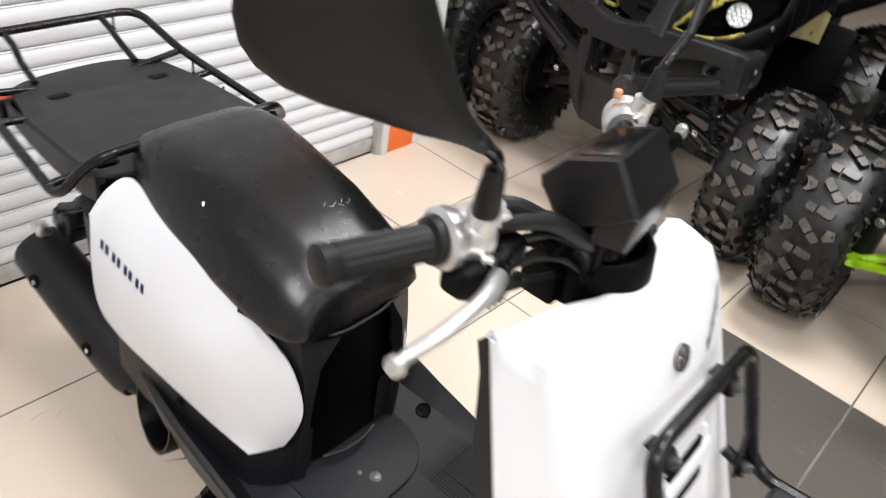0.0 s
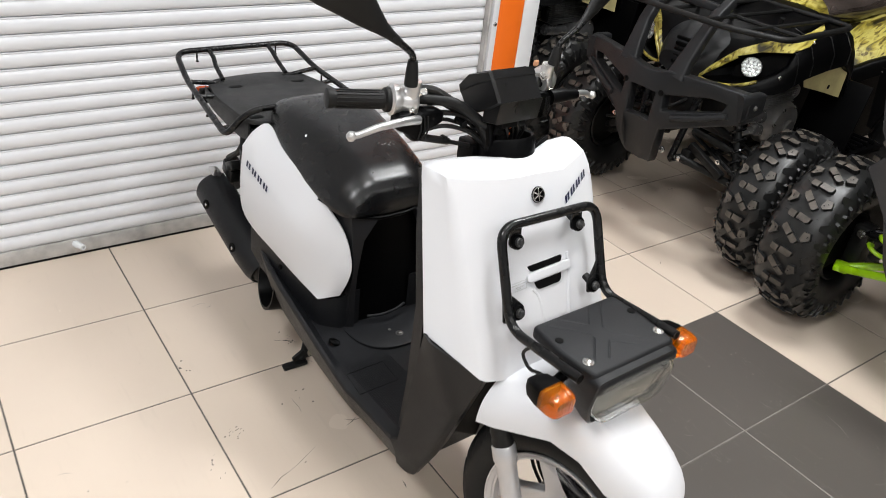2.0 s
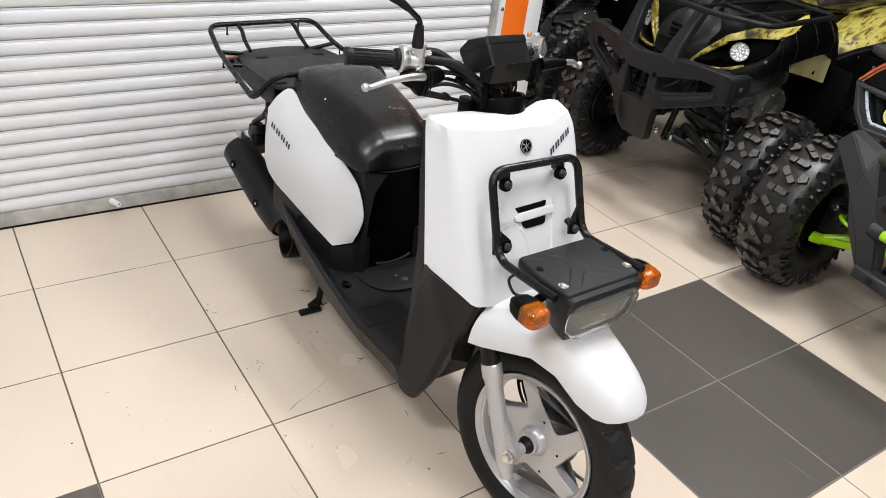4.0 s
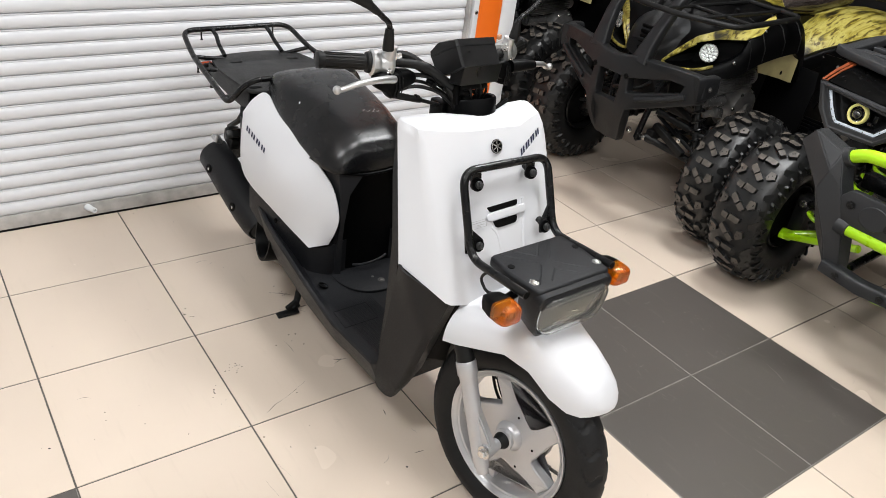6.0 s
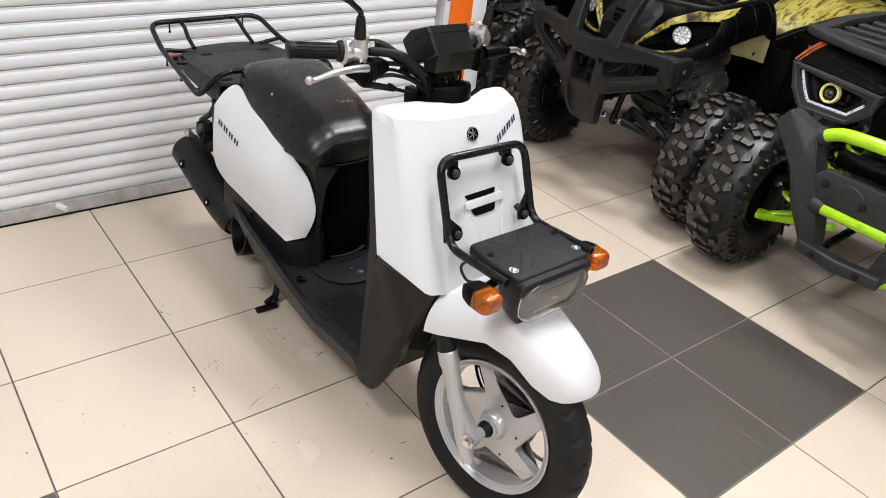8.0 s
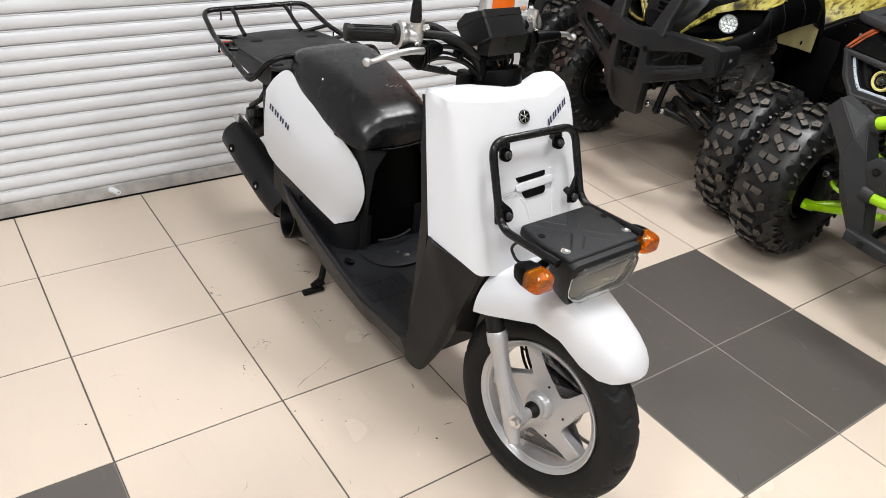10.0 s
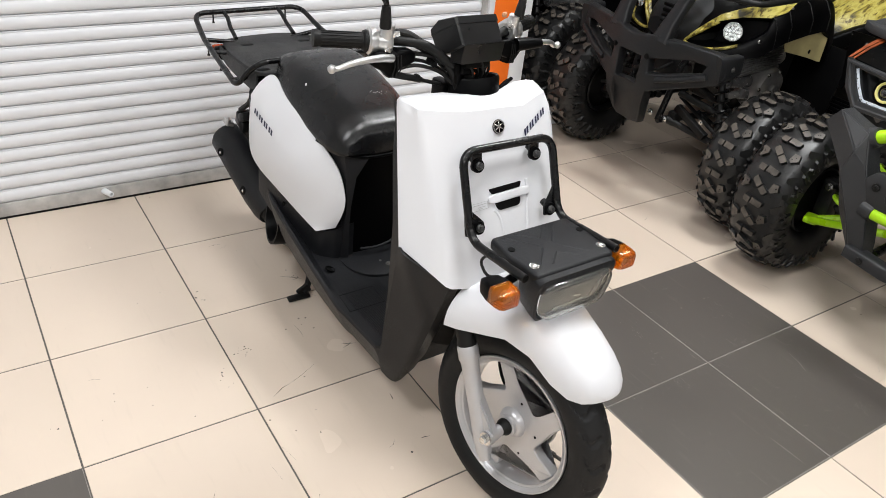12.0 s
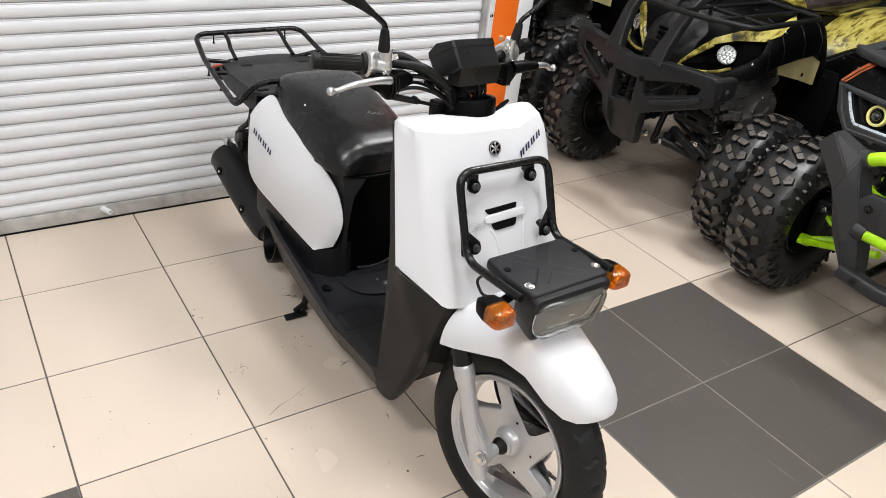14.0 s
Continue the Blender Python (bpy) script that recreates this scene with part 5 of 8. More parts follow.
for s in (-1, 1):
    for z in (0.831, 0.709):
        y, bx = (-1.232, 0.078 if s < 0 else 0.082) if z > 0.8 else (-1.284, 0.096 if s < 0 else 0.108)
        tx = -0.131 if s < 0 else 0.126
        if z > 0.8:
            ear = rounded_line([(-0.012, 0.036), (-0.015, -0.006), (-0.008, -0.015), (0.008, -0.015), (0.015, -0.006), (0.012, 0.036)], 0.005, 4, True)
            mm = Matrix.Translation((s * bx, y + 0.004, z)) @ pose(0, 0, 0, 84, 0, 0)
        else:
            r = abs(tx) - bx
            ear = rounded_line([(-s * 0.016, -0.014), (s * r, -0.014), (s * r, 0.052), (s * (r - 0.007), 0.052), (-s * 0.016, 0.010)][::s], 0.005, 4, True)
            mm = Matrix.Translation((s * bx, y, z)) @ pose(0, 0, 0, 76, 0, 0)
        sp("carrier_bracket", plate(ear, 0.005, mm, 0.0015), M_TUBE, "black carrier bracket")
        sp("washer", lathe([(0, 0.004), (0.0140, 0.004), (0.0152, 0.002), (0.0152, -0.003), (0, -0.003)], 28, Matrix.Translation((s * bx, y, z)) @ Vector((0, -0.93, 0.36)).to_track_quat("Z", "Y").to_matrix().to_4x4()), M_SATIN, "round black bracket eye")
        sp("stand_off", tube([(s * bx, y + 0.026, z + 0.008), (s * bx, y - 0.002, z)], 0.008, 14), M_RUBBER, "black rubber stand-off")
        sp("carrier_bolt", merge(bolt((s * bx, y - 0.002, z), (0, -0.93, 0.36), 0.0062, 0.0125), bolt((s * bx, y - 0.002, z), (0, -0.93, 0.36), 0.0088, 0.0075, False)), M_BOLT, "dark steel flanged carrier bolt")
cp = rounded_line([(-0.098, -1.490), (0.116, -1.490), (0.124, -1.400), (0.120, -1.326), (-0.098, -1.326), (-0.106, -1.400)], 0.014, 5, True)
cpl = sp("carrier_plate", plate(cp, 0.026, pose(0, 0, 0.708), 0.008, 4), M_BLACK, "black embossed carrier plate")
for sx in (-1, 1):
    for pts in ([(sx * 0.075, -1.335, 0.7085), (sx * 0.02, -1.395, 0.7085), (sx * 0.02, -1.410, 0.7085), (sx * 0.075, -1.465, 0.7085)], [(sx * 0.04, -1.335, 0.7085), (sx * 0.0, -1.375, 0.7085)], [(sx * 0.04, -1.465, 0.7085), (sx * 0.0, -1.430, 0.7085)]):
        part("rib", tube([p - Vector((0, 0, 0.0044)) for p in (Vector(q) for q in pts)], 0.0048, 12), M_BLACK, cpl)
    part("round_hole", lathe([(0, 0.0005), (0.008, 0.0005), (0.008, -0.002), (0, -0.002)], 20, pose(sx * 0.097 + 0.012, -1.385, 0.7088)), M_HOLE, cpl)
    part("screw", bolt((sx * 0.094 + 0.012, -1.455, 0.708), (0, 0, 1), 0.0072, 0.005, False), M_CHROME, cpl, "bright round head screw")
sp("lamp_brow", rbox(0.214, 0.080, 0.036, (0.007, -1.466, 0.6865), (8, 0, 0), 0.013, 4), M_BLACK, "black brow between plate and headlamp")
# headlamp: black bezel and clear moulded lens
hl = empty("headlamp")
hl.parent = scooter
HM = Matrix.Translation((0.002, -1.492, 0.646)) @ pose(0, 0, 0, 90, 0, 0) @ pose(0, 0, 0, 7, 0, 0)


def lamp_outline(w, h, r):
    return rounded_line([(-w * 0.86, -h), (w * 0.86, -h), (w, -h * 0.1), (w * 0.98, h), (-w * 0.98, h), (-w, -h * 0.1)], r, 6, True)


ro = lambda w, h, r, z: [HM @ Vector((p.x, p.y, z)) for p in [Vector((*q[:2], 0)) for q in lamp_outline(w, h, r)]]


part("bezel", loft([ro(0.060, 0.030, 0.02, -0.10), ro(0.100, 0.050, 0.02, -0.055), ro(0.106, 0.056, 0.02, -0.010), ro(0.106, 0.056, 0.02, 0.004), ro(0.101, 0.051, 0.02, 0.006), ro(0.097, 0.047, 0.02, 0.000), ro(0.092, 0.044, 0.02, -0.03), ro(0.02, 0.01, 0.005, -0.045)], caps=True), M_BLACK, hl, "black headlamp bezel")
part("reflector", loft([ro(0.092, 0.044, 0.02, -0.001), ro(0.078, 0.036, 0.018, -0.020), ro(0.050, 0.024, 0.012, -0.036), ro(0.014, 0.010, 0.004, -0.043)], caps=True), M_LAMPBOWL, hl, "grey lamp reflector")
part("bulb", lathe([(0, 0.0), (0.010, 0.002), (0.012, 0.012), (0.008, 0.022), (0, 0.025)], 20, HM @ pose(0, 0, -0.040)), M_CLEAR, hl, "clear bulb")
LENS_ROWS = [(0.0955, 0.046, 0.022, 0.002), (0.0955, 0.046, 0.022, 0.013), (0.091, 0.043, 0.021, 0.021), (0.082, 0.037, 0.018, 0.0245), (0.050, 0.024, 0.012, 0.0265), (0.001, 0.0005, 0.0002, 0.0275),
         (0.001, 0.0005, 0.0002, 0.0250), (0.050, 0.024, 0.012, 0.0240), (0.080, 0.035, 0.017, 0.0220), (0.088, 0.040, 0.019, 0.0190), (0.092, 0.043, 0.020, 0.0120), (0.092, 0.043, 0.020, 0.002), (0.0955, 0.046, 0.022, 0.002)]
part("lens", loft([ro(*v) for v in LENS_ROWS], caps=False), M_HEADLENS, hl, "clear moulded lens")
for k, (x0, x1, y0, y1, z) in enumerate(((-0.050, -0.006, 0.008, 0.030, -0.006), (0.004, 0.050, 0.006, 0.030, -0.004), (-0.030, 0.034, -0.026, -0.018, -0.002))):
    part("reflector_step", plate([(x0, y0), (x1, y0 + 0.004), (x1 - 0.006, y1), (x0 + 0.008, y1 - 0.003)], 0.003, HM @ pose(0, 0, z, -14 + 10 * k, 6 - 9 * k, 0), 0.001), M_REFLECTOR, hl, "bright stepped reflector facet")
part("lens_bar", tube([HM @ Vector((-0.055, -0.022, 0.012)), HM @ Vector((0.045, -0.022, 0.012)), HM @ Vector((0.060, 0.01, 0.012)), HM @ Vector((0.066, 0.028, 0.012))], 0.0022, 6), M_STEEL, hl, "grey inner lens edge")
for s in (-1, 1):
    fi = sp("front_indicator", loft([[Vector((s * 0.164 - 0.006, -1.458, 0.675)) + Vector((a * k, d, b * k)) for a, b in shaped_ring(0.0270, 0.0205, 6.0, 28)] for d, k in ((0.042, 0.55), (0.030, 0.85), (0.008, 1.0), (0.0, 1.0))]), M_SATIN, "black front indicator body")
    part("lens", loft([[Vector((s * 0.164 - 0.006, -1.458, 0.675)) + Vector((a * k, d, b * k)) for a, b in shaped_ring(0.0270, 0.0205, 6.0, 28)] for d, k in ((0.0, 1.0), (-0.022, 0.99), (-0.034, 0.92), (-0.040, 0.78), (-0.042, 0.2))]), M_AMBER, fi, "amber indicator lens")
    part("stalk", tube([(s * 0.150, -1.440, 0.672), (s * 0.105, -1.432, 0.678)], 0.010, 12), M_SATIN, fi, "black stalk")
    part("reflector", rbox(0.036, 0.004, 0.030, (s * 0.164 - 0.006, -1.461, 0.675), bevel=0.0015), M_STEEL, fi)
    part("bulb", lathe([(0, -0.005), (0.003, -0.0045), (0.004, 0), (0.0025, 0.006), (0, 0.008)], 14, Matrix.Translation((s * 0.164 - 0.006, -1.474, 0.675))), M_STEEL, fi)
sp("indicator_wire", tube(curve_points([(-0.128, -1.325, 0.690), (-0.128, -1.362, 0.696), (-0.128, -1.350, 0.680), (-0.128, -1.345, 0.666), (-0.128, -1.355, 0.654), (-0.128, -1.370, 0.648), (-0.128, -1.399, 0.657), (-0.140, -1.452, 0.668)], 0.006), 0.0034, 8), M_RUBBER, "black indicator wire")

# --- engine, exhaust, stand
eng = []
for y, w, z0, z1 in ((-0.56, 0.05, 0.20, 0.30), (-0.48, 0.11, 0.17, 0.36), (-0.34, 0.12, 0.16, 0.40), (-0.22, 0.10, 0.17, 0.36), (-0.12, 0.085, 0.18, 0.30)):
    eng.append([(w * cx, y, (z0 + z1) / 2 + (z1 - z0) / 2 * cz) for cx, cz in shaped_ring(1, 1, 3.2, 20)])
sp("engine", loft(eng), M_ENGINE, "dark engine and drive housing")
# muffler: heat shield cover with countersunk screws
mu0, mu1 = Vector((-0.170, 0.040, 0.384)), Vector((-0.150, -0.318, 0.242))
ax = (mu1 - mu0).normalized()
mm = Matrix.Translation(mu0) @ ax.to_track_quat("Z", "Y").to_matrix().to_4x4()
Lm = (mu1 - mu0).length
sp("muffler", lathe([(0, 0.0), (0.040, 0.0), (0.050, 0.006), (0.053, 0.020), (0.055, Lm * 0.5), (0.055, Lm - 0.08), (0.050, Lm - 0.03), (0.034, Lm), (0, Lm)], 40, mm), M_MATT, "matt black muffler")
cover = []
for d, r in ((0.000, 0.055), (0.010, 0.061), (Lm * 0.4, 0.063), (Lm - 0.10, 0.063), (Lm - 0.04, 0.058), (Lm - 0.015, 0.050)):
    ring = []
    for k in range(17):
        a = radians(-100 + 200 * k / 16)
        out = Vector((-1, 0, 0.25)).normalized()
        out = (out - ax * out.dot(ax)).normalized()
        oth = ax.cross(out)
        ring.append(mu0 + ax * d + (out * math.cos(a) + oth * math.sin(a)) * r)
    cover.append(ring)
sp("heat_shield", shell(cover, 0.003), M_BLACK, "black plastic exhaust heat shield")
for d in (0.080, 0.262):
    out = (Vector((-1, 0, 0.25)).normalized() - ax * Vector((-1, 0, 0.25)).normalized().dot(ax)).normalized()
    c = mu0 + ax * d + out * 0.0638
    # a raised black disc, its colour standing for the recess's shade
    sp("screw_recess", lathe([(0.0, 0.0014), (0.014, 0.0014), (0.015, 0.0), (0.014, -0.004), (0, -0.004)], 20, Matrix.Translation(c) @ out.to_track_quat("Z", "Y").to_matrix().to_4x4()), M_HOLE, "black disc for the shaded screw recess")
    sp("screw", bolt(tuple(c + Vector((0, -0.003, 0))), tuple(out), 0.005, 0.003, False), M_CHROME)
sp("muffler_mount", merge(rbox(0.05, 0.07, 0.05, (-0.125, -0.02, 0.455), (20, 0, 0), 0.008), rbox(0.04, 0.05, 0.03, (-0.135, -0.05, 0.485), (-25, 0, 0), 0.006)), M_ENGINE, "black muffler bracket")
sp("muffler_clip", merge(rbox(0.030, 0.040, 0.014, (-0.178, 0.000, 0.452), (10, 20, 0), 0.004), rbox(0.012, 0.016, 0.030, (-0.186, -0.020, 0.462), (20, 0, 0), 0.003)), M_ALU, "small alloy muffler clip")
# fan duct of the engine: an open oval ring
duct = Matrix.Translation((-0.196, -0.430, 0.303)) @ pose(0, 0, 0, 0, -80, -12)
sp("fan_duct", lathe([(0.060, -0.10), (0.074, -0.10), (0.082, 0.0), (0.082, 0.014), (0.074, 0.014), (0.068, 0.0), (0.056, -0.06), (0, -0.06)], 36, duct), M_SATIN, "black round fan duct")
sp("exhaust_pipe", tube(curve_points([tuple(mu1 + ax * -0.02), (-0.165, -0.40, 0.205), (-0.10, -0.47, 0.19), (-0.02, -0.50, 0.22)], 0.012), 0.014, 12), M_STEEL, "dark exhaust pipe")
for s in (-1, 1):
    sp("stand_leg", tube(curve_points([(s * 0.055, -0.41, 0.17), (s * 0.075, -0.435, 0.10), (s * 0.100, -0.455, 0.035), (s * 0.118, -0.466, 0.014)], 0.012), 0.011, 10), M_MATT, "black centre stand leg")
    sp("stand_foot", merge(rbox(0.075, 0.026, 0.012, (s * 0.140, -0.471, 0.008), (0, s * 4, 6 * s), 0.004), rbox(0.045, 0.012, 0.035, (s * 0.118, -0.462, 0.022), (0, s * 30, 0), 0.004)), M_MATT, "black centre stand foot")

# ---------------------------------------------------------------- the quad bikes
# their own frame: x backwards from the front axle, y across, z up
def knobby(R, W, pitches, seed):
    """An off-road tyre about the y axis: the carcass, and the tread of separate blocks."""
    rng = random.Random(seed)
    h = 0.0145
    Rc, half = R - h, W / 2
    crown = lambda y: Rc - 0.30 * y * y / half * 0.55 - 0.05 * max(0, abs(y) / half - 0.8)
    prof = [(0.135, -half * 0.62), (0.150, -half * 0.80), (0.185, -half * 1.02), (Rc - 0.055, -half * 1.06), (Rc - 0.030, -half * 0.98)]
    prof += [(crown(half * k), half * k) for k in (-0.82, -0.6, -0.3, 0, 0.3, 0.6, 0.82)]
    prof += [(Rc - 0.030, half * 0.98), (Rc - 0.055, half * 1.06), (0.185, half * 1.02), (0.150, half * 0.80), (0.135, half * 0.62), (0.132, 0), (0.135, -half * 0.62)]
    carc = lathe(prof, 72, Matrix.Rotation(radians(-90), 4, "X"))
    bm = bmesh.new()

    def spot(a, y, dr):
        over = max(0, abs(y) - half * 0.86)
        rr = crown(max(-half, min(half, y))) + dr - over * 1.5
        return bm.verts.new((rr * math.cos(a), y, rr * math.sin(a)))

    def lug(a, y, shape, turn, hh, top=1):
        """A tapered block: its outline in metres along and across the tread, turned; the worn top is the second material."""
        c, s = math.cos(turn), math.sin(turn)
        n = len(shape)
        lo, hi = [], []
        for u, v in shape:
            for lst, k, dr in ((lo, 1.06, -0.012), (hi, 0.95, hh)):
                lst.append(spot(a + k * (c * u - s * v) / Rc, y + k * (s * u + c * v), dr))
        for k in range(n):
            bm.faces.new((lo[k], lo[(k + 1) % n], hi[(k + 1) % n], hi[k]))
        bm.faces.new(hi).material_index = top

    bar = lambda l, w: [(-w / 2, -l / 2), (w / 2, -l / 2), (w / 2, l * 0.34), (w * 0.22, l / 2), (-w / 2, l / 2)]
    wedge = lambda l, w: [(-w * 0.22, -l / 2), (w * 0.22, -l / 2), (w * 0.58, l * 0.22), (w * 0.50, l / 2), (w * 0.16, l * 0.30), (-w * 0.16, l * 0.30), (-w * 0.50, l / 2), (-w * 0.58, l * 0.22)]
    k0 = half / 0.0925
    st = 2 * math.pi / pitches
    spin = 1 if seed % 2 else -1
    for k in range(pitches):
        j = lambda: rng.uniform(-0.04, 0.04)
        # a split bar across the middle, then a split slanting bar between a triangle and a forked shoulder block
        o = lambda e: e * 0.0012
        for e, c0, ln in ((-1, -0.0140, 0.042), (1, 0.0215, 0.026)):
            lug(st * k, spin * (c0 + o(e)) * k0, bar(spin * e * ln * k0, 0.0225), spin * 0.10 + j(), h)
        tn = spin * 0.62 + j()
        for e, c0, ln in ((-1, -0.0180, 0.028), (1, 0.0150, 0.036)):
            p = (c0 + o(e)) * k0
            lug(st * (k + 0.5) - math.sin(tn) * p / Rc, math.cos(tn) * p - spin * 0.002, bar(e * ln * k0, 0.0225), tn, h)
        forked = (st * (k + 0.56), spin * 0.052 * k0)
        lug(*forked, wedge(spin * 0.034, 0.038), j() - spin * 0.2, h * 0.95)
        tri = (st * (k + 0.43), -spin * 0.049 * k0)
        lug(*tri, [(-0.019, -spin * 0.010), (0.004, -spin * 0.018), (0.020, spin * 0.004), (0.012, spin * 0.015), (-0.017, spin * 0.012)], j(), h * 0.95)
        for a, y in (forked, tri):
            # pin holes in the block tops: near-black faces coloured for their shade
            for q in range(2):
                b0, y0 = a + rng.uniform(-0.008, 0.008) / Rc, y + rng.uniform(-0.008, 0.008)
                bm.faces.new([spot(b0 + 0.0022 * math.cos(t) / Rc, y0 + 0.0022 * math.sin(t), h * 0.95 + 0.0006) for t in (0, 1.05, 2.1, 3.14, 4.19, 5.24)]).material_index = 2
        for sd in (-1, 1):
            a = st * (k + (0.0 if sd < 0 else 0.5))
            lug(a + st * 0.02, sd * half * 0.90, wedge(0.036 * sd, 0.040), sd * 0.3 + j(), h * 0.7, 0)
            lug(a + st * 0.52, sd * half * 0.97, wedge(0.026 * sd, 0.034), sd * 0.2 + j(), h * 0.6, 0)
            # slanting ridges down the side wall
            for q, (da, tw, ro, ri) in enumerate(((0.10, 0.10, 0.022, 0.060), (0.40, -0.12, 0.030, 0.072), (0.70, 0.06, 0.022, 0.066))):
                A, B = [], []
                for lst, w in ((A, -0.018), (B, 0.018)):
                    for r0, y0, t0 in ((Rc - ro, 0.99, 0), (Rc - ro - 0.004, 1.10, 0.1), (Rc - ri, 1.11, 1), (Rc - ri - 0.006, 1.04, 1)):
                        ang = a + st * da + tw * t0 + w
                        lst.append(bm.verts.new((r0 * math.cos(ang), sd * half * y0, r0 * math.sin(ang))))
                for q2 in range(3):
                    bm.faces.new((A[q2], A[q2 + 1], B[q2 + 1], B[q2]))
                bm.faces.new(A)
                bm.faces.new(B)
            # moulding whiskers
            for q in range(9):
                y = sd * half * rng.uniform(0.1, 1.04)
                ang = a + rng.uniform(0, st)
                r0 = crown(max(-half, min(half, y))) - max(0, abs(y) - half * 0.86) * 1.5
                ln, wd = rng.uniform(0.008, 0.024), 0.0007
                tipv = bm.verts.new(((r0 + ln) * math.cos(ang + 0.02), y + sd * rng.uniform(0, 0.012), (r0 + ln) * math.sin(ang + 0.02)))
                base = [bm.verts.new(((r0 - 0.003) * math.cos(ang + e / Rc), y + f, (r0 - 0.003) * math.sin(ang + e / Rc))) for e, f in ((-wd, -wd), (wd, -wd), (0, wd))]
                for q2 in range(3):
                    bm.faces.new((base[q2], base[(q2 + 1) % 3], tipv))
    return carc, bm


def atv_wheel(parent, x, y, R, W, seed, name="wheel"):
    w = empty(name, pose(x, y, R, 0, 37 * seed, 0))
    w.parent = parent
    carc, tread = knobby(R, W, 15, seed)
    part("tyre", carc, M_OFFTYRE, w, "black off-road tyre")
    part("tread", tread, M_OFFTYRE, w, "worn dusty knobbly tread blocks", 30, [M_OFFTYRE, M_KNOB, M_HOLE])
    T = Matrix.Rotation(radians(-90), 4, "X")
    sd = 1 if y > 0 else -1
    part("rim", lathe([(0.134, -W * 0.36), (0.128, -W * 0.38), (0.122, -W * 0.30), (0.118, 0), (0.122, W * 0.30), (0.128, W * 0.38), (0.134, W * 0.36), (0.130, 0), (0.134, -W * 0.36)], 48, T), M_ENGINE, w, "black steel rim")
    part("disc", lathe([(0, sd * 0.02), (0.05, sd * 0.02), (0.10, sd * 0.01), (0.122, sd * 0.02), (0.122, sd * 0.012), (0.05, sd * 0.005), (0, sd * 0.005)], 40, T), M_ENGINE, w, "black wheel disc")
    part("brake_drum", lathe([(0, -sd * 0.075), (0.05, -sd * 0.072), (0.085, -sd * 0.05), (0.118, -sd * 0.03), (0.118, 0), (0, 0)], 36, T), M_HOLE, w, "black brake drum")
    for k in range(4):
        a = radians(90 * k + 20)
        part("lug_nut", bolt((0.055 * math.cos(a), sd * 0.02, 0.055 * math.sin(a)), (0, sd, 0), 0.008, 0.012), M_CHROME, w)
    return w


def spring(a, b, r, wire, turns, n=14):
    a, b = Vector(a), Vector(b)
    t = (b - a).normalized()
    u = t.orthogonal().normalized()
    v = t.cross(u)
    k = turns * n
    return tube([a.lerp(b, i / k) + (u * math.cos(2 * math.pi * i / n) + v * math.sin(2 * math.pi * i / n)) * r for i in range(k + 1)], wire, 6)


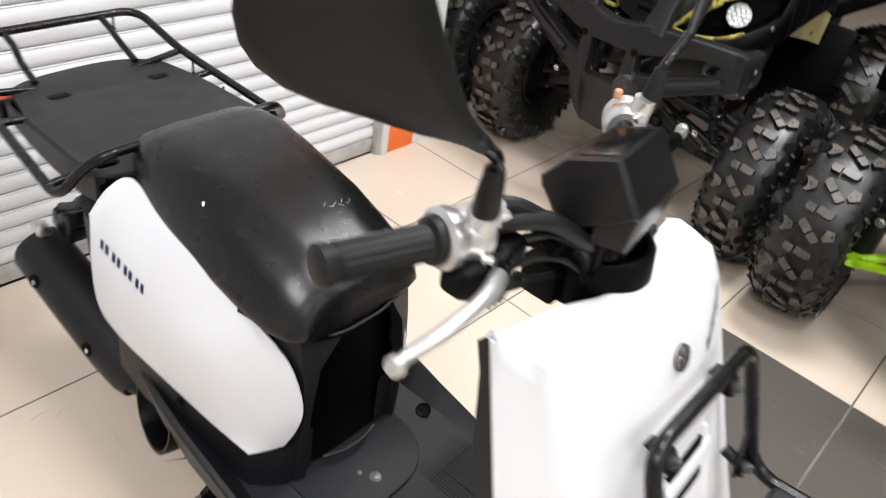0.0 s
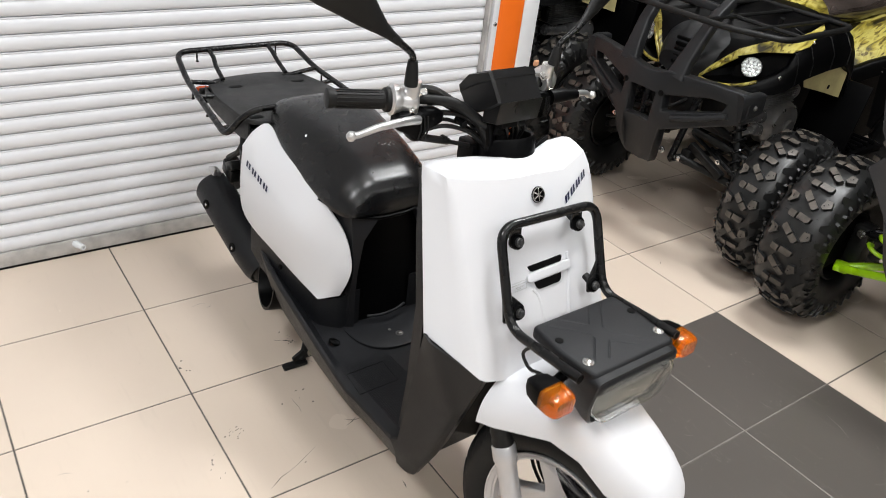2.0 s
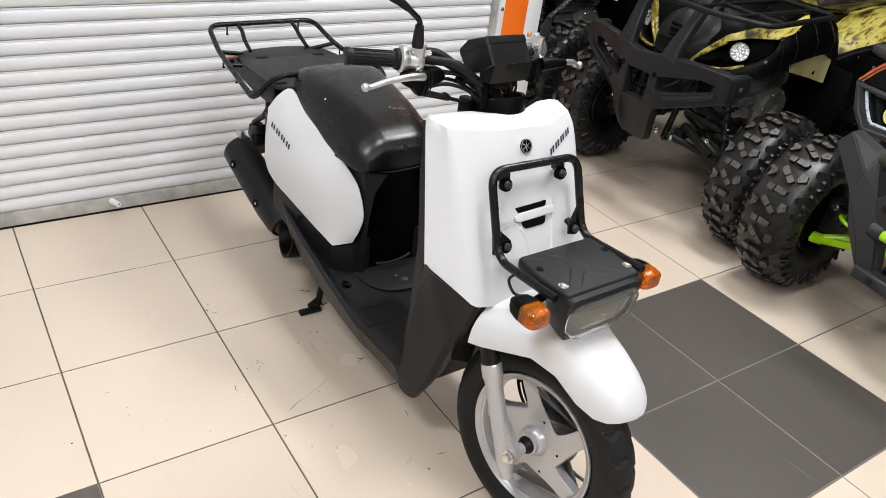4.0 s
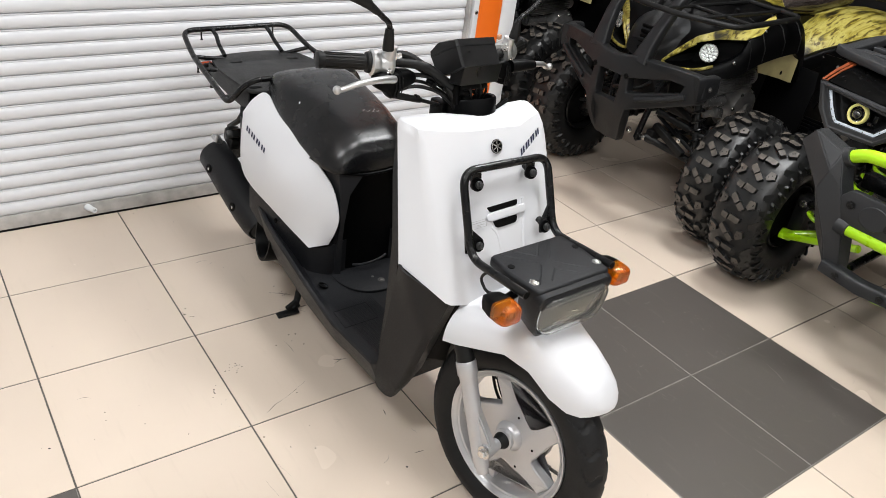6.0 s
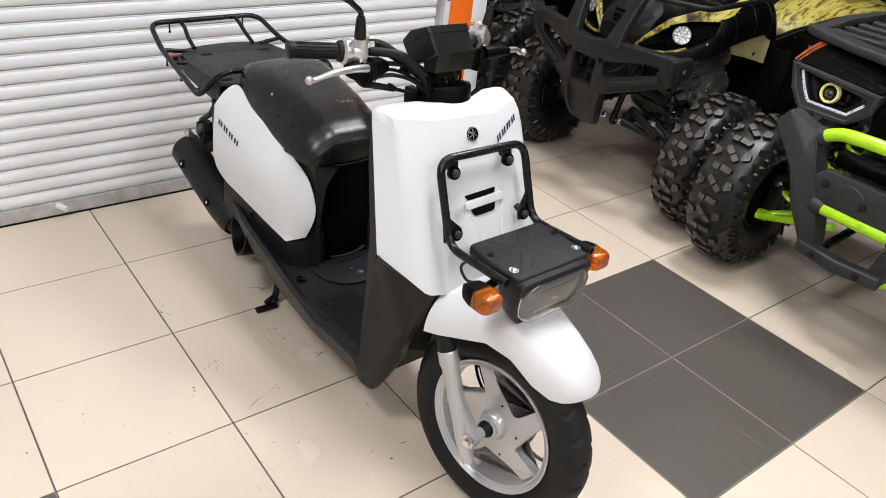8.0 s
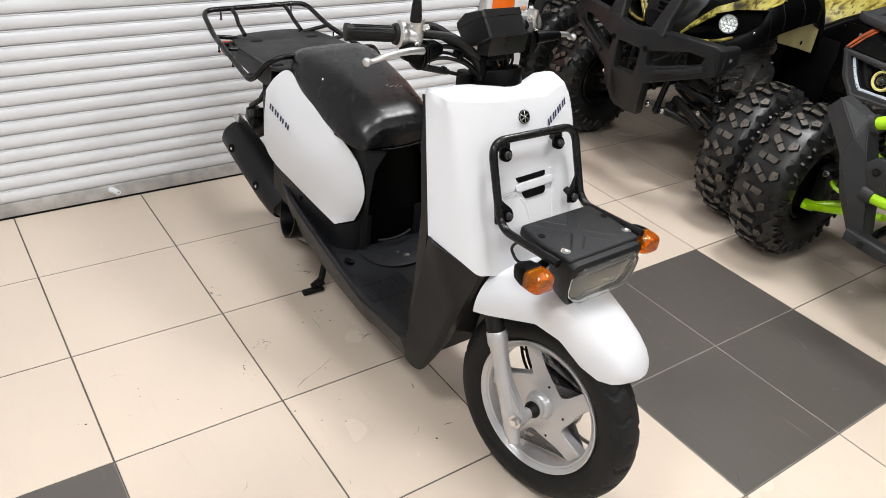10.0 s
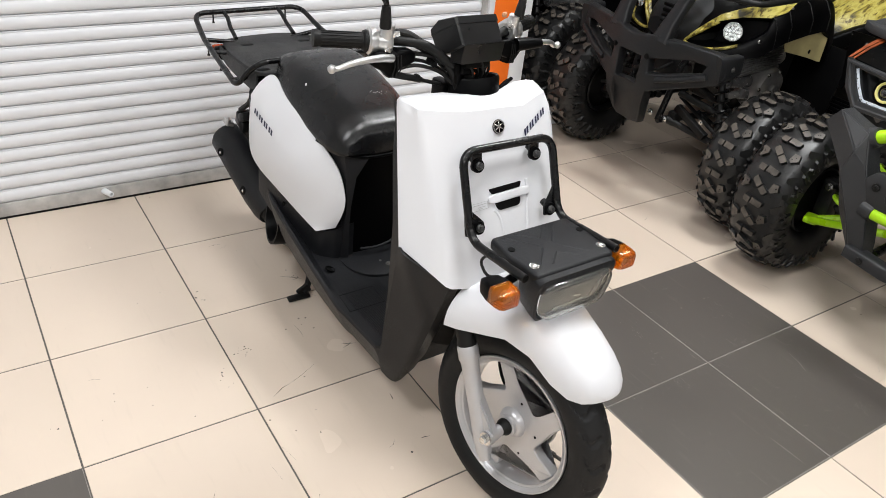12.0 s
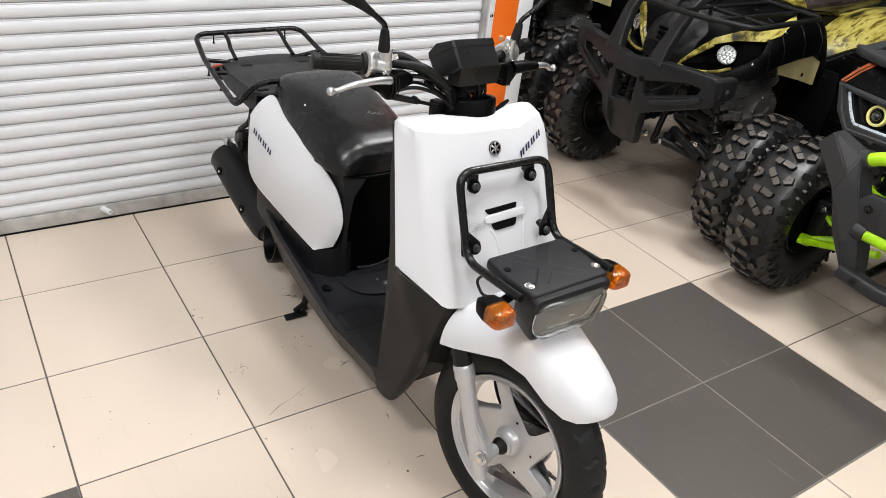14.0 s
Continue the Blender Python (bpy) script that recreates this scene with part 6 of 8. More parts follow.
def camo_quad(m, label):
    q = tagged(empty("quad_bike", m), label, "quad bike", "camouflage quad bikes")
    P = lambda name, bm, mat, lab="", angle=38: part(name, bm, mat, q, lab, angle)
    for k, (x, y, R, W) in enumerate(((0.06, -0.490, 0.297, 0.185), (0.06, 0.490, 0.297, 0.185), (1.22, -0.45, 0.297, 0.25), (1.22, 0.45, 0.297, 0.25))):
        atv_wheel(q, x, y, R, W, k + 1, "front_wheel" if x < 0.5 else "rear_wheel")
    # front bumper
    bu = empty("bumper")
    bu.parent = q
    B = lambda name, bm, lab="": part(name, bm, M_ATVPLASTIC, bu, lab)
    # moulded face: faces in y, z round its openings, swept back to the sides and below
    polys = [
        [(0, 0.645), (0.062, 0.645), (0.098, 0.645), (0.275, 0.688), (0.332, 0.682), (0.345, 0.738), (0.275, 0.742), (0.098, 0.738), (0.062, 0.728), (0, 0.720)],
        [(0.332, 0.682), (0.345, 0.738), (0.400, 0.733), (0.405, 0.66), (0.388, 0.620), (0.320, 0.650)],
        [(0.320, 0.650), (0.388, 0.620), (0.150, 0.525), (0.116, 0.513), (0.104, 0.585), (0.150, 0.595)],
        [(0.062, 0.645), (0.098, 0.645), (0.104, 0.585), (0.116, 0.513), (0.058, 0.527)],
        [(0, 0.527), (0.058, 0.527), (0.060, 0.450), (0.056, 0.365), (0.044, 0.338), (0, 0.330)],
        [(0.058, 0.527), (0.116, 0.513), (0.101, 0.440), (0.080, 0.372), (0.062, 0.340), (0.044, 0.338), (0.056, 0.365), (0.060, 0.450)],
    ]
    fx = lambda y, z: -0.318 + 0.62 * y * y + max(0, 0.46 - z) * 0.55 + (0.012 if (abs(y) < 0.056 and z < 0.54) else 0)
    face_bm = bmesh.new()
    for s in (-1, 1):
        for pl in polys:
            face_bm.faces.new([face_bm.verts.new((fx(y, z), s * y, z)) for y, z in pl])
    bmesh.ops.remove_doubles(face_bm, verts=face_bm.verts, dist=1e-5)
    bmesh.ops.recalc_face_normals(face_bm, faces=face_bm.faces)
    ret = bmesh.ops.extrude_face_region(face_bm, geom=face_bm.faces[:])
    for v in [g for g in ret["geom"] if isinstance(g, bmesh.types.BMVert)]:
        v.co.x += 0.050
    bmesh.ops.recalc_face_normals(face_bm, faces=face_bm.faces)
    sharp = [e for e in face_bm.edges if len(e.link_faces) == 2 and e.calc_face_angle(0) > 0.9]
    bmesh.ops.bevel(face_bm, geom=sharp, offset=0.008, segments=3, affect="EDGES", profile=0.5)
    B("face", face_bm, "grey-black moulded bumper face")
    for s in (-1, 1):
        B("wing_plate", beam([(-0.235, s * 0.375, 0.682), (-0.185, s * 0.388, 0.690), (-0.130, s * 0.385, 0.695)], 0.040, [0.10, 0.095, 0.08]))
        B("wing_shelf", beam([(-0.235, s * 0.345, 0.640), (-0.262, s * 0.25, 0.600), (-0.285, s * 0.15, 0.568)], 0.060, 0.022, (0.2, 0, 1)))
        B("upright", beam([(-0.285, s * 0.118, 0.715), (-0.262, s * 0.124, 0.780), (-0.225, s * 0.135, 0.860), (-0.170, s * 0.140, 0.945), (-0.10, s * 0.135, 0.990)], [0.085, 0.062, 0.050, 0.042, 0.036], [0.045, 0.045, 0.042, 0.040, 0.04], (-1, 0, 0.5)), "grey-black bumper upright")
        part("bolt", bolt((fx(0.09, 0.65) - 0.001, s * 0.090, 0.650), (-1, 0, 0), 0.008, 0.004), M_HOLE, bu)
        part("bolt", bolt((-0.190, s * 0.410, 0.69), (0, s, 0), 0.007, 0.006), M_STEEL, bu)
    B("upper_bar", beam([(-0.150, -0.125, 0.965), (-0.155, 0, 0.970), (-0.150, 0.125, 0.965)], 0.03, 0.03))
    # nose: grille, headlamps in camouflage brows
    nose = []
    for x, w, z0, z1 in ((-0.150, 0.085, 0.690, 0.765), (-0.120, 0.110, 0.680, 0.800), (-0.06, 0.150, 0.670, 0.840), (0.03, 0.185, 0.665, 0.880), (0.12, 0.20, 0.665, 0.912), (0.28, 0.19, 0.67, 0.935), (0.42, 0.16, 0.70, 0.94)):
        nose.append([(x, a * w, (z0 + z1) / 2 + b * (z1 - z0) / 2) for a, b in shaped_ring(1, 1, 3.0, 28)])
    P("nose", loft(nose), M_ATVPLASTIC, "grey-black nose cowl")
    for k in range(5):
        # black blocks on the nose, coloured as the shade in the slots
        P("grille_slot", rbox(0.012, 0.05 + 0.006 * k, 0.014, (-0.148 + 0.004 * k, 0.0, 0.73 + 0.022 * k), (0, -15, 0), 0.003), M_HOLE, "black block for the shaded grille slot")
    for s in (-1, 1):
        hood, crown_rows = [], []
        for low, top, back in (((-0.124, 0.098, 0.706), (-0.118, 0.103, 0.722), (-0.100, 0.085, 0.740)), ((-0.104, 0.150, 0.757), (-0.098, 0.150, 0.776), (-0.060, 0.115, 0.800)), ((-0.074, 0.205, 0.809), (-0.067, 0.197, 0.830), (-0.01, 0.145, 0.858)),
                               ((-0.024, 0.268, 0.838), (-0.020, 0.260, 0.868), (0.06, 0.180, 0.898)), ((0.050, 0.345, 0.852), (0.066, 0.312, 0.893), (0.15, 0.200, 0.924)), ((0.12, 0.362, 0.876), (0.16, 0.325, 0.912), (0.25, 0.21, 0.940)), ((0.24, 0.33, 0.925), (0.26, 0.31, 0.935), (0.38, 0.20, 0.950))):
            hood.append([Vector((x, s * y, z)) for x, y, z in (low, top, Vector(top) + Vector((0.014, -0.008, 0.001)))])
            crown_rows.append([Vector((x, s * y, z)) for x, y, z in (Vector(top) + Vector((0.008, -0.006, -0.003)), Vector(top).lerp(Vector(back), 0.6) + Vector((0, 0, 0.006)), back, (back[0] + 0.03, 0.01, back[2] + 0.012))])
        P("hood", shell(crown_rows, 0.004), M_SATIN, "black hood above the lamps", 50)
        P("hood_panel", shell(hood, 0.005), M_CAMO, "yellow camouflage hood panel")
        hlp = empty("headlamp")
        hlp.parent = q
        c = Vector((-0.028, s * 0.248, 0.776))
        ey = [(-0.124, 0.103, 0.704), (-0.102, 0.152, 0.756), (-0.072, 0.205, 0.806), (-0.015, 0.275, 0.838), (0.052, 0.350, 0.848), (0.042, 0.350, 0.800), (0.015, 0.325, 0.765), (-0.030, 0.285, 0.730), (-0.082, 0.236, 0.706), (-0.112, 0.160, 0.694)]
        part("brow", tube(curve_points([(x, s * y, z) for x, y, z in ey[7:] + ey[:3]], 0.012), 0.0065, 8), M_CAMO, hlp, "yellow camouflage lamp surround")
        b = bmesh.new()
        ring0 = [b.verts.new((x + 0.006, s * y, z)) for x, y, z in ey]
        ring1 = [b.verts.new((x * 0.6 + 0.055, s * (0.24 + (y - 0.24) * 0.72), 0.772 + (z - 0.772) * 0.72)) for x, y, z in ey]
        for k in range(len(ey)):
            b.faces.new((ring0[k], ring0[(k + 1) % len(ey)], ring1[(k + 1) % len(ey)], ring1[k]))
        b.faces.new(ring1)
        part("socket", b, M_SATIN, hlp, "black lamp socket", 20)
        fm = Matrix.Translation(c) @ Vector((-0.90, s * 0.42, 0.1)).to_track_quat("Z", "Y").to_matrix().to_4x4() @ Matrix.Diagonal((0.82, 0.82, 0.9, 1))
        part("reflector", lathe([(0, -0.008), (0.020, -0.008), (0.040, 0.002), (0.044, 0.010), (0.046, 0.010), (0.046, -0.05), (0, -0.055)], 32, fm), M_REFLECTOR, hlp, "bright lamp bowl")
        for k in range(19):
            rr, a = (0, 0) if k == 18 else ((0.017, 60 * k) if k < 6 else (0.033, 30 * k))
            # cells coloured white for the light they would reflect
            part("facet", lathe([(0, 0.007), (0.0045, 0.005), (0.0078, 0.0), (0.0078, -0.006)], 6, fm @ pose(rr * math.cos(radians(a)), rr * math.sin(radians(a)), 0)), M_FACET, hlp, "faceted lamp cell, painted white for mirrored light", 15)
        part("lens", lathe([(0, 0.019), (0.028, 0.016), (0.043, 0.010), (0.043, 0.008), (0, 0.016)], 32, fm), M_CLEAR, hlp, "clear round lens")
        # wide black front wing over the wheel
        wing = []
        wst = ((-0.115, 0.694, 0.680, 0.155, 0.176), (-0.082, 0.704, 0.680, 0.238, 0.262), (-0.030, 0.727, 0.682, 0.287, 0.314), (0.016, 0.762, 0.690, 0.327, 0.348), (0.044, 0.798, 0.704, 0.351, 0.366), (0.062, 0.846, 0.722, 0.354, 0.376), (0.13, 0.906, 0.752, 0.315, 0.386), (0.25, 0.928, 0.775, 0.310, 0.392), (0.36, 0.934, 0.785, 0.305, 0.394), (0.42, 0.930, 0.750, 0.302, 0.392), (0.46, 0.912, 0.660, 0.30, 0.386), (0.495, 0.880, 0.600, 0.30, 0.375))
        for x, zt, zl, y0, y1 in wst:
            k = min(1, max(0, (x - 0.065) / 0.07))
            wing.append([(x, s * (y0 - 0.006 - 0.10 * k), zt + 0.012 * k), (x, s * (y0 - 0.003 - 0.03 * k), zt + 0.012 * k), (x, s * y0, zt), (x, s * (y0 + (y1 - y0) * 0.6), zt - (zt - zl) * 0.22), (x, s * (y1 - 0.004), zt - (zt - zl) * 0.55), (x, s * y1, zl + 0.006), (x, s * (y1 - 0.012), zl)])
        P("front_wing", shell(wing, 0.005), M_SATIN, "black front wing", 45)
        for k in (5, 6, 7, 8):
            x, zt, zl, y0, y1 = wst[k]
            P("wing_seam", tube([(x, s * (y0 - 0.04), zt + 0.013), (x, s * (y0 + 0.002), zt + 0.001), (x + 0.004, s * (y0 + (y1 - y0) * 0.6 + 0.002), zt - (zt - zl) * 0.22), (x + 0.01, s * (y1 - 0.002), zt - (zt - zl) * 0.55), (x + 0.012, s * (y1 + 0.001), zl + 0.01)], 0.0022, 6), M_ENGINE, "grey moulding line")
        P("wing_bolt", bolt((0.020, s * 0.344, 0.760), (-0.4, s, 0.1), 0.006, 0.005, False), M_CHROME, "bright bolt")
        P("wing_bolt", bolt((0.155, s * 0.352, 0.885), (-0.1, s * 0.7, 0.7), 0.005, 0.004, False), M_CHROME)
        flap = [[(0.195, 0.338, 0.768), (0.26, 0.348, 0.800), (0.33, 0.362, 0.822), (0.395, 0.384, 0.828), (0.412, 0.388, 0.815)], [(0.203, 0.340, 0.735), (0.265, 0.350, 0.745), (0.335, 0.364, 0.750), (0.400, 0.384, 0.745), (0.416, 0.388, 0.738)], [(0.215, 0.343, 0.703), (0.27, 0.352, 0.691), (0.34, 0.366, 0.675), (0.402, 0.384, 0.658), (0.418, 0.388, 0.655)]]
        P("inner_flap", shell([[(x, s * y, z) for x, y, z in r] for r in flap], 0.004), M_TAN, "tan flap inside the wing")
        P("flap_mark", bolt((0.345, s * 0.370, 0.700), (0, s, 0), 0.006, 0.002), M_HOLE, "small dark mark")
        P("side_fairing", shell([[(x, s * (0.168 + 0.01 * math.sin(x * 5)), z) for x in (0.40, 0.55, 0.70, 0.85, 1.0, 1.2, 1.48)] for z in (0.27, 0.36, 0.50, 0.65, 0.80, 0.87)], 0.005), M_SATIN, "black side fairing")
        P("clutch_cover", lathe([(0, 0.235), (0.05, 0.232), (0.085, 0.222), (0.100, 0.200), (0.104, 0.15), (0.104, 0.0), (0, 0.0)], 36, Matrix.Translation((0.40, 0, 0.47)) @ pose(0, 0, 0, -90 * s, 0, 0)), M_FIN, "rounded grey clutch cover")
        for k in range(7):
            ca = 2 * math.pi * k / 7 + 0.3
            P("cover_bolt", bolt((0.40 + 0.086 * math.cos(ca), s * 0.222, 0.47 + 0.086 * math.sin(ca)), (0, s, 0), 0.006, 0.006), M_CHROME, "bright cover bolt")
        P("cover_boss", lathe([(0, 0.250), (0.030, 0.249), (0.036, 0.242), (0.036, 0.22), (0, 0.22)], 28, Matrix.Translation((0.40, 0, 0.47)) @ pose(0, 0, 0, -90 * s, 0, 0)), M_FIN, "raised round boss")
        P("inner_guard", rbox(0.012, 0.24, 0.40, (0.455, s * 0.36, 0.52), (0, 8, 0), 0.004), M_SATIN, "black splash guard")
        P("footwell", rbox(0.42, 0.20, 0.03, (0.62, s * 0.36, 0.40), bevel=0.008), M_SATIN, "black footrest")
        for k in range(7):
            P("foot_rib", rbox(0.012, 0.17, 0.02, (0.47 + 0.05 * k, s * 0.36, 0.425), bevel=0.003), M_SATIN)
        rear = []
        for x, z, y1 in ((0.60, 0.70, 0.24), (0.72, 0.79, 0.34), (0.86, 0.86, 0.44), (1.02, 0.885, 0.50), (1.20, 0.885, 0.52), (1.36, 0.86, 0.52), (1.50, 0.80, 0.50)):
            rear.append([(x, s * (0.10 + (y1 - 0.10) * k), z + 0.03 * math.sin(math.pi * k) - 0.05 * k ** 3) for k in (0, 0.25, 0.5, 0.75, 0.92, 1)])
        P("rear_wing", shell(rear, 0.006), M_CAMO, "yellow camouflage rear wing", 45)
        edge = [Vector((x - 0.01, s * (y1 + 0.004), z - 0.055)) for x, z, y1 in ((0.60, 0.70, 0.24), (0.72, 0.79, 0.34), (0.86, 0.86, 0.44), (1.02, 0.885, 0.50), (1.20, 0.885, 0.52), (1.36, 0.86, 0.52), (1.50, 0.80, 0.50))]
        P("rear_flare", beam(edge, 0.05, 0.07), M_SATIN, "black rear wing flare")
        P("side_cover", shell([[(x, s * y, z) for x, y, z in ((0.40 + 0.06 * i, 0.17 - 0.004 * i, 0.92 - 0.02 * i), (0.42 + 0.06 * i, 0.20, 0.84 - 0.015 * i), (0.44 + 0.06 * i, 0.19, 0.74 - 0.01 * i))] for i in range(6)], 0.005), M_CAMO, "yellow camouflage side cover")
        # suspension
        for z, x0 in ((0.365, -0.12), (0.365, 0.08), (0.48, -0.08), (0.48, 0.06)):
            P("wishbone_tube", tube([(x0, s * 0.115, z), (x0 * 0.25 + 0.05, s * 0.41, z - 0.075)], 0.015, 10), M_MATT, "black wishbone tube")
        P("wishbone_bolt", bolt((-0.135, s * 0.115, 0.365), (-1, 0, 0), 0.010, 0.012), M_CHROME, "bright bolt")
        P("wishbone_bolt", bolt((-0.105, s * 0.150, 0.357), (-1, 0, 0), 0.0065, 0.010), M_CHROME)
        P("wishbone_bolt", bolt((-0.105, s * 0.280, 0.410), (-1, 0, 0), 0.0065, 0.010), M_CHROME)
        P("wishbone_bracket", merge(rbox(0.03, 0.19, 0.03, (-0.085, s * 0.215, 0.385), (-22 * s, 0, 0), 0.005), rbox(0.05, 0.04, 0.06, (-0.09, s * 0.13, 0.37), bevel=0.006)), M_MATT, "black wishbone bracket")
        P("wishbone_bolt", bolt((-0.130, s * 0.03, 0.365), (-1, 0, 0), 0.010, 0.012), M_CHROME)
        P("tie_rod", tube([(-0.02, s * 0.08, 0.44), (-0.06, s * 0.36, 0.36)], 0.008, 8), M_MATT, "steel tie rod")
        P("shock_spring", spring((-0.03, s * 0.33, 0.36), (0.03, s * 0.19, 0.68), 0.028, 0.006, 9), M_TUBE, "black coil spring")
        P("shock_body", tube([(-0.03, s * 0.33, 0.34), (0.03, s * 0.19, 0.70)], 0.016, 12), M_ENGINE, "black shock absorber")
        P("knuckle", rbox(0.06, 0.05, 0.17, (0.06, s * 0.41, 0.33), bevel=0.012), M_ENGINE, "black steering knuckle")
        P("frame_tube", tube([(-0.16, s * 0.10, 0.36), (0.10, s * 0.14, 0.36), (0.60, s * 0.15, 0.36), (1.0, s * 0.14, 0.42)], 0.015, 10), M_TUBE, "black frame tube")
        P("frame_tube", tube([(-0.16, s * 0.10, 0.36), (-0.12, s * 0.12, 0.60), (0.05, s * 0.13, 0.84)], 0.014, 10), M_TUBE)
    # engine with cooling fins
    P("engine_case", merge(rbox(0.34, 0.26, 0.20, (0.44, 0, 0.45), bevel=0.03, seg=3), rbox(0.16, 0.31, 0.15, (0.42, 0, 0.47), bevel=0.04, seg=3)), M_ENGINE, "dark engine case")
    for k in range(12):
        P("cooling_fin", rbox(0.27, 0.40, 0.0035, (0.31, 0, 0.560 + 0.0105 * k), (0, -5, 0), 0.001), M_FIN, "grey cooling fin")
    for s in (-1, 1):
        P("cam_cover", lathe([(0, 0.016), (0.014, 0.014), (0.026, 0.008), (0.031, 0.0), (0.031, -0.03)], 28, pose(0.455, s * 0.185, 0.606) @ pose(0, 0, 0, s * -90, 0, 0)), M_ALU, "bright round cam cover")
        P("crankcase_cover", lathe([(0, 0.018), (0.040, 0.018), (0.048, 0.014), (0.052, 0.004), (0.085, 0.002), (0.092, -0.004), (0.094, -0.05)], 40, pose(0.43, s * 0.180, 0.480) @ pose(0, 0, 0, s * -90, 0, 0)), M_CASTING, "satin grey crankcase cover")
        for k in range(8):
            a = radians(45 * k + 12)
            P("cover_bolt", bolt((0.43 + 0.080 * math.cos(a), s * 0.181, 0.480 + 0.080 * math.sin(a)), (0, s, 0), 0.0055, 0.006), M_CHROME)
        P("starter_motor", merge(tube([(0.16, s * 0.16, 0.515), (0.30, s * 0.16, 0.505)], 0.030, 20), tube([(0.145, s * 0.16, 0.516), (0.165, s * 0.16, 0.515)], 0.020, 16)), M_CASTING, "grey starter motor")
        P("engine_boss", merge(rbox(0.07, 0.05, 0.05, (0.28, s * 0.165, 0.450), (0, 12, 0), 0.012, 3), tube([(0.20, s * 0.15, 0.44), (0.25, s * 0.165, 0.45)], 0.018, 14)), M_CASTING, "satin grey engine casting")
        P("carburettor", merge(rbox(0.06, 0.05, 0.07, (0.19, s * 0.13, 0.585), (0, 0, 10), 0.010, 3), tube([(0.19, s * 0.13, 0.60), (0.19, s * 0.13, 0.65)], 0.018, 14)), M_ENGINE, "dark carburettor")
    P("cylinder", rbox(0.13, 0.36, 0.15, (0.36, 0, 0.62), bevel=0.01), M_ENGINE, "black cylinder")
    P("oil_cooler", merge(rbox(0.03, 0.22, 0.14, (-0.10, 0, 0.58), bevel=0.006)), M_ENGINE, "dark oil cooler")
    P("hose", tube(curve_points([(-0.12, -0.07, 0.60), (-0.19, -0.05, 0.57), (-0.20, 0.05, 0.55), (-0.14, 0.09, 0.52)], 0.01), 0.007, 8), M_RUBBER, "black hose")
    P("tank_cover", loft([[(x, w * a, z + h * b) for a, b in shaped_ring(1, 1, 2.6, 24)] for x, w, z, h in ((0.36, 0.12, 0.90, 0.05), (0.44, 0.16, 0.92, 0.07), (0.56, 0.15, 0.90, 0.08), (0.66, 0.12, 0.86, 0.06))]), M_CAMO, "yellow camouflage tank cover")
    P("saddle", loft([[(x, w * a, z + h * b) for a, b in shaped_ring(1, 1, 3.0, 24)] for x, w, z, h in ((0.60, 0.11, 0.90, 0.03), (0.68, 0.14, 0.91, 0.05), (0.84, 0.16, 0.91, 0.06), (1.05, 0.17, 0.94, 0.07), (1.18, 0.15, 0.94, 0.06))]), M_WRAP, "black saddle in a clear dust wrapper")
    P("handlebar", tube(curve_points([(0.52, -0.36, 1.08), (0.46, -0.22, 1.09), (0.42, -0.08, 1.03), (0.42, 0.08, 1.03), (0.46, 0.22, 1.09), (0.52, 0.36, 1.08)], 0.02), 0.012, 10), M_TUBE, "black handlebar")
    # luggage racks
    for x0, x1, zz, nm in ((-0.28, 0.285, 0.942, "front_rack"), (1.02, 1.56, 0.98, "rear_rack")):
        rk = empty(nm)
        rk.parent = q
        o = rounded_line([(x0, -0.24, zz), (x0 + 0.09, -0.45, zz), (x1, -0.41, zz + 0.006), (x1, 0.41, zz + 0.006), (x0 + 0.09, 0.45, zz), (x0, 0.24, zz)], 0.05, 5, True)
        part("rail", tube(o, 0.011, 10, closed=True), M_MATT, rk, "matt black rack rail")
        for k in range(5):
            y = -0.31 + 0.155 * k
            part("bar", tube([(x0 + 0.004 + max(0, abs(y) - 0.24) * 0.43, y, zz), (x1, y, zz + 0.006)], 0.008, 8), M_MATT, rk)
        for s in (-1, 1):
            part("stay", tube([(x0 + 0.40, s * 0.22, zz), (x0 + 0.41, s * 0.20, zz - 0.07)], 0.009, 8), M_MATT, rk)
            part("cross_bar", tube([(x0 + 0.20, 0, zz - 0.001), (x0 + 0.20, s * 0.44, zz - 0.001)], 0.008, 8), M_MATT, rk)
    return q


quad = camo_quad(pose(2.17, -0.272, 0), "black quad bike with yellow camouflage panels and knobbly tyres")
quad2 = copy_thing(quad, pose(2.22, 1.03, 0))
tagged(quad2, "black and yellow camouflage quad bike parked beside the pillar")


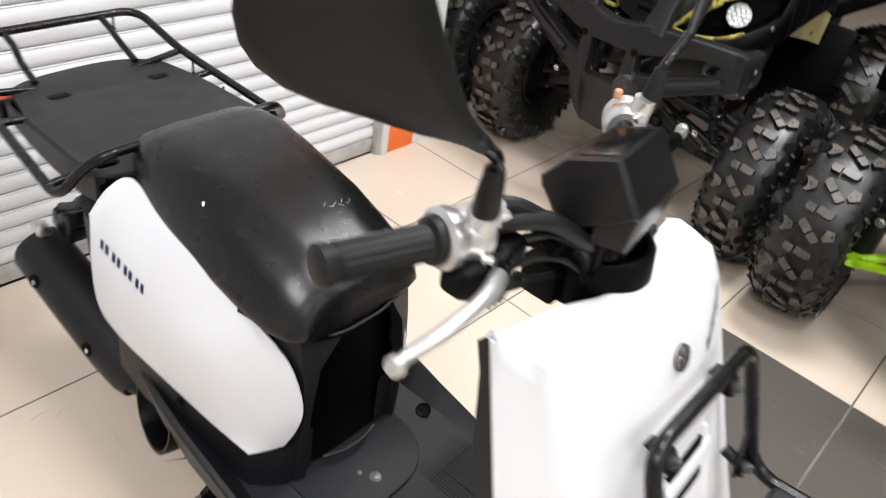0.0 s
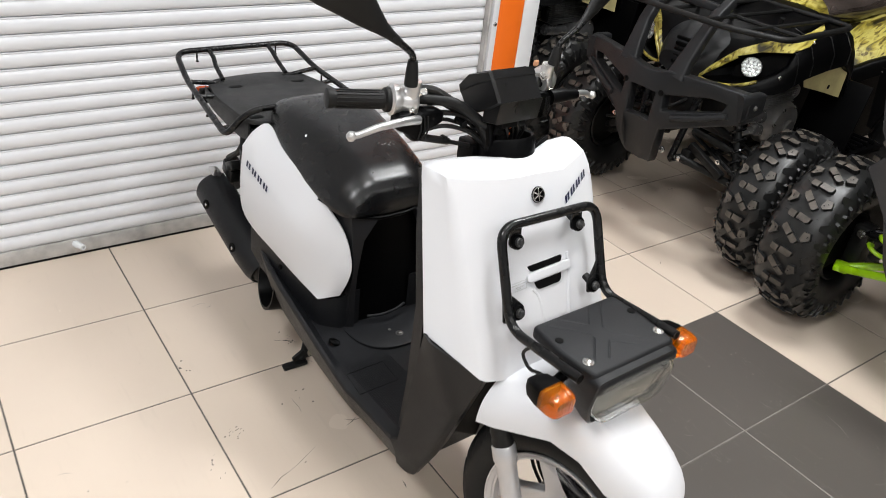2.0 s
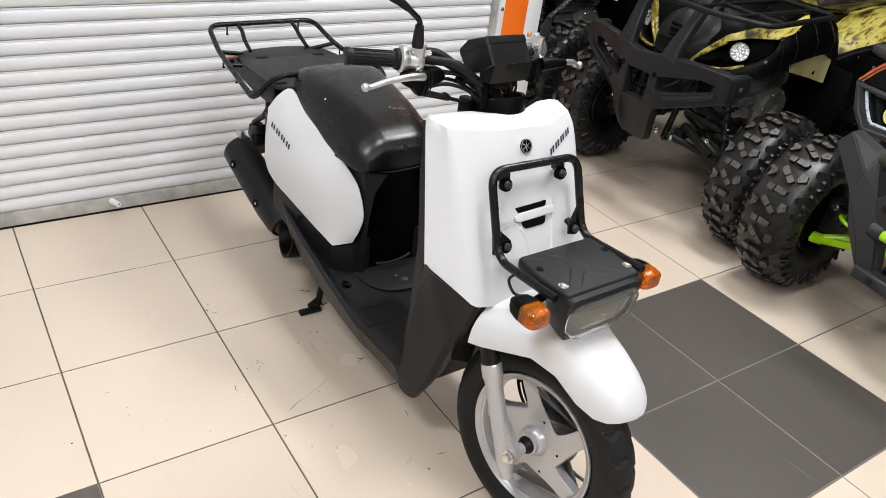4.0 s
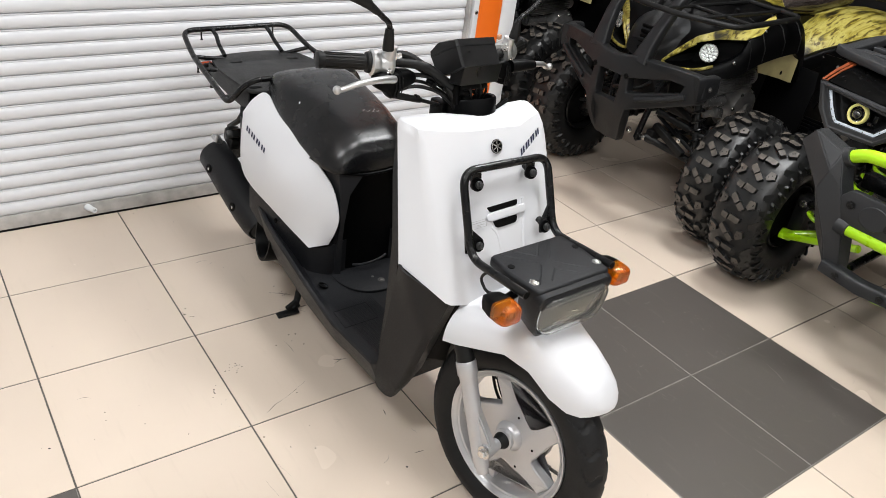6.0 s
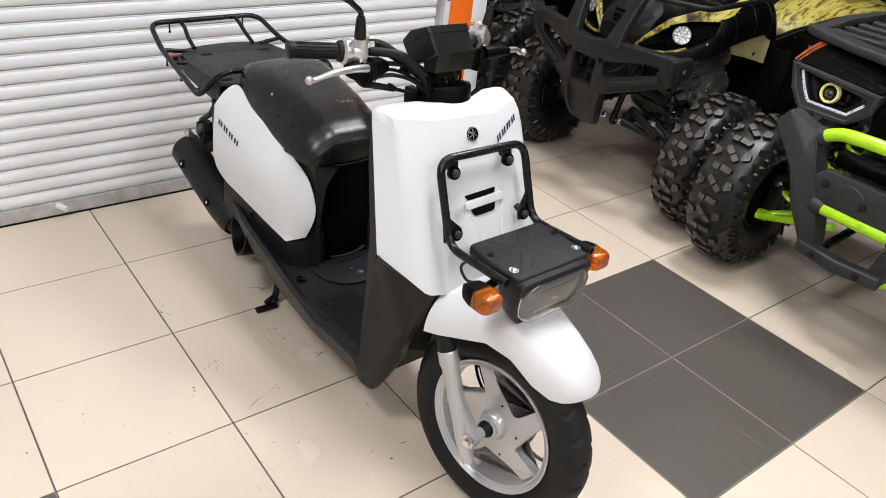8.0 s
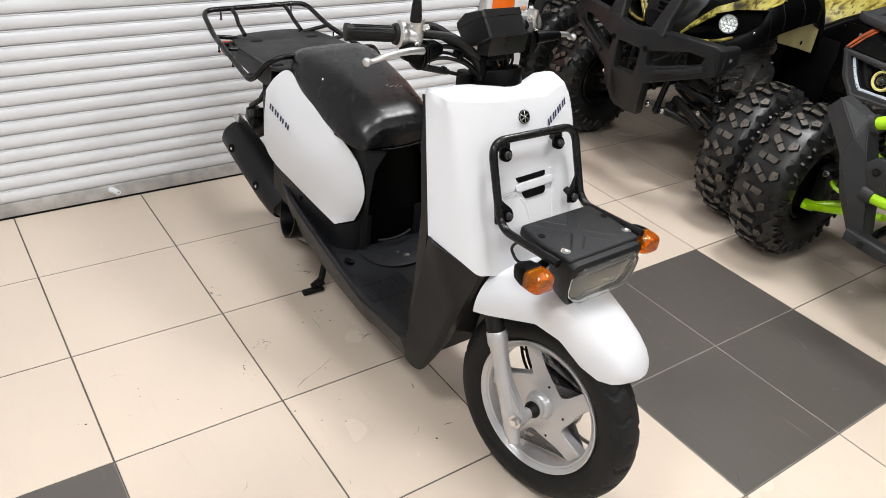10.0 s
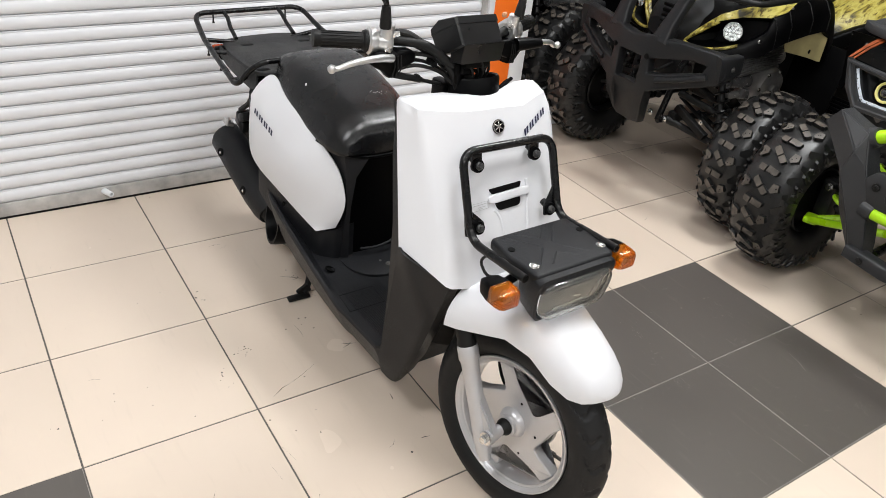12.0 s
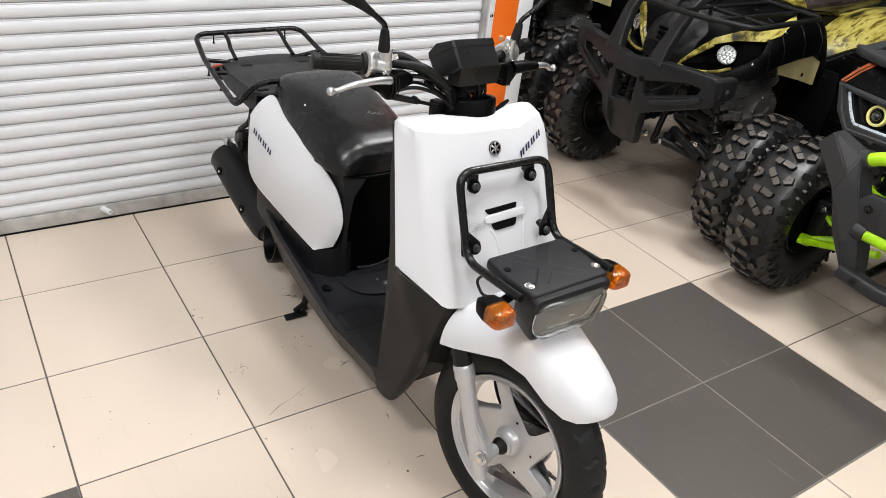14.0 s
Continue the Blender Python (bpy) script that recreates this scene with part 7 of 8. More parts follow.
def lime_quad(m):
    q = tagged(empty("quad_bike", m), "black quad bike with lime green tubes and ring headlamps", "quad bike")
    P = lambda name, bm, mat, lab="", angle=38: part(name, bm, mat, q, lab, angle)
    for k, (x, y, R, W) in enumerate(((0.0, 0.545, 0.307, 0.205), (0.0, -0.545, 0.307, 0.205), (1.22, 0.50, 0.307, 0.26), (1.22, -0.50, 0.307, 0.26))):
        atv_wheel(q, x, y, R, W, k + 5, "front_wheel" if x < 0.5 else "rear_wheel")
    bu = empty("bumper")
    bu.parent = q
    for s in (-1, 1):
        pt = {"a": (-0.372, 0.361, 0.732), "b": (-0.375, 0.322, 0.784), "c": (-0.380, 0.214, 0.748), "d": (-0.408, 0.222, 0.694), "e": (-0.408, 0.243, 0.618), "f": (-0.385, 0.260, 0.623), "g": (-0.410, 0.160, 0.481), "h": (-0.392, 0.122, 0.533), "i": (-0.392, 0.177, 0.656), "j": (-0.388, 0.091, 0.418), "k": (-0.378, 0.082, 0.365), "l": (-0.376, 0.132, 0.367), "m": (-0.382, 0.212, 0.494)}
        post = bmesh.new()
        pv = {k: post.verts.new((x, s * y, z)) for k, (x, y, z) in pt.items()}
        for fc in ("abdef", "bcd", "cid", "feglm", "dihge", "ghjkl"):
            post.faces.new([pv[k] for k in fc])
        bmesh.ops.recalc_face_normals(post, faces=post.faces)
        ret = bmesh.ops.extrude_face_region(post, geom=post.faces[:])
        for v in [g for g in ret["geom"] if isinstance(g, bmesh.types.BMVert)]:
            v.co.x = -0.315
        bmesh.ops.recalc_face_normals(post, faces=post.faces)
        bmesh.ops.bevel(post, geom=[e for e in post.edges if len(e.link_faces) == 2 and e.calc_face_angle(0) > 0.15], offset=0.0035, segments=2, affect="EDGES")
        part("post", post, M_POST, bu, "faceted grey-black bumper post", 22)
        part("sleeve", tube([(-0.345, s * 0.235, 0.715), (-0.352, s * 0.192, 0.742)], [0.036, 0.029], 18), M_POST, bu)
        part("sleeve", tube([(-0.372, s * 0.140, 0.532), (-0.378, s * 0.105, 0.530)], [0.034, 0.026], 18), M_POST, bu)
    cp = plate(rounded_line([(-0.16, -0.055), (0.16, -0.055), (0.17, 0.02), (0.14, 0.055), (-0.14, 0.055), (-0.17, 0.02)], 0.015, 4, True), 0.03, Matrix.Translation((-0.392, 0, 0.602)) @ Matrix(((0, 0, -1, 0), (-1, 0, 0, 0), (0, 1, 0, 0), (0, 0, 0, 1))), 0.006)
    part("cross_plate", cp, M_POST, bu, "grey-black bumper cross plate")
    part("badge", lathe([(0, 0.002), (0.036, 0.002), (0.038, 0.0), (0.038, -0.002), (0, -0.002)], 36, Matrix.Translation((-0.393, 0.045, 0.600)) @ pose(0, 0, 0, 0, -90, 0) @ Matrix.Diagonal((1, 1.25, 1, 1))), M_POST, bu, "blank oval boss")
    for y, z in ((0.125, 0.612), (-0.005, 0.590), (-0.125, 0.612)):
        part("bolt", bolt((-0.394, y, z), (-1, 0, 0), 0.009, 0.006), M_ENGINE, bu)
    part("lower_bar", beam([(-0.375, 0.135, 0.385), (-0.388, 0, 0.380), (-0.375, -0.135, 0.385)], 0.05, 0.045), M_POST, bu, "grey-black lower bumper bar")
    for y in (0.075, -0.075):
        part("bolt", bolt((-0.410, y, 0.384), (-1, 0, 0), 0.008, 0.006), M_ENGINE, bu)
    part("upper_tube", tube(curve_points([(-0.350, 0.205, 0.734), (-0.358, 0.150, 0.762), (-0.365, 0.08, 0.772), (-0.365, 0.0, 0.774), (-0.365, -0.08, 0.772), (-0.358, -0.150, 0.762), (-0.350, -0.205, 0.734)], 0.015), 0.021, 16), M_LIME, bu, "lime green bumper tube")
    part("lower_tube", tube([(-0.378, 0.108, 0.530), (-0.378, -0.108, 0.530)], 0.021, 16), M_LIME, bu, "lime green bumper tube")
    for s in (-1, 1):
        P("wishbone", merge(tube([(-0.17, s * 0.13, 0.392), (-0.09, s * 0.42, 0.272)], 0.014, 12), tube([(0.10, s * 0.13, 0.392), (-0.05, s * 0.42, 0.268)], 0.014, 12), rbox(0.06, 0.05, 0.026, (-0.07, s * 0.43, 0.268), (0, 0, 20), 0.008)), M_LIME, "lime green wishbone")
        P("upper_wishbone", merge(tube([(-0.16, s * 0.16, 0.46), (-0.02, s * 0.42, 0.40)], 0.012, 10), tube([(0.08, s * 0.16, 0.46), (0.0, s * 0.42, 0.40)], 0.012, 10)), M_TUBE, "black wishbone")
        P("skid_hoop", tube(curve_points([(-0.25, s * 0.12, 0.33), (-0.22, s * 0.05, 0.29), (-0.22, 0, 0.28)], 0.01), 0.014, 10), M_LIME, "lime green frame hoop")
        P("shock_spring", spring((-0.10, s * 0.34, 0.38), (-0.06, s * 0.16, 0.70), 0.034, 0.0075, 8), M_LIME, "lime green coil spring")
        P("shock_body", tube([(-0.10, s * 0.34, 0.36), (-0.06, s * 0.16, 0.72)], 0.018, 12), M_ENGINE, "black shock absorber")
        P("knuckle", rbox(0.07, 0.06, 0.18, (0.0, s * 0.43, 0.33), bevel=0.012), M_ENGINE, "black steering knuckle")
        P("brake_hose", tube(curve_points([(0.0, s * 0.40, 0.36), (-0.10, s * 0.36, 0.42), (-0.12, s * 0.22, 0.46)], 0.01), 0.005, 8), M_RUBBER, "black brake hose")
        P("knuckle_bolt", bolt((-0.05, s * 0.42, 0.40), (-1, 0, 0), 0.010, 0.014), M_CHROME, "bright bolt")
        # headlamp pod
        pod = empty("headlamp")
        pod.parent = q
        out = [(0.474, 0.875), (0.447, 0.788), (0.394, 0.727), (0.218, 0.740), (0.145, 0.795), (0.140, 0.864), (0.300, 0.871)]
        inn = [(0.441, 0.859), (0.409, 0.796), (0.382, 0.759), (0.227, 0.765), (0.182, 0.812), (0.180, 0.841), (0.300, 0.849)]
        at = lambda pts, x: [Vector((x + 0.10 * (y - 0.15), s * y, z)) for y, z in pts]
        mixed = lambda k: [(a + (c - a) * k, b + (d - b) * k) for (a, b), (c, d) in zip(out, inn)]
        shrunk = lambda k: [(0.310 + (y - 0.310) * k, 0.812 + (z - 0.812) * k) for y, z in inn]
        part("housing", loft([at(out, -0.02), at(out, -0.196), at(mixed(0.10), -0.204), at(mixed(0.45), -0.206), at(mixed(0.60), -0.201), at(inn, -0.199), at(shrunk(0.99), -0.180)], True, False), M_POST, pod, "grey-black lamp housing", 22)
        part("bezel", loft([at(shrunk(0.995), -0.181), at(shrunk(0.86), -0.179), at(shrunk(0.80), -0.160), at(shrunk(0.72), -0.158), at(shrunk(0.5), -0.140), at(shrunk(0.05), -0.138)], True, False), M_ATVPLASTIC, pod, "dark stepped lamp bezel", 20)
        strip = [(0.434, 0.853), (0.410, 0.805), (0.385, 0.770), (0.374, 0.762), (0.235, 0.768), (0.188, 0.816)]
        part("led_strip", beam([(-0.186 + 0.10 * (y - 0.15), s * y, z) for y, z in strip], 0.010, 0.006, (-1, 0, 0)), M_LED, pod, "white daytime light strip")
        for k in range(9):
            f = k / 8 * 4.98
            a, b = strip[int(f)], strip[int(f) + 1]
            y, z = a[0] + (b[0] - a[0]) * (f % 1), a[1] + (b[1] - a[1]) * (f % 1)
            part("led", rbox(0.002, 0.0035, 0.0035, (-0.1895 + 0.10 * (y - 0.15), s * y, z), bevel=0.0008), M_STEEL, pod)
        lm = Matrix.Translation((-0.160, s * 0.314, 0.812)) @ Vector((-1, s * 0.1, 0.12)).to_track_quat("Z", "Y").to_matrix().to_4x4()
        part("lamp_socket", lathe([(0.0445, 0.004), (0.0435, 0.007), (0.041, 0.006), (0.036, -0.012), (0, -0.016)], 40, lm), M_HOLE, pod, "black round lamp socket")
        part("halo", lathe([(0.0255, 0.006), (0.0265, 0.011), (0.0295, 0.013), (0.0335, 0.011), (0.0345, 0.006), (0.0345, -0.004), (0.0255, -0.004), (0.0255, 0.006)], 44, lm), M_HALO, pod, "yellow halo ring")
        part("bowl", lathe([(0.0255, 0.006), (0.023, 0.0), (0.016, -0.006), (0, -0.008), (0, -0.012), (0.0255, -0.010)], 32, lm), M_CHROME, pod, "bright lamp bowl")
        part("lens", lathe([(0, 0.021), (0.007, 0.0195), (0.013, 0.015), (0.0165, 0.008), (0.0170, 0.002), (0.012, -0.004), (0, -0.006)], 36, lm), M_BEAD, pod, "dark bulging projector lens")
        part("clip", merge(rbox(0.010, 0.014, 0.026, (-0.166, s * 0.252, 0.815), (0, 0, 20), 0.003), rbox(0.012, 0.022, 0.010, (-0.164, s * 0.262, 0.795), (0, 0, 0), 0.003)), M_TUBE, pod, "glossy black adjuster clip")
        part("clip", rbox(0.008, 0.020, 0.008, (-0.166, s * 0.322, 0.852), (10, 0, 0), 0.002), M_STEEL, pod)
        wing = []
        for x, z, y0, y1 in ((-0.03, 0.905, 0.15, 0.44), (0.04, 0.915, 0.15, 0.50), (0.16, 0.945, 0.16, 0.55), (0.32, 0.93, 0.16, 0.57), (0.44, 0.86, 0.16, 0.55), (0.50, 0.74, 0.17, 0.50)):
            wing.append([(x, s * (y0 + (y1 - y0) * k), z - 0.07 * k ** 3) for k in (0, 0.3, 0.6, 0.8, 0.93, 1)])
        P("front_wing", shell(wing, 0.006), M_SATIN, "glossy black front wing", 45)
        P("visor", shell([[(-0.192 + 0.10 * (y - 0.15), s * y, z) for y, z in ((0.145, 0.868), (0.24, 0.872), (0.34, 0.875), (0.452, 0.880))], [(-0.115, s * 0.145, 0.902), (-0.113, s * 0.24, 0.906), (-0.110, s * 0.34, 0.909), (-0.108, s * 0.452, 0.910)], [(-0.045, s * 0.145, 0.922), (-0.045, s * 0.24, 0.926), (-0.045, s * 0.34, 0.929), (-0.045, s * 0.445, 0.930)]], 0.004), M_VISOR, "dark glossy visor above the lamp")
        for y0, y1, y2, y3 in ((0.470, 0.462, 0.462, 0.447), (0.456, 0.450, 0.444, 0.434)):
            P("visor_edge", shell([[(-0.170, s * y0, 0.8825), (-0.170, s * y1, 0.8835)], [(-0.108, s * (y0 + y2) / 2, 0.9125), (-0.108, s * (y1 + y3) / 2, 0.9130)], [(-0.045, s * y2, 0.9330), (-0.045, s * y3, 0.9335)]], 0.003), M_BRONZE, "bronze orange visor stripe")
        P("mudguard_plate", shell([[(0.06, s * 0.49, 0.905), (0.10, s * 0.57, 0.900), (0.13, s * 0.645, 0.892)], [(0.05, s * 0.53, 0.83), (0.10, s * 0.58, 0.825), (0.14, s * 0.640, 0.82)], [(0.08, s * 0.58, 0.70), (0.12, s * 0.60, 0.69), (0.16, s * 0.630, 0.68)]], 0.005), M_SATIN, "flat black mudguard plate")
        for y, z in ((0.640, 0.880), (0.556, 0.872)):
            P("plate_bolt", bolt((0.088 + (y - 0.556) * 0.5, s * y, z), (-1, s * 0.2, 0.3), 0.005, 0.005), M_STEEL)
        P("rear_wing", shell([[(x, s * (0.12 + (y1 - 0.12) * k), z - 0.06 * k ** 3) for k in (0, 0.3, 0.6, 0.85, 1)] for x, z, y1 in ((0.75, 0.80, 0.36), (0.95, 0.92, 0.50), (1.2, 0.94, 0.56), (1.5, 0.88, 0.54))], 0.006), M_SATIN, "black rear wing")
        P("frame_tube", tube([(-0.22, s * 0.12, 0.33), (0.3, s * 0.15, 0.33), (1.0, s * 0.15, 0.40)], 0.016, 10), M_TUBE, "black frame tube")
    nose = []
    for x, w, z0, z1 in ((-0.22, 0.13, 0.70, 0.84), (-0.18, 0.15, 0.69, 0.87), (-0.05, 0.20, 0.66, 0.91), (0.15, 0.22, 0.62, 0.93), (0.40, 0.18, 0.60, 0.94)):
        nose.append([(x, a * w, (z0 + z1) / 2 + b * (z1 - z0) / 2) for a, b in shaped_ring(1, 1, 3.2, 28)])
    P("nose", loft(nose), M_SATIN, "glossy black nose cowl")
    for k in range(4):
        for j in range(5):
            P("mesh_cell", rbox(0.012, 0.022, 0.016, (-0.218, -0.06 + 0.03 * j, 0.735 + 0.022 * k), bevel=0.003), M_HOLE)
    P("engine", rbox(0.5, 0.28, 0.30, (0.50, 0, 0.48), bevel=0.03), M_ENGINE, "dark engine block")
    P("radiator", rbox(0.04, 0.30, 0.20, (-0.14, 0, 0.56), bevel=0.006), M_ENGINE, "dark radiator")
    P("cross_member", rbox(0.05, 0.34, 0.05, (-0.26, 0, 0.66), bevel=0.006), M_TUBE, "black cross member")
    P("saddle", loft([[(x, w * a, z + h * b) for a, b in shaped_ring(1, 1, 3.0, 24)] for x, w, z, h in ((0.48, 0.11, 0.93, 0.03), (0.60, 0.15, 0.95, 0.05), (0.9, 0.17, 0.95, 0.06), (1.2, 0.16, 1.0, 0.07))]), M_SEAT, "black saddle")
    rk = empty("front_rack")
    rk.parent = q
    z = 0.955
    # moulded frame: deep front beam with chamfered corners, side beams and crosswise slats
    part("front_beam", beam([(0.012, 0.530, z), (-0.012, 0.490, z), (-0.055, 0.330, z - 0.004), (-0.085, 0.16, z - 0.006), (-0.095, 0.0, z - 0.006), (-0.085, -0.16, z - 0.006), (-0.055, -0.330, z - 0.004), (-0.012, -0.490, z), (0.012, -0.530, z)], [0.045, 0.070, 0.078, 0.08, 0.08, 0.08, 0.078, 0.070, 0.045], 0.030, (0, 0, 1), 9.0), M_POST, rk, "grey-black moulded rack beam")
    for s in (-1, 1):
        part("side_beam", beam([(-0.015, s * 0.500, z + 0.001), (0.16, s * 0.485, z + 0.028), (0.36, s * 0.460, z + 0.036)], [0.050, 0.042, 0.036], 0.028, (0, 0, 1), 8.0), M_POST, rk, "grey-black rack side beam")
        part("stay", rbox(0.05, 0.04, 0.07, (0.10, s * 0.30, 0.935), bevel=0.008), M_POST, rk)
    for k in range(4):
        x = 0.035 + 0.08 * k
        part("slat", beam([(x, -0.475 + 0.01 * k, z + 0.006 + 0.06 * (x - 0.05)), (x - 0.006, 0, z + 0.010 + 0.06 * (x - 0.05)), (x, 0.475 - 0.01 * k, z + 0.006 + 0.06 * (x - 0.05))], 0.036, 0.016, (0, 0, 1), 8.0), M_POST, rk, "grey-black rack slat")
    part("rear_beam", beam([(0.36, -0.460, z + 0.030), (0.36, 0.460, z + 0.030)], 0.04, 0.026, (0, 0, 1), 8.0), M_POST, rk)
    P("handlebar", tube(curve_points([(0.44, -0.40, 1.12), (0.38, -0.22, 1.12), (0.34, 0, 1.06), (0.38, 0.22, 1.12), (0.44, 0.40, 1.12)], 0.02), 0.012, 10), M_TUBE, "black handlebar")
    return q


lime_quad(pose(2.13, -1.57, 0))

# ---------------------------------------------------------------- floor tiles, one by one
def tile_mesh(name, mat, w, d, edge=None):
    j, c, z = (0.0008, 0.0022, 0.0) if edge else (0.0023, 0.0010, 0.0)
    bm = bmesh.new()
    lo = [bm.verts.new((x, y, -0.008)) for x, y in ((j, j), (w - j, j), (w - j, d - j), (j, d - j))]
    md = [bm.verts.new((x, y, z - c)) for x, y in ((j, j), (w - j, j), (w - j, d - j), (j, d - j))]
    hi = [bm.verts.new((x, y, z)) for x, y in ((j + c, j + c), (w - j - c, j + c), (w - j - c, d - j - c), (j + c, d - j - c))]
    for A, B in ((lo, md), (md, hi)):
        for k in range(4):
            bm.faces.new((A[k], A[(k + 1) % 4], B[(k + 1) % 4], B[k])).material_index = 1 if edge else 0
    bm.faces.new(hi)
    me = bpy.data.meshes.new(name)
    bm.to_mesh(me)
    bm.free()
    me.materials.append(mat)
    if edge:
        me.materials.append(edge)
    return me


CUT = WALL_Y + 0.002
beige, grey = tile_mesh("beige_tile", M_BEIGE, TILE, TILE), tile_mesh("grey_tile", M_GREYTILE, TILE, TILE, M_DUSTEDGE)
beige_cut = tile_mesh("beige_tile_cut", M_BEIGE, TILE, CUT)
GREY = {(i, j) for i in (-3, -2, 2, 3, 7, 8) for j in (-4, -3)}
rest_v, rest_f = [], []
for i in range(-9, 16):
    for j in range(-14, 9):
        if j > 0 and i < 4:
            continue
        near = -4 <= i <= 9 and -8 <= j <= 3
        me = grey if (i, j) in GREY else (beige_cut if j == 0 and i < 4 else beige)
        if near or me is beige_cut:
            t = new("tile", me)
            t.parent, t.location = floor, (i * TILE, j * TILE, 0)
        else:
            k = len(rest_v)
            x, y, g = i * TILE, j * TILE, 0.0023
            rest_v += [(x + g, y + g, 0), (x + TILE - g, y + g, 0), (x + TILE - g, y + TILE - g, 0), (x + g, y + TILE - g, 0)]
            rest_v += [(a, b, -0.008) for a, b, _ in rest_v[k:k + 4]]
            rest_f += [(k, k + 1, k + 2, k + 3)] + [(k + q, k + 4 + q, k + 4 + (q + 1) % 4, k + (q + 1) % 4) for q in range(4)]
me = bpy.data.meshes.new("far_tiles")
me.from_pydata(rest_v, [], rest_f)
me.materials.append(M_BEIGE)
far = new("far_tiles", me)
far.parent = floor
tagged(far, kind="stuff")

# scuffs and specks lying on the tiles
rng = random.Random(4)
marks = bmesh.new()


def sliver(pts, w):
    P = [Vector((x, y, 0.0004)) for x, y in pts]
    L = []
    for i, p in enumerate(P):
        d = (P[min(i + 1, len(P) - 1)] - P[max(i - 1, 0)]).normalized()
        n = Vector((-d.y, d.x, 0)) * w * (0.5 if 0 < i < len(P) - 1 else 0.1)
        L.append((marks.verts.new(p + n), marks.verts.new(p - n)))
    for (a, b), (c, d) in zip(L, L[1:]):
        marks.faces.new((a, b, d, c))


def speck(x, y, r):
    n = rng.randint(5, 8)
    marks.faces.new([marks.verts.new((x + r * rng.uniform(0.5, 1.1) * math.cos(2 * math.pi * k / n), y + r * rng.uniform(0.5, 1.1) * math.sin(2 * math.pi * k / n), 0.0004)) for k in range(n)])


sliver([(0.056, -0.874), (0.082, -0.858), (0.090, -0.852), (0.117, -0.845)], 0.0022)
sliver([(0.117, -0.845), (0.159, -0.827), (0.214, -0.798)], 0.0011)
sliver([(0.325, -0.768), (0.345, -0.762), (0.362, -0.751)], 0.0025)
sliver([(0.355, -1.012), (0.354, -1.025), (0.351, -1.037)], 0.003)
sliver([(0.386, -1.115), (0.393, -1.139)], 0.0022)
sliver([(0.344, -1.200), (0.359, -1.201), (0.372, -1.204)], 0.003)
for x, y, r in ((-0.038, -0.715, 0.004), (-0.042, -0.728, 0.003), (0.204, -0.608, 0.003), (0.060, -1.022, 0.003), (0.116, -1.057, 0.003), (-0.158, -0.851, 0.002), (-0.326, -0.670, 0.0025), (-0.478, -0.740, 0.004), (-0.041, -0.782, 0.002), (-0.246, -0.762, 0.002), (0.167, -0.836, 0.003), (-0.331, -0.702, 0.002), (0.299, -1.232, 0.004), (0.140, -0.973, 0.002)):
    speck(x, y, r)
for cx, cy, n, sx, sy in ((0.013, -0.335, 9, 0.010, 0.030), (0.340, -0.345, 10, 0.016, 0.018), (0.245, -0.62, 4, 0.03, 0.02), (2.476, -0.098, 8, 0.014, 0.006), (-0.037, -0.74, 5, 0.012, 0.03)):
    for k in range(n):
        speck(cx + rng.gauss(0, sx), cy + rng.gauss(0, sy), rng.uniform(0.0012, 0.0040))
sliver([(0.300, -0.330), (0.335, -0.350), (0.362, -0.372)], 0.003)
sliver([(0.236, -0.600), (0.240, -0.640), (0.238, -0.668)], 0.0012)
sliver([(0.330, -0.745), (0.348, -0.758), (0.372, -0.762)], 0.003)
sliver([(-0.045, -1.10), (-0.036, -1.16)], 0.0016)
sliver([(0.005, -1.06), (0.018, -1.115)], 0.0016)
for k in range(16):
    speck(0.053 + rng.gauss(0, 0.014), -0.646 + rng.gauss(0, 0.012), rng.uniform(0.0012, 0.0028))
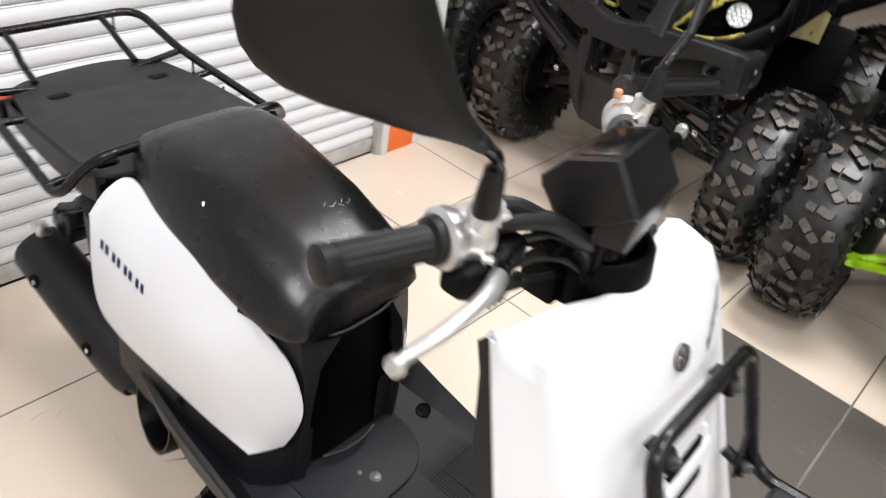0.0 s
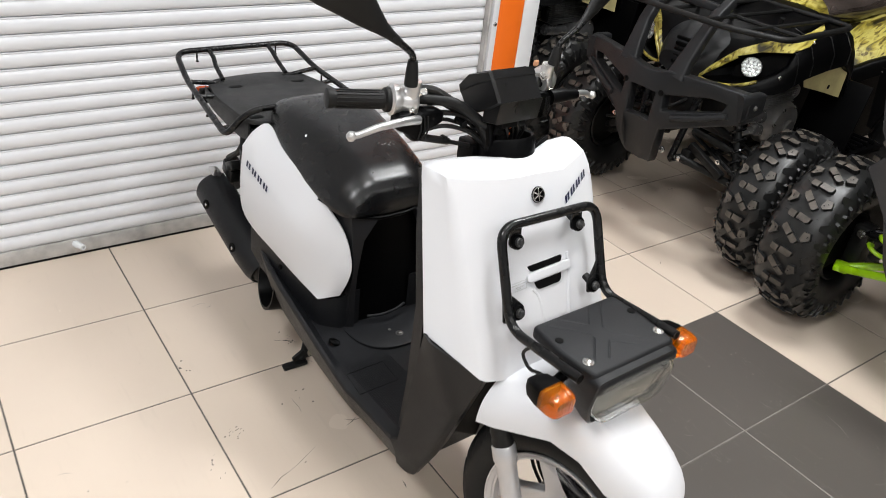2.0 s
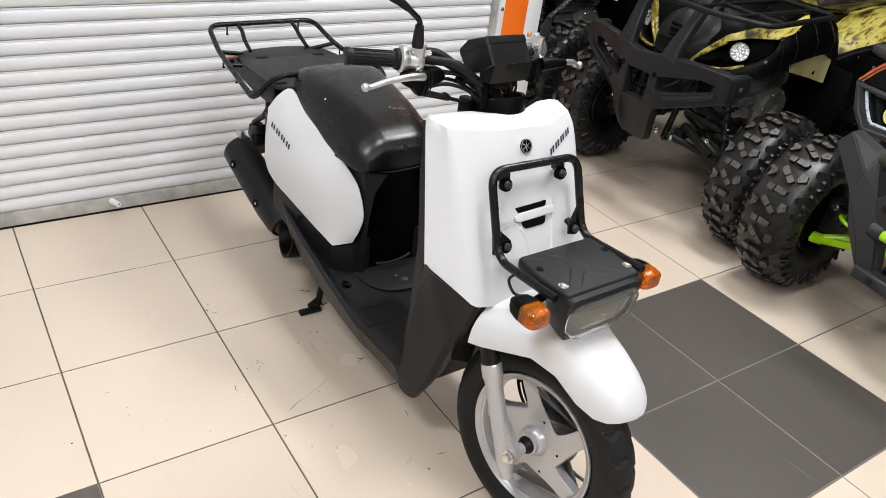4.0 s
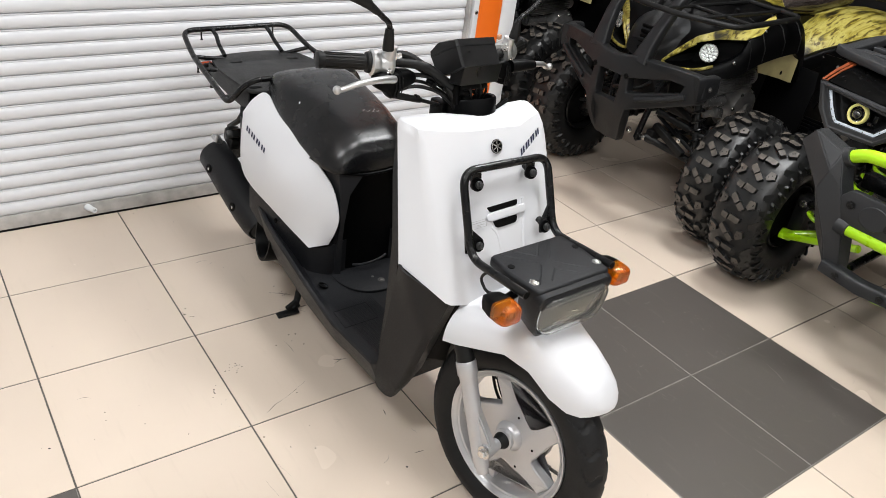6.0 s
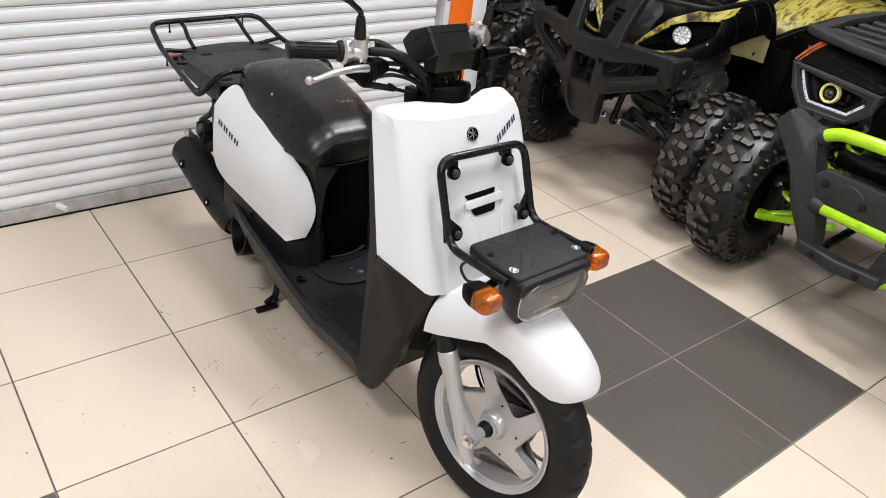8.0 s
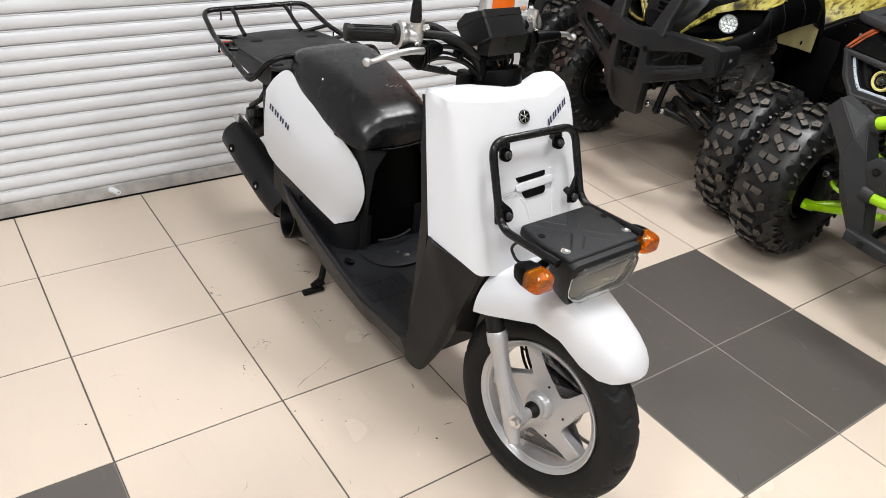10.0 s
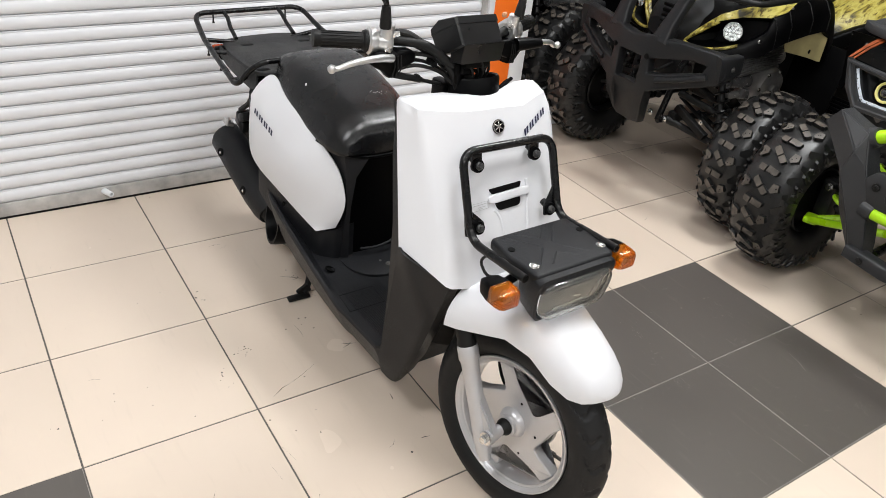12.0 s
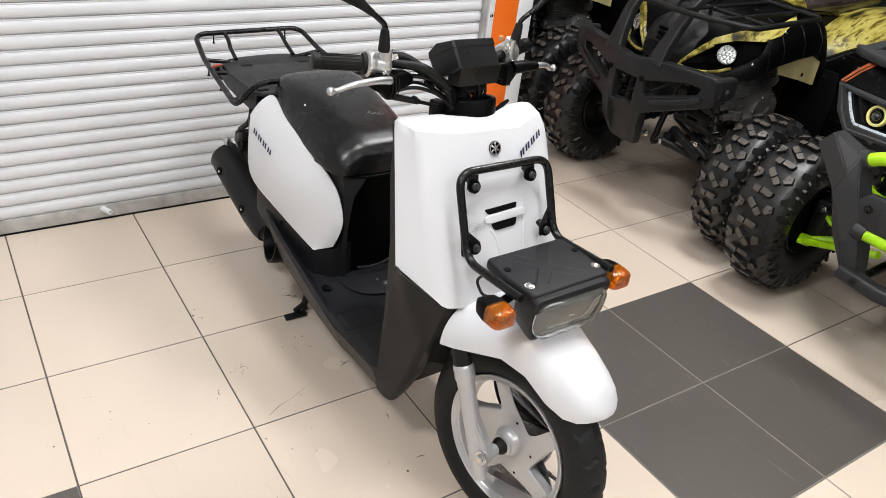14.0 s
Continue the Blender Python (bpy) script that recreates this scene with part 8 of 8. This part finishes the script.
for k in range(90):
    speck(rng.uniform(-0.9, 3.2), rng.uniform(-2.0, 0.38), rng.uniform(0.0006, 0.0018))
for k in range(26):
    x, y, a, l = rng.uniform(-0.6, 2.6), rng.uniform(-1.8, 0.3), rng.uniform(0, 3.14), rng.uniform(0.01, 0.05)
    sliver([(x, y), (x + l * 0.5 * math.cos(a), y + l * 0.5 * math.sin(a)), (x + l * math.cos(a + 0.3), y + l * math.sin(a + 0.3))], rng.uniform(0.0006, 0.0014))
tagged(part("scuff_marks", marks, M_SCUFF, floor), kind="stuff")
# pale scratches and dust on the grey tiles
marks = bmesh.new()
sliver([(1.251, -1.670), (1.254, -1.72), (1.256, -1.777)], 0.0032)
sliver([(1.091, -1.716), (1.092, -1.780)], 0.0028)
sliver([(1.652, -1.438), (1.640, -1.49), (1.620, -1.530)], 0.0022)
for cx, cy, n, sx, sy in ((1.640, -1.155, 26, 0.016, 0.035), (1.252, -1.142, 14, 0.010, 0.025), (1.188, -1.395, 12, 0.010, 0.022), (1.628, -1.716, 20, 0.022, 0.016), (1.553, -1.315, 14, 0.03, 0.012), (1.203, -1.220, 8, 0.008, 0.03)):
    for k in range(n):
        x, y = cx + rng.gauss(0, sx), cy + rng.gauss(0, sy)
        if rng.random() < 0.5:
            speck(x, y, rng.uniform(0.0008, 0.0030))
        else:
            sliver([(x, y), (x - rng.uniform(0, 0.006), y - rng.uniform(0.006, 0.022))], rng.uniform(0.0008, 0.0028))
for k in range(150):
    speck(rng.uniform(0.92, 1.78), rng.uniform(-1.78, -0.92), rng.uniform(0.0005, 0.0016))
for k in range(46):
    x, y, a, l = rng.uniform(0.93, 1.77), rng.uniform(-1.77, -0.93), rng.uniform(-2.9, -0.2), rng.uniform(0.008, 0.040)
    sliver([(x, y), (x + l * 0.5 * math.cos(a), y + l * 0.5 * math.sin(a)), (x + l * math.cos(a + 0.25), y + l * math.sin(a + 0.25))], rng.uniform(0.0005, 0.0016))
tagged(part("dust_marks", marks, M_DUSTEDGE, floor), kind="stuff")
